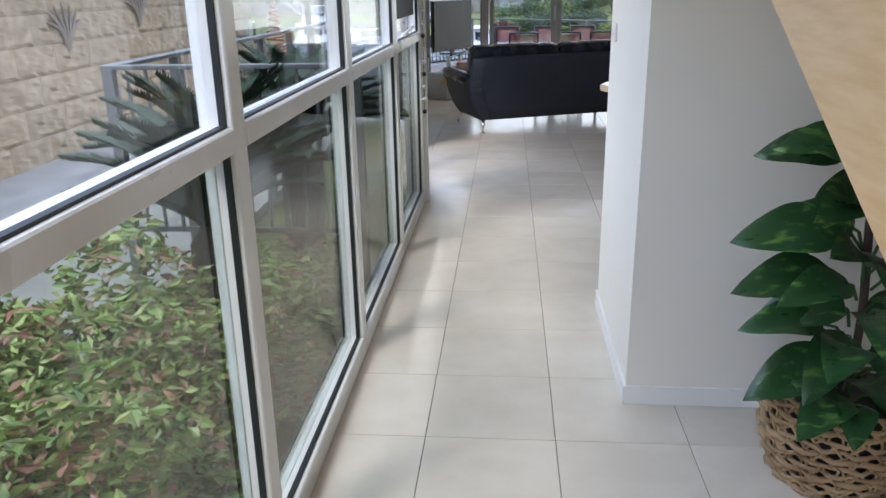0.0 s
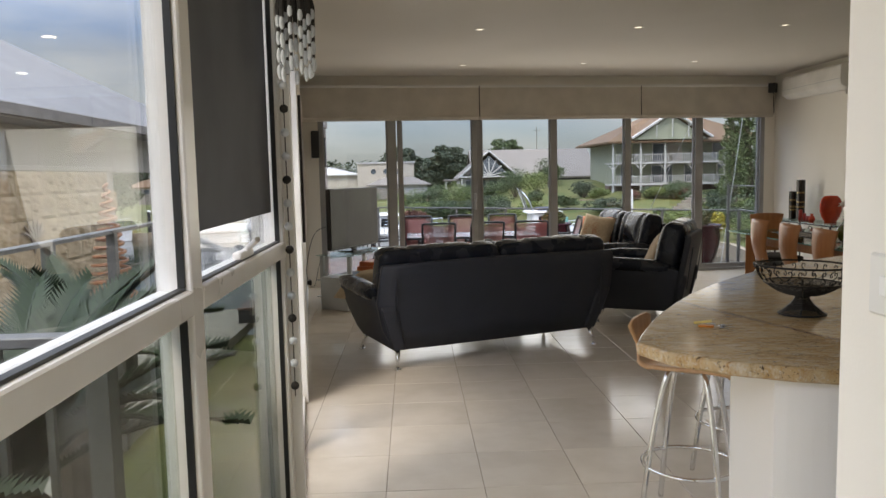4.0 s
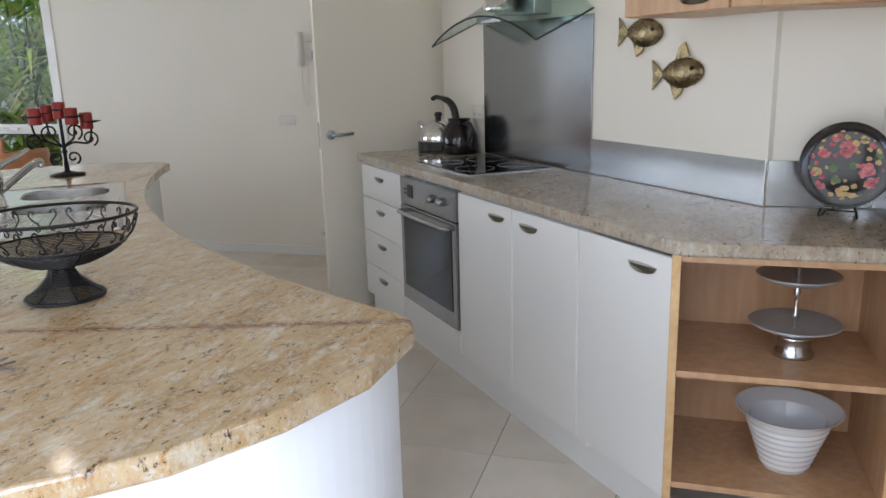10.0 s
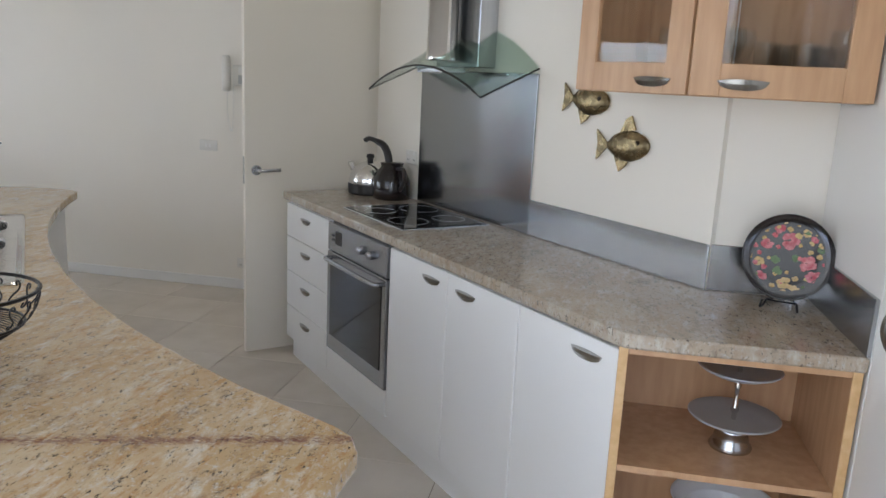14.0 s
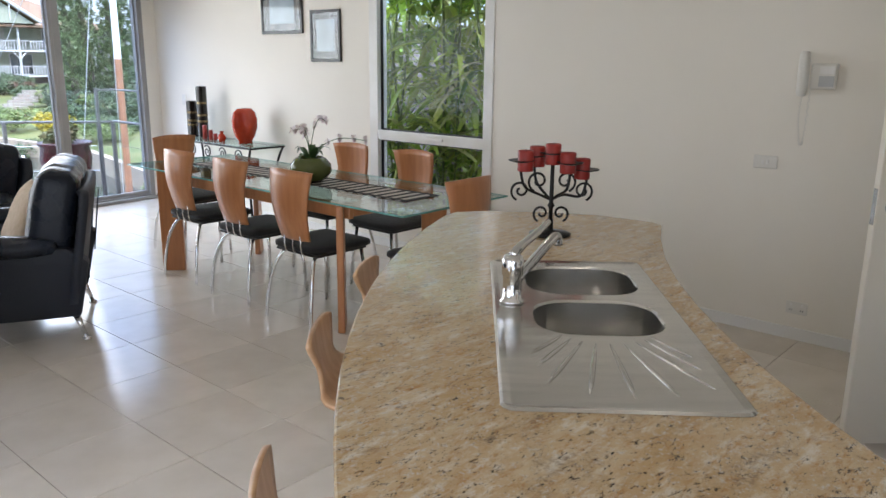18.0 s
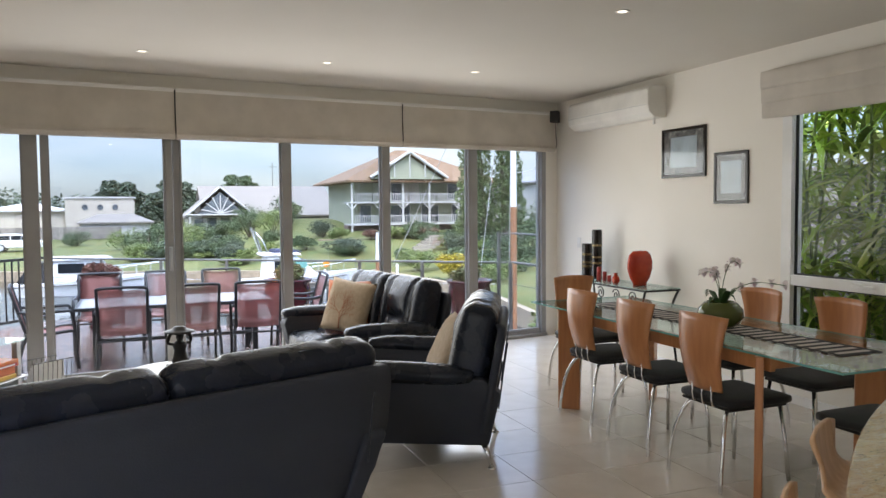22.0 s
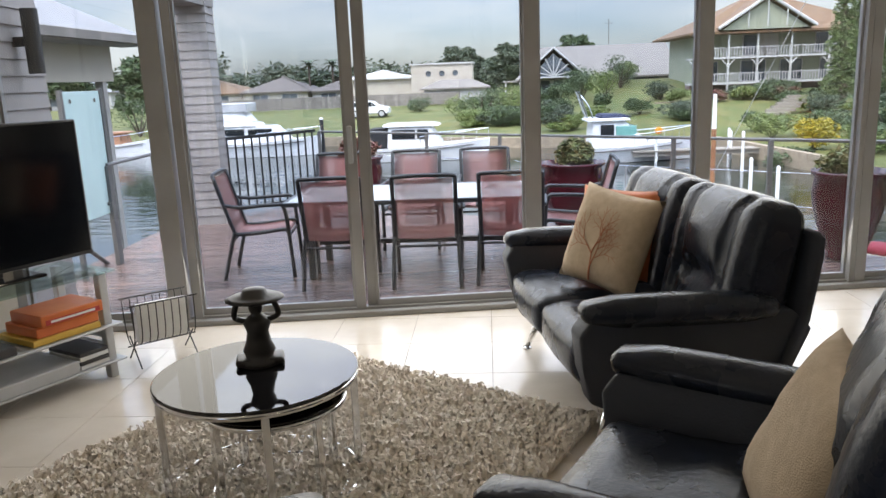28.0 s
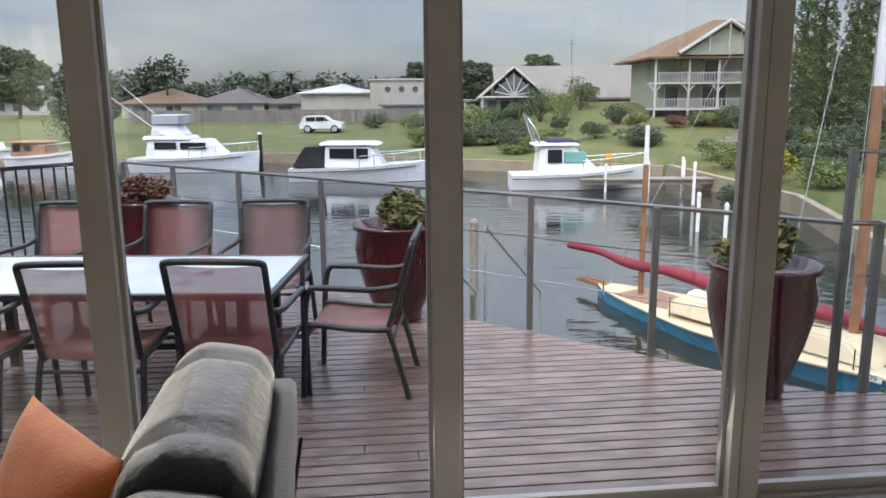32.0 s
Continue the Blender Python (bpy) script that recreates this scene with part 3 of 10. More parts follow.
def sofa(m, seats, half_b, half_t, label, depth=0.86, top=0.87, arm_h=0.56, name="sofa", category="sofa"):
    s = thing(name, m, label, category)
    for sx in (-1, 1):
        leg_chrome(s, sx * (half_b - 0.02), 0.05, sx * 0.02, -0.05)
        leg_chrome(s, sx * (half_b - 0.02), depth - 0.14, sx * 0.03, 0.06)
        part("side_panel", side_panel(sx, half_b + 0.02, half_t - 0.02, depth, arm_h), "vinyl", s, smooth=True)
        bm = bmesh.new()
        soft_box(bm, (0.15, depth - 0.10, 0.10), 0.05, 6, 0.012, Matrix.Translation((sx * (half_t - 0.075), depth / 2 + 0.05, arm_h + 0.01)) @ Matrix.Rotation(radians(2), 4, "X"))
        part("arm_pad", bm, "leather", s, "padded black leather armrest", True)
    # back shell
    bm = bmesh.new()
    rows = [(0.14, 0.03, half_b), (0.30, 0.0, half_b + (half_t - half_b) * 0.55), (0.50, -0.035, half_t - 0.03), (top - 0.17, -0.082, half_t - 0.045), (top - 0.10, -0.09, half_t - 0.055), (top - 0.08, -0.078, half_t - 0.07)]
    grid = []
    for z, y, hx in rows:
        line = []
        for i in range(13):
            u = -1 + 2 * i / 12
            line.append(bm.verts.new((u * hx, y + 0.012 * u * u + 0.004 * noise.noise(Vector((u * 4, z * 6, seats))), z + (0.012 * (1 - u * u) if z > 0.7 else 0))))
        grid.append(line)
    for a, b in zip(grid, grid[1:]):
        for i in range(12):
            bm.faces.new((a[i], a[i + 1], b[i + 1], b[i]))
    r = bmesh.ops.extrude_face_region(bm, geom=bm.faces[:])
    bmesh.ops.translate(bm, vec=(0, 0.045, 0), verts=[v for v in r["geom"] if isinstance(v, bmesh.types.BMVert)])
    part("back_shell", bm, "vinyl", s, "plain black upholstered back", True)
    for x in (-half_t + 0.16, half_t - 0.16):
        bm = bmesh.new()
        tube(bm, curve_pts([(x, -0.035, 0.35), (x * 1.005, -0.062, 0.55), (x * 1.005, -0.088, top - 0.19)], 5), 0.0045, 5)
        part("piping", bm, "vinyl", s, "stitched seam", True)
    part("base", blk((-half_b + 0.02, 0.08, 0.14), (half_b - 0.02, depth - 0.10, 0.27), 0.03, 2), "vinyl", s)
    inner = half_t - 0.15
    w = 2 * inner / seats
    for i in range(seats):
        x = -inner + w * (i + 0.5)
        bm = bmesh.new()
        soft_box(bm, (w - 0.008, depth - 0.16, 0.20), 0.06, 14, 0.022, Matrix.Translation((x, depth / 2 + 0.07, 0.345)))
        for v in bm.verts:
            if v.co.z > 0.36:
                v.co.z += 0.012 * noise.noise(Vector((v.co.x * 5, v.co.y * 14, i * 3.0 + seats))) - 0.010 * math.exp(-((v.co.y - 0.62) / 0.08) ** 2)
        part("seat_cushion", bm, "leather", s, "black leather seat cushion", True)
    backs = min(seats, 2)
    bw = 2 * (half_t - 0.07) / backs
    for i in range(backs):
        x = -half_t + 0.07 + bw * (i + 0.5)
        bm = bmesh.new()
        soft_box(bm, (bw - 0.004, 0.23, top - 0.34), 0.065, 22, 0.012)
        hz, hx = (top - 0.34) / 2, bw / 2
        for v in bm.verts:
            q = v.co
            u, w_ = q.x / hx, q.z / hz
            front_ = max(0.0, min(1.0, (q.y + 0.06) / 0.12))
            # rolled top, stitched panels, pulled-in small of the back
            q.y -= 0.05 * max(0, w_ - 0.25) ** 2 * (0.325 + 0.675 * max(-1.0, min(1.0, q.y / 0.09)))
            seam = math.exp(-((abs(u) - 0.56) / 0.045) ** 2)
            q.y -= 0.024 * seam * front_
            q.z -= 0.010 * seam * max(0, w_) ** 4
            mid = max(0.0, 1 - (u / 0.56) ** 2)
            fold = math.exp(-((w_ + 0.22 + 0.22 * u * u) / 0.16) ** 2)
            q.y += front_ * mid * (0.025 * max(0, 1 - abs(w_ - 0.35) / 0.5) - 0.045 * fold)
            q.y += front_ * 0.0045 * noise.noise(Vector((u * 3.0, w_ * 9 + 2.2 * noise.noise(Vector((u * 2, w_, i))), seats * 3.0 + i)))
            q.z += 0.002 * noise.noise(Vector((q.x * 12, q.y * 20, i * 5.0 + seats))) * max(0, w_)
        bm.transform(Matrix.Translation((x, 0.12, (top + 0.40) / 2 + 0.005)) @ Matrix.Rotation(radians(12), 4, "X"))
        part("back_cushion", bm, "leather", s, "plump stitched black leather back cushion", True)
    return s


def frame_at(x, y, forward):
    """A pose on the floor whose y axis looks along the compass angle forward."""
    return pose(x, y, 0, 0, 0, forward - 90)


sofa(frame_at(0.585, 8.35, 112.0), 3, 0.87, 1.05, "long black leather sofa with chrome legs, its back to the kitchen", 0.90)
sofa(frame_at(2.585, 11.61, 190.5), 2, 0.57, 0.73, "black leather two-seat sofa beside the glass doors", 0.83, 0.90)
sofa(frame_at(2.50, 9.58, 152.7), 1, 0.36, 0.51, "black leather armchair with chrome legs and a cushion", 0.86, 0.92, name="armchair", category="armchair")


def cushion(m, mat, label, pattern=False, size=0.44):
    c = thing("cushion", m, label, "cushion", "sofa cushions")
    bm = bmesh.new()
    n = 14
    for sgn in (1, -1):
        g = [[None] * (n + 1) for _ in range(n + 1)]
        for i in range(n + 1):
            for j in range(n + 1):
                u, v = -1 + 2 * i / n, -1 + 2 * j / n
                k = max(0.0, (1 - u ** 4) * (1 - v ** 4)) ** 0.55
                pin = 1 - 0.07 * ((1 - u * u) * v * v + (1 - v * v) * u * u)
                wr = 0.006 * noise.noise(Vector((u * 3, v * 3, sgn * 2.0)))
                g[i][j] = bm.verts.new((u * size / 2 * pin, sgn * (0.075 * k + wr * k), v * size / 2 * pin + size / 2))
        for i in range(n):
            for j in range(n):
                bm.faces.new((g[i][j], g[i + 1][j], g[i + 1][j + 1], g[i][j + 1]))
    bmesh.ops.remove_doubles(bm, verts=bm.verts[:], dist=0.001)
    part("cover", bm, mat, c, smooth=True)
    if pattern:
        bm = bmesh.new()
        rnd = random.Random(5)

        def y_at(x, z):
            u, v = x / (size / 2), (z - size / 2) / (size / 2)
            return 0.075 * max(0.0, (1 - u ** 4) * (1 - v ** 4)) ** 0.55 + 0.004

        def twig(x, z, a, ln, r, d):
            pts = []
            for k in range(5):
                pts.append((x, y_at(x, z), z))
                x, z = x + ln / 4 * math.sin(a), z + ln / 4 * math.cos(a)
                a += rnd.uniform(-0.16, 0.16)
            tube(bm, pts, [r * (1 - 0.12 * k) for k in range(5)], 4)
            if d and abs(x) < size * 0.4 and z < size * 0.88:
                for s2 in (-1, 1, 0):
                    twig(pts[-1 if s2 else 2][0], pts[-1 if s2 else 2][2], a + s2 * rnd.uniform(0.3, 0.6) + (0 if s2 else rnd.choice((-0.7, 0.7))), ln * 0.72, r * 0.66, d - 1)

        twig(0.0, 0.03, 0.0, 0.12, 0.005, 4)
        part("tree_print", bm, "print_red", c, "rust-red tree print")
    return c


M["linen"] = material("beige_linen", (0.56, 0.44, 0.31), 0.9, color2=(0.49, 0.38, 0.26), scale=30, bump=0.5, bump_scale=260)
M["orange"] = material("orange_cloth", (0.62, 0.17, 0.045), 0.75, color2=(0.52, 0.12, 0.03), scale=8, bump=0.3, bump_scale=120, sheen=0.3)
M["print_red"] = material("print_red", (0.42, 0.15, 0.07), 0.9)
cushion(pose(2.13, 11.80, 0.45, 17, 0, 138), "orange", "orange velvet cushion leaning in the sofa corner")
cushion(pose(2.03, 11.56, 0.465, 20, -6, 128), "linen", "beige cushion with a rust-red tree print on the sofa", True, 0.46)
cushion(pose(2.145, 9.69, 0.435, 26, 0, 65 + 17), "linen", "plain beige linen cushion on the armchair")
cushion(pose(-0.60, 8.98, 0.43, 60, 0, 21.6 + 20), "linen", "pale cushion at the end of the long sofa")

# ---- rug ----
M["rug"] = material("shag_wool", (0.84, 0.77, 0.68), 0.95, color2=(0.68, 0.60, 0.50), scale=14, bump=1.0, bump_scale=45)
rug = thing("rug", pose(0, 0, 0), "cream shaggy wool rug under the coffee table", "rug")
RUG = [(-0.45, 10.25), (1.35, 9.95), (1.99, 11.15), (0.62, 12.05)]
bm = bmesh.new()
slab(bm, RUG, 0.001, 0.014)
part("backing", bm, "rug", rug)


def shag():
    rnd = random.Random(3)
    vs, fs = [], []
    a, b, c, d = [Vector((x, y, 0)) for x, y in RUG]
    for k in range(15000):
        u, v = rnd.random(), rnd.random()
        p = (a * (1 - u) + b * u) * (1 - v) + (d * (1 - u) + c * u) * v
        t = rnd.uniform(0, math.tau)
        w = Vector((math.cos(t), math.sin(t), 0))
        h = rnd.uniform(0.028, 0.05)
        ln = rnd.uniform(0.02, 0.05)
        q = Vector((-w.y, w.x, 0)) * rnd.uniform(0.006, 0.010)
        top = p + w * ln * 0.5 + Vector((0, 0, h))
        tip = p + w * ln + Vector((0, 0, h * rnd.uniform(0.4, 0.9)))
        i = len(vs)
        base = Vector((0, 0, 0.01))
        vs += [p - q + base, p + q + base, top + q, top - q, tip]
        fs += [(i, i + 1, i + 2, i + 3), (i + 3, i + 2, i + 4)]
    me = bpy.data.meshes.new("shag_pile")
    me.from_pydata(vs, [], fs)
    me.materials.append(M["rug"])
    ob = new("shag_pile", me)
    ob.parent = rug
    tagged(ob, kind="stuff")


shag()

# ---- nest of round tables ----
M["black_glass"] = material("black_glass", (0.008, 0.008, 0.010), 0.04, rough_var=0.015)


def round_table(x, y, r, h, label, legs, turn):
    t = thing("coffee_table", pose(x, y, 0.014, 0, 0, turn), label, "coffee table", "nest of tables")
    part("tabletop", lathe(bmesh.new(), [(0, h - 0.010), (r - 0.004, h - 0.010), (r, h - 0.006), (r, h - 0.003), (r - 0.004, h), (0, h)], 48), "black_glass", t, "black glass top")
    bm = bmesh.new()
    tube(bm, [(r * 0.97 * math.cos(k * math.tau / 40), r * 0.97 * math.sin(k * math.tau / 40), h - 0.022) for k in range(40)], 0.012, 8, True)
    part("rim", bm, "chrome", t, smooth=True)
    bm = bmesh.new()
    tube(bm, [(r * 0.95 * math.cos(k * math.tau / 40), r * 0.95 * math.sin(k * math.tau / 40), 0.010) for k in range(40)], 0.009, 8, True)
    part("foot_ring", bm, "chrome", t, smooth=True)
    for k in range(legs):
        a = k * math.tau / legs
        part("leg", blk((r * 0.95 - 0.013, -0.013, 0.006), (r * 0.95 + 0.013, 0.013, h - 0.016), 0.004, 2), "chrome", t, m=Matrix.Rotation(a, 4, "Z"))
    return t


round_table(0.735, 10.66, 0.355, 0.43, "round black glass coffee table on chrome legs", 4, 20)
round_table(0.80, 10.62, 0.25, 0.36, "smaller round chrome table nested under the other", 4, 50)

# statue: one plain shape
st = bmesh.new()
lathe(st, [(0, 0), (0.075, 0), (0.07, 0.02), (0.05, 0.03), (0.058, 0.055), (0.045, 0.09), (0.038, 0.13), (0.05, 0.17), (0.035, 0.19), (0.018, 0.205), (0.026, 0.225), (0.024, 0.245), (0.0, 0.255)], 16)
for sx in (-1, 1):
    tube(st, curve_pts([(sx * 0.035, 0, 0.175), (sx * 0.075, 0.01, 0.19), (sx * 0.07, 0.0, 0.235), (sx * 0.055, 0, 0.26)], 4), 0.011, 7)
lathe(st, [(0, 0.25), (0.06, 0.252), (0.105, 0.268), (0.085, 0.278), (0.05, 0.285), (0.04, 0.305), (0.0, 0.312)], 18)
box(st, (-0.085, -0.05, 0), (0.085, 0.05, 0.03), 0.012, 2)
stat = part("statue", st, "black", None, "", True, pose(0.725, 10.74, 0.445, 0, 0, 15) @ Matrix.Diagonal((1, 1, 0.9, 1)))
tagged(stat, "small black figurine carrying a bowl on its head", "statue")

# ---- television on its stand ----
TVM = pose(-0.745, 11.44, 0, 0, 0, 62)                        # x along the stand, y to the corner
tv = thing("television", TVM @ pose(0.07, 0.06, 0.558), "black flat-screen television, switched off", "television")
part("housing", blk((-0.52, -0.005, 0.04), (0.52, 0.05, 0.735), 0.008, 2), "black", tv, "black plastic housing")
part("screen", blk((-0.508, -0.0075, 0.06), (0.508, -0.006, 0.723)), "screen", tv, "dark glossy screen")
part("neck", blk((-0.05, 0.01, 0.015), (0.05, 0.04, 0.06), 0.006), "black", tv)
part("stand", blk((-0.20, -0.10, 0.0), (0.20, 0.12, 0.014), 0.006, 2), "black_glass", tv)
M["shelf_glass"] = glass("shelf_glass", (0.80, 0.90, 0.88))
ts = thing("tv_stand", TVM, "silver-grey television stand with glass shelves", "tv stand")
for sx in (-0.47, 0.425):
    for sy in (-0.20, 0.16):
        part("leg", blk((sx, sy, 0.0), (sx + 0.045, sy + 0.045, 0.545), 0.004), "silver", ts)
for z in (0.545, 0.27, 0.085):
    bm = blk((-0.51, -0.23, z), (0.51, 0.23, z + 0.012), 0.004)
    g = part("shelf", bm, "shelf_glass" if z > 0.4 else "silver", ts, "greenish glass shelf" if z > 0.4 else "grey shelf")
for z in (0.30, 0.35, 0.40, 0.45):
    part("slat", blk((0.47, -0.155, z - 0.16), (0.477, 0.16, z - 0.13)), "silver", ts)


def on_stand(name, a, b, mat, label, category, group="", bevel=0.004):
    t = tagged(part(name, blk(a, b, bevel), mat, None, "", False, TVM), label, category, group)
    return t


M["game_orange"] = material("game_box_orange", (0.62, 0.16, 0.035), 0.45, color2=(0.55, 0.12, 0.03), scale=6)
M["game_red"] = material("game_box_red", (0.42, 0.03, 0.03), 0.45)
M["game_yellow"] = material("game_box_yellow", (0.62, 0.38, 0.06), 0.45)
M["book_dark"] = material("dark_spines", (0.05, 0.05, 0.055), 0.5)
M["white_plastic"] = material("white_plastic", (0.72, 0.72, 0.70), 0.4)
on_stand("board_game_box", (0.05, -0.21, 0.283), (0.40, 0.08, 0.315), "game_yellow", "flat yellow board game box", "board game", "board games on the stand")
on_stand("board_game_box", (0.08, -0.20, 0.3155), (0.40, 0.06, 0.365), "game_orange", "orange board game box", "board game", "board games on the stand")
gb = on_stand("board_game_box", (0.10, -0.215, 0.3655), (0.42, 0.04, 0.42), "game_orange", "orange and red board game box with lettering", "board game", "board games on the stand")
part("front_label", blk((0.12, -0.217, 0.372), (0.40, -0.2155, 0.396)), "game_red", gb)
part("title_bar", blk((0.145, -0.2175, 0.379), (0.375, -0.2172, 0.390)), "white_plastic", gb, "plain pale title bar")
on_stand("dvd_player", (-0.42, -0.22, 0.283), (-0.03, 0.08, 0.325), "book_dark", "slim black disc player", "disc player")
on_stand("game_console", (-0.16, -0.225, 0.098), (0.25, 0.10, 0.158), "silver", "flat silver recorder box", "recorder")
for k in range(4):
    on_stand("disc_case", (0.265, -0.21, 0.099 + k * 0.021), (0.42, 0.05, 0.118 + k * 0.021), "book_dark" if k % 2 else "white_plastic", "flat disc case in a stack", "disc case", "stacked disc cases", 0.002)
for k in range(5):
    on_stand("disc_case", (-0.42, -0.21, 0.099 + k * 0.019), (-0.2, 0.03, 0.116 + k * 0.019), "book_dark", "dark disc case in a low stack", "disc case", "stacked disc cases", 0.002)
sw = thing("subwoofer", TVM @ pose(-0.67, -0.245, 0, 0, 0, -6), "grey subwoofer box on the floor beside the stand", "subwoofer")
part("body", blk((-0.15, -0.16, 0.01), (0.15, 0.2, 0.36), 0.008, 2), "silver", sw)
part("driver", lathe(bmesh.new(), [(0.0, 0), (0.04, 0.004), (0.09, 0.012), (0.10, 0.016), (0.105, 0.0)], 24), "book_dark", sw, m=Matrix.Translation((0, -0.161, 0.2)) @ Matrix.Rotation(radians(90), 4, "X"))
part("control_panel", blk((0.152, -0.05, 0.06), (0.154, 0.05, 0.2)), "white_plastic", sw)
# magazine rack
mr = thing("magazine_rack", pose(-0.22, 12.02, 0, 0, 0, 40), "black wire magazine rack with papers", "magazine rack")
for k in range(9):
    bm = bmesh.new()
    x = -0.16 + 0.04 * k
    tube(bm, curve_pts([(x, -0.10, 0.34), (x, -0.08, 0.16), (x, 0, 0.10), (x, 0.08, 0.16), (x, 0.10, 0.34)], 3), 0.003, 5)
    part("wire", bm, "black", mr, smooth=True)
for y, z in ((-0.10, 0.34), (0.10, 0.34), (0.0, 0.10)):
    bm = bmesh.new()
    rod(bm, (-0.18, y, z), (0.18, y, z), 0.004, seg=6)
    part("rail", bm, "black", mr)
for sx in (-0.15, 0.15):
    for sy in (-1, 1):
        bm = bmesh.new()
        rod(bm, (sx, sy * 0.11, 0.0), (sx, -sy * 0.06, 0.14), 0.004, seg=6)
        part("leg", bm, "black", mr)
for k in range(4):
    part("magazine", blk((-0.13, -0.045 + 0.022 * k, 0.12), (0.13, -0.03 + 0.022 * k, 0.33 - 0.03 * k), 0.002), "white_plastic", mr)

# cords behind the stand
co = thing("cable", None, "black power cords drooping from the television to the wall", "cable")
bm = bmesh.new()
tube(bm, curve_pts([(-0.95, 11.72, 0.86), (-1.20, 11.30, 0.80), (-1.28, 11.05, 0.45), (-1.27, 11.02, 0.27)], 8), 0.004, 6)
tube(bm, curve_pts([(-1.0, 11.9, 0.6), (-1.16, 11.5, 0.50), (-1.22, 11.2, 0.20), (-1.27, 11.05, 0.25)], 8), 0.003, 6)
part("cord", bm, "black", co, smooth=True)
po = thing("power_outlet", LM @ pose(5.68, -0.001, 0.27), "white wall outlet with black plugs beside the stand", "power outlet")
part("plate", blk((-0.06, -0.010, -0.037), (0.06, 0.0, 0.037), 0.003, 2), "white_plastic", po)
part("plug", blk((-0.045, -0.06, -0.03), (-0.01, -0.010, 0.02), 0.006, 2), "black", po)
part("plug", blk((0.01, -0.055, -0.03), (0.045, -0.010, 0.02), 0.006, 2), "black", po)

# framed feather print on the left wall
M["canvas"] = material("print_canvas", (0.56, 0.53, 0.50), 0.7, color2=(0.62, 0.50, 0.47), scale=2.5)
M["feather"] = material("feather_grey", (0.33, 0.34, 0.35), 0.8)
M["feather_pink"] = material("feather_pink", (0.58, 0.44, 0.40), 0.8)
ar = thing("framed_print", LM @ pose(4.58, -0.012, 1.5), "large pale print of grey and pink feathers in a thin frame", "picture")
part("frame", blk((-0.66, -0.012, -0.64), (0.66, 0.012, 0.64), 0.003), "black", ar, "thin dark frame")
part("canvas", blk((-0.645, -0.016, -0.625), (0.645, -0.0125, 0.625)), "canvas", ar)
for fx, sz, mt in ((0.40, 1.0, "feather"), (0.08, 1.15, "feather_pink"), (-0.30, 1.05, "feather")):
    bm = bmesh.new()
    for k in range(16):
        z = -0.46 * sz + 0.06 * sz * k
        ln = 0.17 * sz * math.sin(0.35 + 2.5 * k / 15)
        for s2 in (-1, 1):
            box(bm, (0, -0.0175, -0.008), (ln, -0.0165, 0.008), 0, 1, Matrix.Translation((fx + 0.03 * math.sin(k * 0.4), 0, z)) @ Matrix.Rotation(radians(-38 if s2 > 0 else -142), 4, "Y"))
    part("feather", bm, mt, ar)
# loudspeakers
for mm, lab in ((WM @ pose(-1.16, -0.06, 1.84), "slim black loudspeaker on the corner post"), (pose(4.93, 13.05, 2.52, 0, 0, -40), "small black loudspeaker high in the corner"), (pose(4.935, 8.60, 2.52, 0, 0, -60), "small black loudspeaker above the dining window")):
    sp = thing("loudspeaker", mm, lab, "loudspeaker", "wall loudspeakers")
    tall = 0.17 if "slim" in lab else 0.065
    part("box", blk((-0.05, -0.05, -tall), (0.05, 0.05, tall), 0.008, 2), "black", sp)
    part("bracket", blk((-0.012, 0.05, -0.03), (0.012, 0.075 if "slim" in lab else 0.138, 0.03)), "black", sp)

# ---- roman blinds ----
for i, (a, b) in enumerate(((-1.45, 0.965), (0.975, 3.195), (3.205, 5.14))):
    bl = thing("roman_blind", WM @ pose(0, -0.115, 0), "raised cream roman blind above the glass doors", "blind", "roman blinds")
    bm = bmesh.new()
    prof = [(0.0, 2.54), (0.0, 2.20), (-0.015, 2.165), (0.0, 2.135), (0.035, 2.125), (0.06, 2.15), (0.062, 2.30), (0.055, 2.54)]
    lo = [bm.verts.new((a, y, z)) for y, z in prof]
    hi = [bm.verts.new((b, y, z)) for y, z in prof]
    n = len(prof)
    bm.faces.new(lo)
    bm.faces.new(hi[::-1])
    for k in range(n):
        bm.faces.new((lo[k], lo[(k + 1) % n], hi[(k + 1) % n], hi[k]))
    part("folded_cloth", bm, "blind", bl)
    part("hem", blk((a + 0.002, -0.008, 2.188), (b - 0.002, -0.001, 2.196)), "blind", bl)
    part("head_rail", blk((a, 0.0, 2.54), (b, 0.06, 2.575)), "trim", bl)
    bm = bmesh.new()
    tube(bm, curve_pts([(b + 0.004, -0.006, 2.56), (b + 0.004, 0.002, 2.40), (b + 0.005, -0.012, 2.22), (b + 0.003, 0.0, 2.16)], 4), 0.006, 5)
    part("cord", bm, "black", bl, "dark gap and pull cord", True)

# air conditioner
M["ac"] = material("ac_plastic", (0.78, 0.76, 0.71), 0.35)
ac = thing("air_conditioner", pose(XR, 11.93, 2.315), "white split-system air conditioner on the wall", "air conditioner")
bm = bmesh.new()
prof = [(0.0, 0.0), (-0.12, 0.0), (-0.19, 0.05), (-0.205, 0.12), (-0.20, 0.26), (-0.17, 0.29), (0.0, 0.29)]
lo = [bm.verts.new((x, -0.71, z)) for x, z in prof]
hi = [bm.verts.new((x, 0.70, z)) for x, z in prof]
bm.faces.new(lo)
bm.faces.new(hi[::-1])
for k in range(len(prof)):
    bm.faces.new((lo[k], lo[(k + 1) % 7], hi[(k + 1) % 7], hi[k]))
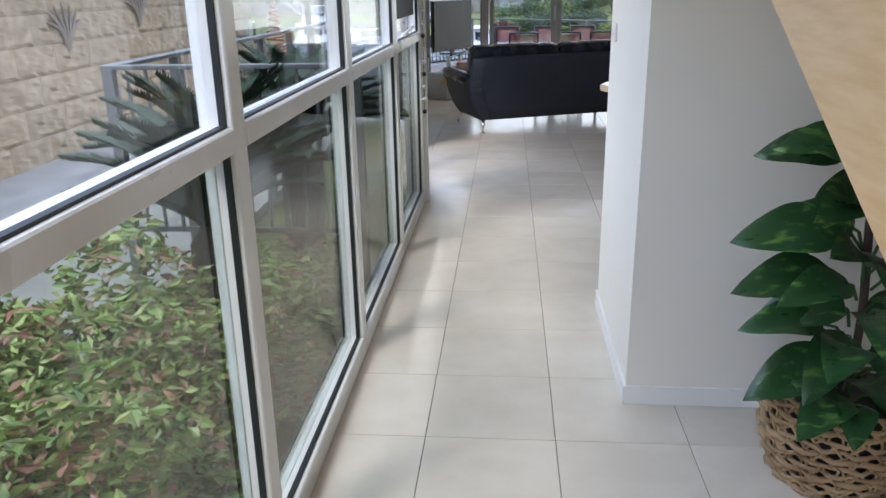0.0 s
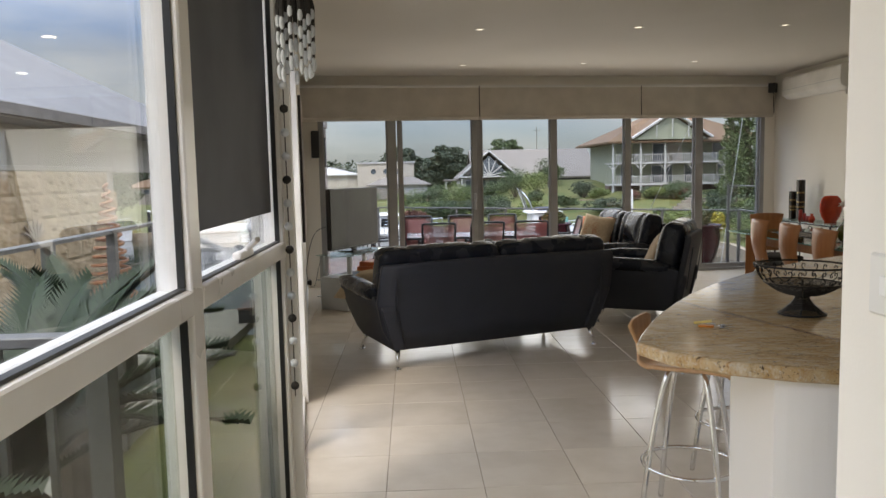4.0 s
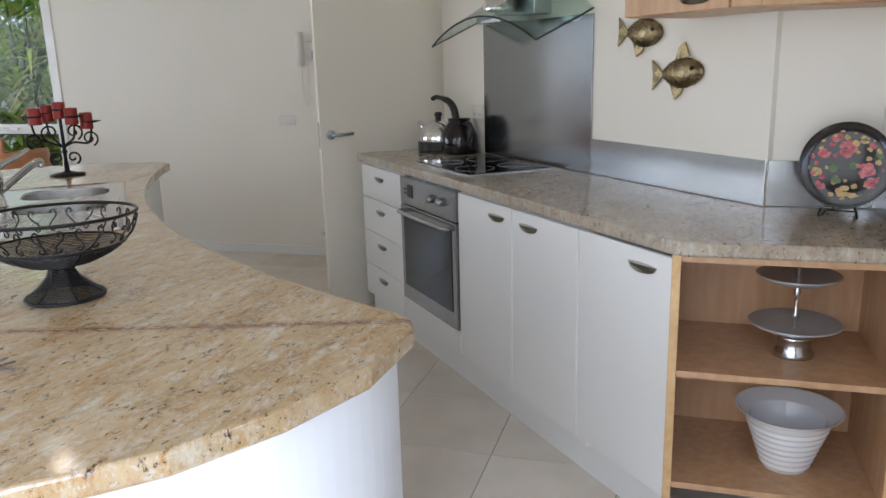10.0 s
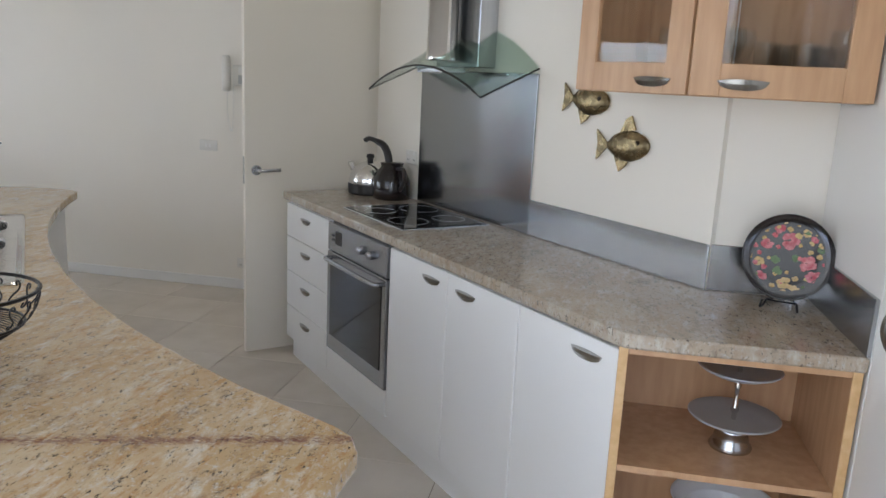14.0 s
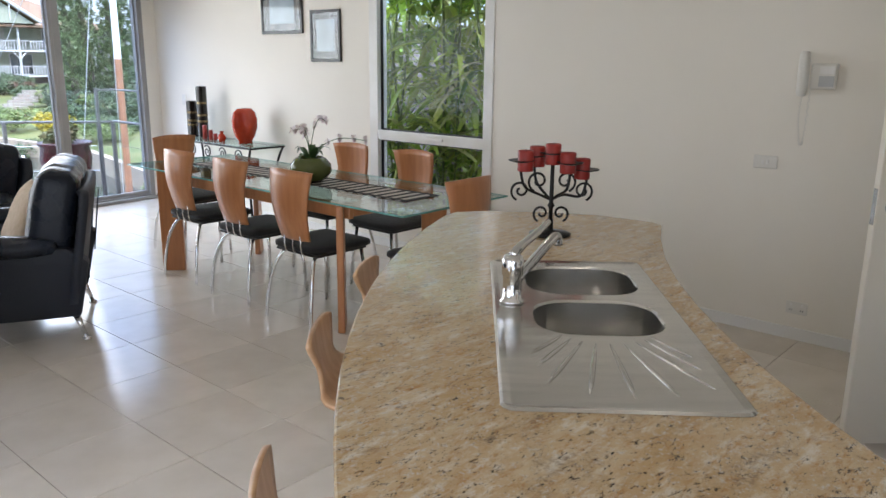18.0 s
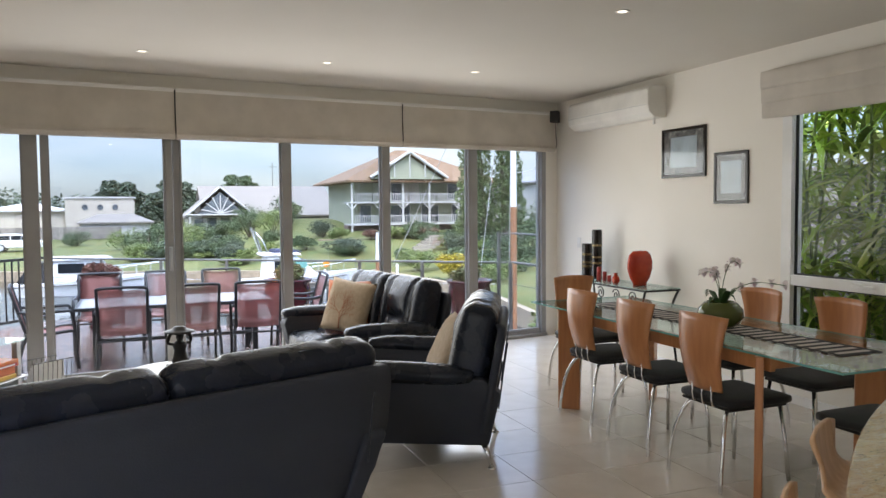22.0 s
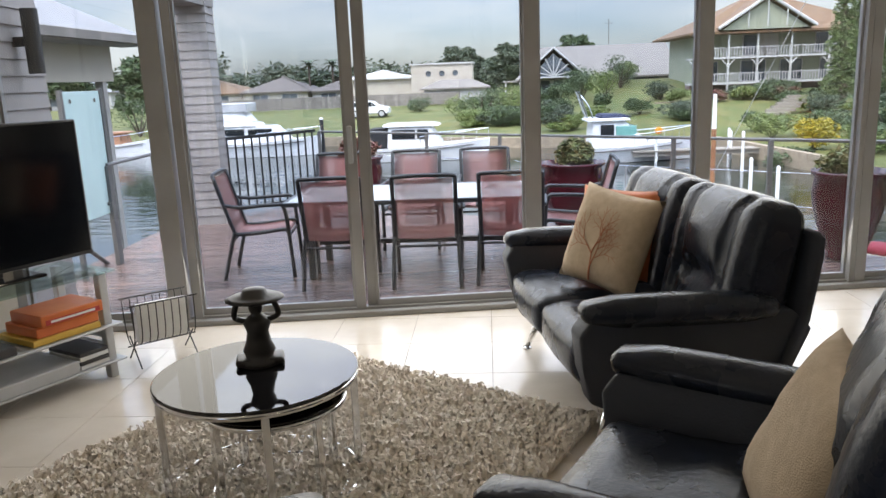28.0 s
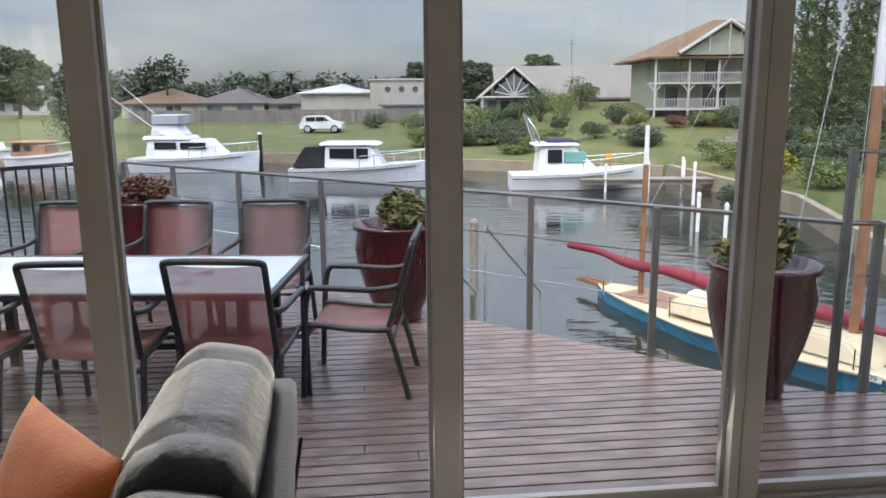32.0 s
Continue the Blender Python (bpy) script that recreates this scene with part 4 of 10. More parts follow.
bmesh.ops.bevel(bm, geom=bm.edges[:], offset=0.012, segments=2, affect="EDGES", profile=0.5)
part("housing", bm, "ac", ac)
part("vane", blk((-0.185, -0.62, 0.012), (-0.12, 0.62, 0.018), 0.002, m=Matrix.Rotation(radians(28), 4, "Y")), "trim", ac)
part("seam", blk((-0.2065, -0.69, 0.115), (-0.2045, 0.68, 0.119)), "silver", ac)
bm = bmesh.new()
rod(bm, (-0.10, -0.66, 0.0), (-0.10, -0.66, -0.06), 0.012, seg=8)
part("drain_stub", bm, "trim", ac)

# ---- kitchen ----
def granite(name, shaded=0.0):
    m = bpy.data.materials.new(name)
    m.use_nodes = True
    n, l = m.node_tree.nodes, m.node_tree.links
    b = n["Principled BSDF"]
    b.inputs["Roughness"].default_value = 0.13
    tc = n.new("ShaderNodeTexCoord")

    def nz(scale, detail, rough=0.6, warp=None, stretch=None):
        t = n.new("ShaderNodeTexNoise")
        t.inputs["Scale"].default_value, t.inputs["Detail"].default_value, t.inputs["Roughness"].default_value = scale, detail, rough
        src = tc.outputs["Object"]
        if stretch:
            mp = n.new("ShaderNodeMapping")
            mp.inputs["Rotation"].default_value = (0, 0, 0.7)
            mp.inputs["Scale"].default_value = stretch
            l.new(src, mp.inputs["Vector"])
            src = mp.outputs["Vector"]
        l.new(src, t.inputs["Vector"])
        return t.outputs["Fac"]

    def ramp(src, lo, hi):
        r = n.new("ShaderNodeMapRange")
        r.inputs["From Min"].default_value, r.inputs["From Max"].default_value = lo, hi
        l.new(src, r.inputs["Value"])
        return r.outputs["Result"]

    def mix(fac, a, b2):
        x = n.new("ShaderNodeMix")
        x.data_type = "RGBA"
        l.new(fac, x.inputs[0])
        for k, v in ((6, a), (7, b2)):
            if isinstance(v, tuple):
                x.inputs[k].default_value = (*v, 1)
            else:
                l.new(v, x.inputs[k])
        return x.outputs[2]

    def mult(a, b2):
        x = n.new("ShaderNodeMath")
        x.operation = "MULTIPLY"
        l.new(a, x.inputs[0])
        l.new(b2, x.inputs[1])
        return x.outputs[0]

    base = mix(ramp(nz(5, 7, 0.65, stretch=(1, 1.6, 1)), 0.36, 0.62), (0.53, 0.41, 0.255), (0.45, 0.30, 0.145))
    base = mix(ramp(nz(12, 7, 0.75, stretch=(1, 2.6, 1)), 0.50, 0.66), base, (0.60, 0.52, 0.40))
    base = mix(ramp(nz(16, 9, 0.8, stretch=(1, 3.2, 1)), 0.52, 0.62), base, (0.40, 0.225, 0.09))
    # smoky brown drifts where dark grains gather
    drift = ramp(nz(4.5, 6, 0.7, stretch=(1, 2.2, 1)), 0.53, 0.68)
    base = mix(mult(drift, ramp(nz(60, 6, 0.8), 0.44, 0.58)), base, (0.17, 0.115, 0.075))
    base = mix(ramp(nz(95, 4, 0.75), 0.56, 0.64), base, (0.52, 0.46, 0.37))
    base = mix(ramp(nz(46, 7, 0.85, stretch=(1, 2.0, 1)), 0.575, 0.60), base, (0.04, 0.027, 0.022))
    # one dark reddish vein across the island
    dt = n.new("ShaderNodeVectorMath")
    dt.operation = "DOT_PRODUCT"
    dt.inputs[1].default_value = (VEIN[0], VEIN[1], 0)
    l.new(tc.outputs["Object"], dt.inputs[0])
    sb = n.new("ShaderNodeMath")
    sb.operation = "SUBTRACT"
    sb.inputs[1].default_value = VEIN[2]
    l.new(dt.outputs["Value"], sb.inputs[0])
    ab = n.new("ShaderNodeMath")
    ab.operation = "ABSOLUTE"
    l.new(sb.outputs[0], ab.inputs[0])
    wv = n.new("ShaderNodeMath")
    wv.operation = "MULTIPLY_ADD"
    wv.inputs[1].default_value = 0.05
    l.new(nz(40, 5, 0.7, stretch=(3, 1, 1)), wv.inputs[0])
    l.new(ab.outputs[0], wv.inputs[2])
    base = mix(mult(ramp(wv.outputs[0], 0.048, 0.026), ramp(nz(34, 6, 0.8, stretch=(3, 1, 1)), 0.40, 0.56)), base, (0.17, 0.075, 0.055))
    if shaded:
        # same stone, greyed and darkened: the bench's shade put into its colour
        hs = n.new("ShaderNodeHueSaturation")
        hs.inputs["Saturation"].default_value = 1 - shaded
        hs.inputs["Value"].default_value = 1 - 0.35 * shaded
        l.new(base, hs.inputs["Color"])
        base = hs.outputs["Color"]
    l.new(base, b.inputs["Base Color"])
    rr = n.new("ShaderNodeMapRange")
    rr.inputs["To Min"].default_value, rr.inputs["To Max"].default_value = 0.08, 0.15
    l.new(nz(30, 3), rr.inputs["Value"])
    l.new(rr.outputs["Result"], b.inputs["Roughness"])
    return m


VEIN = (0.957, 0.288, 2.528)
M["granite"] = granite("gold_granite")
# shaded copy of the island's granite for the bench
M["granite_shaded"] = granite("shaded_granite", 0.42)
M["splash_steel"] = material("splashback_steel", (0.36, 0.375, 0.40), 0.17, 1.0, color2=(0.35, 0.365, 0.39), scale=3, stretch=(18, 18, 0.5), rough_var=0.02)
M["hob"] = material("hob_glass", (0.008, 0.008, 0.009), 0.06, rough_var=0.02)
M["dark_steel"] = material("dark_steel", (0.42, 0.43, 0.45), 0.25, 1.0, color2=(0.405, 0.415, 0.435), scale=3, stretch=(14, 14, 1), rough_var=0.02)
M["sink_steel"] = material("sink_steel", (0.62, 0.61, 0.59), 0.2, 1.0, color2=(0.55, 0.54, 0.52), scale=3, stretch=(10, 1, 1), rough_var=0.08)
M["bronze"] = material("gold_bronze", (0.34, 0.26, 0.14), 0.27, 0.9, color2=(0.13, 0.10, 0.055), scale=25, bump=0.2, bump_scale=90)
M["iron"] = material("black_iron", (0.014, 0.013, 0.013), 0.42, 0.5, bump=0.2, bump_scale=200)
M["candle"] = material("red_wax", (0.34, 0.025, 0.018), 0.42, color2=(0.27, 0.018, 0.014), scale=14)
M["porcelain"] = material("white_porcelain", (0.78, 0.78, 0.77), 0.14, scale=3)
M["lacquer"] = material("black_lacquer", (0.012, 0.008, 0.008), 0.12)
M["petal"] = material("painted_red", (0.34, 0.025, 0.045), 0.2, color2=(0.52, 0.15, 0.16), scale=60)
M["petal_gold"] = material("painted_gold", (0.50, 0.33, 0.12), 0.25, scale=50)
M["petal_green"] = material("painted_green", (0.08, 0.14, 0.04), 0.25, scale=50)
M["clear"] = glass("drinking_glass", (0.94, 0.96, 0.96))
M["canopy"] = glass("green_edge_glass", (0.83, 0.90, 0.87))
M["tag_yellow"] = material("yellow_card", (0.80, 0.62, 0.16), 0.5)
M["tag_orange"] = material("orange_plastic", (0.75, 0.26, 0.02), 0.35)
M["plastic"] = material("white_plastic", (0.78, 0.76, 0.71), 0.4)

def kpt(u, y):
    v = KM @ Vector((u, y, 0))
    return v.x, v.y


def ept(x, y):
    v = EM @ Vector((x, y, 0))
    return v.x, v.y


def inset(pts, d):
    """The outline pts (anticlockwise) drawn in by d."""
    out = []
    n = len(pts)
    for i in range(n):
        a, p, b = Vector(pts[i - 1]), Vector(pts[i]), Vector(pts[(i + 1) % n])
        e, g = (p - a).normalized(), (b - p).normalized()
        k = Vector((-e.y - g.y, e.x + g.x))
        k = k / max(0.3, k.length_squared / 2)
        out.append((p.x + k.x * d, p.y + k.y * d))
    return out


def area2(pts):
    return sum(a[0] * b[1] - b[0] * a[1] for a, b in zip(pts, pts[1:] + pts[:1]))


def worktop(name, pts, hole, label, rough=0.0):
    """Stone top z 0.86 to 0.90 with an eased edge and, if given, a hole."""
    if area2(pts) < 0:
        pts = pts[::-1]
    rng = random.Random(3)
    bm = bmesh.new()
    prof = ((0.005, 0.90), (0.0015, 0.898), (0.0, 0.894), (0.001, 0.866), (0.006, 0.860), (0.06, 0.860))
    rings = []
    for d, z in prof:
        rings.append([bm.verts.new((x + rng.uniform(-1, 1) * rough * (0 < d < 0.05), y + rng.uniform(-1, 1) * rough, z)) for x, y in inset(pts, d)])
    n = len(pts)
    for a, b in zip(rings, rings[1:]):
        for k in range(n):
            bm.faces.new((a[k], b[k], b[(k + 1) % n], a[(k + 1) % n]))
    for z, ring in ((0.90, rings[0]), (0.860, rings[-1])):
        es = [bm.edges.get((ring[k], ring[(k + 1) % n])) for k in range(n)]
        if hole:
            hv = [bm.verts.new((x, y, z)) for x, y in hole]
            es += [bm.edges.new((hv[k], hv[(k + 1) % len(hv)])) for k in range(len(hv))]
        bmesh.ops.triangle_fill(bm, use_beauty=True, use_dissolve=False, edges=es)
    return tagged(part(name, bm, "granite" if "island" in name else "granite_shaded"), label, "worktop")


def rounded(x0, y0, x1, y1, r, n=5):
    out = []
    for cx, cy, a in ((x1 - r, y1 - r, 0), (x0 + r, y1 - r, 90), (x0 + r, y0 + r, 180), (x1 - r, y0 + r, 270)):
        out += [(cx + r * math.cos(math.radians(a + 90 * k / n)), cy + r * math.sin(math.radians(a + 90 * k / n))) for k in range(n + 1)]
    return out


def at(m, p):
    v = m @ Vector((p[0], p[1], p[2] if len(p) > 2 else 0))
    return v


# island
OUT = arc3((0.60, 4.80), (1.40, 6.067), (2.98, 7.19), 26)
INN = arc3((3.42, 6.43), (2.16, 5.57), (1.365, 4.43), 22)
END = [(1.335, 4.39), (1.29, 4.368), (1.10, 4.375), (0.93, 4.435), (0.78, 4.525), (0.65, 4.66)]
FAR = [(3.06, 7.20), (3.16, 7.14), (3.31, 6.95), (3.43, 6.72), (3.455, 6.49)]
SM = pose(1.948, 5.522, 0.9, 0, 0, 39.0)
hole = [tuple(at(SM, p)[:2]) for p in rounded(0.025, 0.025, 1.075, 0.450, 0.03, 3)]
worktop("island_worktop", OUT + FAR + INN + END, hole, "curved gold speckled granite island top with a dark red vein", 0.0016)


def circle3(a, b, c):
    (ax, ay), (bx, by), (cx, cy) = a, b, c
    d = 2 * (ax * (by - cy) + bx * (cy - ay) + cx * (ay - by))
    return Vector((((ax * ax + ay * ay) * (by - cy) + (bx * bx + by * by) * (cy - ay) + (cx * cx + cy * cy) * (ay - by)) / d,
                   ((ax * ax + ay * ay) * (cx - bx) + (bx * bx + by * by) * (ax - cx) + (cx * cx + cy * cy) * (bx - ax)) / d))


OC = circle3((0.60, 4.80), (1.40, 6.067), (2.98, 7.19))


def moved(p, d):
    v = Vector(p)
    k = (OC - v).normalized()
    return (v.x + k.x * d, v.y + k.y * d)


body = [moved(p, 0.27) for p in OUT[2:-1]] + [(3.10, 6.97), (3.37, 6.49)] + [moved(p, -0.03) for p in INN[1:-1]] + [(1.31, 4.415)] + arc3((1.28, 4.40), (1.08, 4.412), (0.905, 4.52), 12)
ic = thing("island_cabinet", None, "white painted island base under a granite top", "kitchen island")


def ring_wall(pts, z0, z1, thick=0.03):
    if area2(pts) < 0:
        pts = pts[::-1]
    bm = bmesh.new()
    rows = [[bm.verts.new((x, y, z)) for x, y in q] for q, z in ((pts, z0), (pts, z1), (inset(pts, thick), z1), (inset(pts, thick), z0))]
    n = len(pts)
    for a, b in zip(rows, rows[1:] + rows[:1]):
        for k in range(n):
            bm.faces.new((a[k], a[(k + 1) % n], b[(k + 1) % n], b[k]))
    return bm


part("body", ring_wall(body, 0.09, 0.86), "cabinet", ic)
part("kick_board", ring_wall(inset(body if area2(body) > 0 else body[::-1], 0.03), 0.0, 0.092), "silver", ic)


def crescent(parent, m, w=0.115, mat="pull"):
    """Half-moon pull: x along, y out, z up."""
    bm = bmesh.new()
    n = 14
    rows = []
    for k in range(n + 1):
        a = -1 + 2 * k / n
        x = a * w / 2
        top = 0.004 * (1 - a * a)
        drop = 0.026 * math.sqrt(max(0.0, 1 - a * a)) + 0.002
        bulge = 0.018 * (1 - a * a) + 0.003
        rows.append([bm.verts.new(p) for p in ((x, 0, top), (x, bulge, top), (x, bulge * 0.85, top - drop * 0.45), (x, bulge * 0.35, top - drop), (x, 0, top - drop))])
    for a, b in zip(rows, rows[1:]):
        for k in range(5):
            bm.faces.new((a[k], b[k], b[(k + 1) % 5], a[(k + 1) % 5]))
    bm.faces.new(rows[0])
    bm.faces.new(rows[-1][::-1])
    return part("handle", bm, mat, parent, "curved chrome pull", m=m)


# cupboard in the island's far end
fe = Vector((3.37, 6.49, 0)) - Vector((3.10, 6.97, 0))
FM = Matrix.Translation((3.10, 6.97, 0)) @ Matrix.Rotation(math.atan2(fe.y, fe.x), 4, "Z")
dr = part("drawer_front", blk((0.02, -0.0, 0.66), (fe.length - 0.02, 0.018, 0.84), 0.003), "cabinet", ic, m=FM)
crescent(dr, pose(fe.length / 2, 0.018, 0.78, 0, 0, 0))
part("cupboard_door", blk((0.02, 0, 0.11), (fe.length - 0.02, 0.018, 0.65), 0.003), "cabinet", ic, m=FM)

# sink
sink = thing("sink", SM, "double-bowl stainless steel sink with a ribbed drainer", "sink")
bm = bmesh.new()
rim = rounded(0, 0, 1.10, 0.475, 0.03)
b1, b2 = rounded(0.41, 0.055, 0.685, 0.375, 0.10), rounded(0.735, 0.055, 1.035, 0.375, 0.10)
edges_ = []
lo = [bm.verts.new((x, y, 0.001)) for x, y in rim]
mid = [bm.verts.new((x, y, 0.006)) for x, y in inset(rim, 0.006)]
inn = [bm.verts.new((x, y, 0.003)) for x, y in inset(rim, 0.022)]
for a, b in ((lo, mid), (mid, inn)):
    for k in range(len(a)):
        bm.faces.new((a[k], a[(k + 1) % len(a)], b[(k + 1) % len(a)], b[k]))
edges_ += [bm.edges.get((inn[k], inn[(k + 1) % len(inn)])) for k in range(len(inn))]
bowls = []
for bl in (b1, b2):
    hv = [bm.verts.new((x, y, 0.003)) for x, y in bl]
    edges_ += [bm.edges.new((hv[k], hv[(k + 1) % len(hv)])) for k in range(len(hv))]
    bowls.append((bl, hv))
bmesh.ops.triangle_fill(bm, use_beauty=True, use_dissolve=False, edges=edges_)
for bl, hv in bowls:
    prev = hv
    for d, z in ((0.004, -0.003), (0.010, -0.12), (0.03, -0.15), (0.06, -0.155)):
        cur = [bm.verts.new((x, y, z)) for x, y in inset(bl, d)]
        for k in range(len(cur)):
            bm.faces.new((prev[k], prev[(k + 1) % len(cur)], cur[(k + 1) % len(cur)], cur[k]))
        prev = cur
    bm.faces.new(prev)
part("basin", bm, "sink_steel", sink)
for x in (0.55, 0.885):
    bm = bmesh.new()
    lathe(bm, ((0, -0.152), (0.028, -0.152), (0.038, -0.150), (0.04, -0.154)), 20, (x, 0.21, 0))
    part("drain", bm, "chrome", sink)
for k in range(9):
    a = math.radians(180 + (k - 4) * 15)
    bm = bmesh.new()
    p0, p1 = Vector((0.45 + 0.09 * math.cos(a), 0.215 + 0.12 * math.sin(a), 0)), Vector((0.45 + (0.385 if abs(k - 4) < 3 else 0.33) * math.cos(a), 0.215 + 0.33 * math.sin(a) * (1 if abs(k - 4) < 3 else 0.75), 0))
    p1.y = max(0.05, min(0.40, p1.y))
    tube(bm, [p0.lerp(p1, i / 6) for i in range(7)], [0.001, 0.004, 0.0055, 0.0065, 0.0065, 0.0055, 0.001], 6)
    for v in bm.verts:
        v.co.z = 0.003 + v.co.z * 0.5
    part("rib", bm, "sink_steel", sink, smooth=True)
tap = thing("mixer_tap", SM @ pose(0.655, 0.425, 0.004), "chrome lever mixer tap standing on the sink", "tap")
bm = bmesh.new()
lathe(bm, ((0, 0), (0.033, 0), (0.033, 0.006), (0.025, 0.012), (0.024, 0.07), (0.028, 0.075), (0.029, 0.115), (0.022, 0.128), (0, 0.130)), 20)
part("body", bm, "chrome", tap, smooth=True)
bm = bmesh.new()
tube(bm, curve_pts(((0.02, -0.015, 0.055), (0.09, -0.06, 0.09), (0.17, -0.115, 0.13), (0.20, -0.135, 0.135), (0.205, -0.14, 0.11)), 4), 0.0135, 10)
part("spout", bm, "chrome", tap, smooth=True)
bm = bmesh.new()
tube(bm, curve_pts(((0.0, 0.0, 0.125), (0.03, -0.02, 0.143), (0.11, -0.07, 0.165), (0.165, -0.105, 0.185)), 4), [0.013] * 5 + [0.011] * 4 + [0.009] * 4, 10)
part("lever", bm, "chrome", tap, smooth=True)

# bench
top = [kpt(0.02, 0.015), kpt(2.325, 0.015), kpt(2.325, -0.54), kpt(0.19, -0.54), (2.616, 3.655), (2.616, 3.339), (2.072, 3.339), (2.066, 3.885), (2.072, 3.91)]
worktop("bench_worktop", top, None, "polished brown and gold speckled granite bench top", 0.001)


def front(parent, name, u0, u1, z0, z1, hu=None, hz=None, mat="cabinet"):
    d = part(name, blk((u0 + 0.002, -0.02, z0 + 0.002), (u1 - 0.002, 0.0, z1 - 0.002), 0.0025), mat, parent)
    if hu is not None:
        crescent(d, pose(hu, 0, hz))
    return d


du = thing("drawer_unit", KM, "white four-drawer kitchen unit with chrome crescent pulls", "drawer unit")
part("carcass", blk((1.795, -0.52, 0.11), (2.314, -0.021, 0.858)), "cabinet", du)
for z0, z1 in ((0.672, 0.848), (0.488, 0.672), (0.30, 0.488), (0.12, 0.30)):
    front(du, "drawer", 1.795, 2.312, z0, z1, 2.06, z1 - 0.052)
bcs = []
for u0, u1, hu in ((0.80, 1.21, 0.905), (0.41, 0.80, 0.69), (-0.005, 0.41, 0.12)):
    bc = thing("base_cabinet", KM, "white base cabinet with a plain door and chrome pull", "cabinet", "cabinets under the bench")
    if u0 > 0.1:
        part("carcass", blk((u0, -0.5, 0.11), (u1, -0.021, 0.858)), "cabinet", bc)
    else:
        part("carcass", blk((0.375, -0.49, 0.11), (u1, -0.021, 0.858)), "cabinet", bc)
    front(bc, "door", u0, u1, 0.135, 0.85, hu, 0.805)
kb = part("kickboard", blk((0.03, -0.055, 0.0), (2.314, -0.04, 0.115)), "trim", None, m=KM)
tagged(kb, "white kickboard under the kitchen bench", "kickboard")
oven = thing("oven", KM, "built-in stainless steel oven with a dark glass door", "oven")
part("body", blk((1.215, -0.5, 0.24), (1.785, -0.022, 0.855)), "dark_steel", oven)
part("lower_panel", blk((1.213, -0.022, 0.125), (1.787, 0.0, 0.236), 0.002), "cabinet", oven, "white panel under the oven")
cp = part("control_panel", blk((1.218, -0.022, 0.715), (1.782, 0.006, 0.845), 0.003), "dark_steel", oven)
part("display", blk((1.64, 0.006, 0.755), (1.70, 0.008, 0.815)), "hob", cp, "black clock display")
for u in (1.345, 1.44):
    bm = bmesh.new()
    lathe(bm, ((0, 0.026), (0.014, 0.026), (0.018, 0.018), (0.019, 0), (0, 0)), 16)
    part("knob", bm, "dark_steel", cp, smooth=True, m=pose(u, 0.006, 0.785, -90))
for k in range(4):
    part("button", blk((1.715 + 0.014 * (k % 2), 0.006, 0.765 + 0.02 * (k // 2)), (1.724 + 0.014 * (k % 2), 0.009, 0.774 + 0.02 * (k // 2)), 0.001), "black", cp)
od = part("oven_door", blk((1.218, -0.022, 0.24), (1.782, 0.008, 0.71), 0.004), "dark_steel", oven)
part("window", blk((1.255, 0.008, 0.315), (1.745, 0.011, 0.672), 0.002), "hob", od, "dark glass oven window")
bm = bmesh.new()
tube(bm, curve_pts(((1.26, 0.008, 0.682), (1.265, 0.04, 0.685), (1.36, 0.05, 0.687), (1.64, 0.05, 0.687), (1.735, 0.04, 0.685), (1.74, 0.008, 0.682)), 5), 0.0095, 10)
part("handle", bm, "dark_steel", od, smooth=True)
hob = thing("cooktop", KM, "black glass cooktop with a thin steel edge set in granite", "cooktop")
part("frame", blk((1.25, -0.50, 0.899), (1.79, -0.07, 0.906), 0.002), "steel", hob)
part("glass_top", blk((1.26, -0.49, 0.904), (1.78, -0.08, 0.909), 0.001), "hob", hob)
for u, y, r in ((1.395, -0.185, 0.085), (1.645, -0.185, 0.07), (1.395, -0.385, 0.07), (1.645, -0.385, 0.09)):
    bm = bmesh.new()
    tube(bm, [(u + r * math.cos(a * math.tau / 28), y + r * math.sin(a * math.tau / 28), 0.9089) for a in range(28)], 0.0009, 4, True)
    part("ring", bm, "silver", hob)
sp = part("splashback", blk((1.04, -0.540, 0.902), (1.905, -0.532, 1.543), 0.001), "splash_steel", None, m=KM)
tagged(sp, "tall brushed steel splashback behind the cooktop", "splashback")
up = thing("upstand", None, "low brushed steel strip along the back of the bench", "upstand")
part("long_strip", blk((0.19, -0.540, 0.902), (1.039, -0.533, 1.045), 0.001), "steel", up, m=KM)
part("corner_strip", blk((2.608, 3.347, 0.902), (2.616, 3.655, 1.045), 0.001), "steel", up)
part("end_strip", blk((2.075, 3.337, 0.902), (2.608, 3.347, 1.045), 0.001), "dark_steel", up, "dark steel end strip")

# hood
hood = thing("range_hood", KM @ pose(-0.013, -0.012, 0.06), "curved glass range hood with a round chrome chimney", "range hood")
bm = bmesh.new()
NU, NV = 20, 8
gz = []
for k in (0, 0.007):
    rows = []
    for j in range(NV + 1):
        v = j / NV
        row = []
        for i in range(NU + 1):
            w = -1 + 2 * i / NU
            zz = (1.38 + 0.115 * (1 - w * w)) * (1 - v) + (1.50 + 0.17 * (1 - w * w)) * v
            row.append(bm.verts.new((1.5 + 0.45 * w, -0.25 - 0.27 * v - 0.012 * math.sin(v * math.pi), zz + k)))
        rows.append(row)
    gz.append(rows)
for rows in gz:
    for a, b in zip(rows, rows[1:]):
        for i in range(NU):
            bm.faces.new((a[i], a[i + 1], b[i + 1], b[i]))
part("canopy", bm, "canopy", hood, "clear curved glass canopy", smooth=True)
bm = bmesh.new()
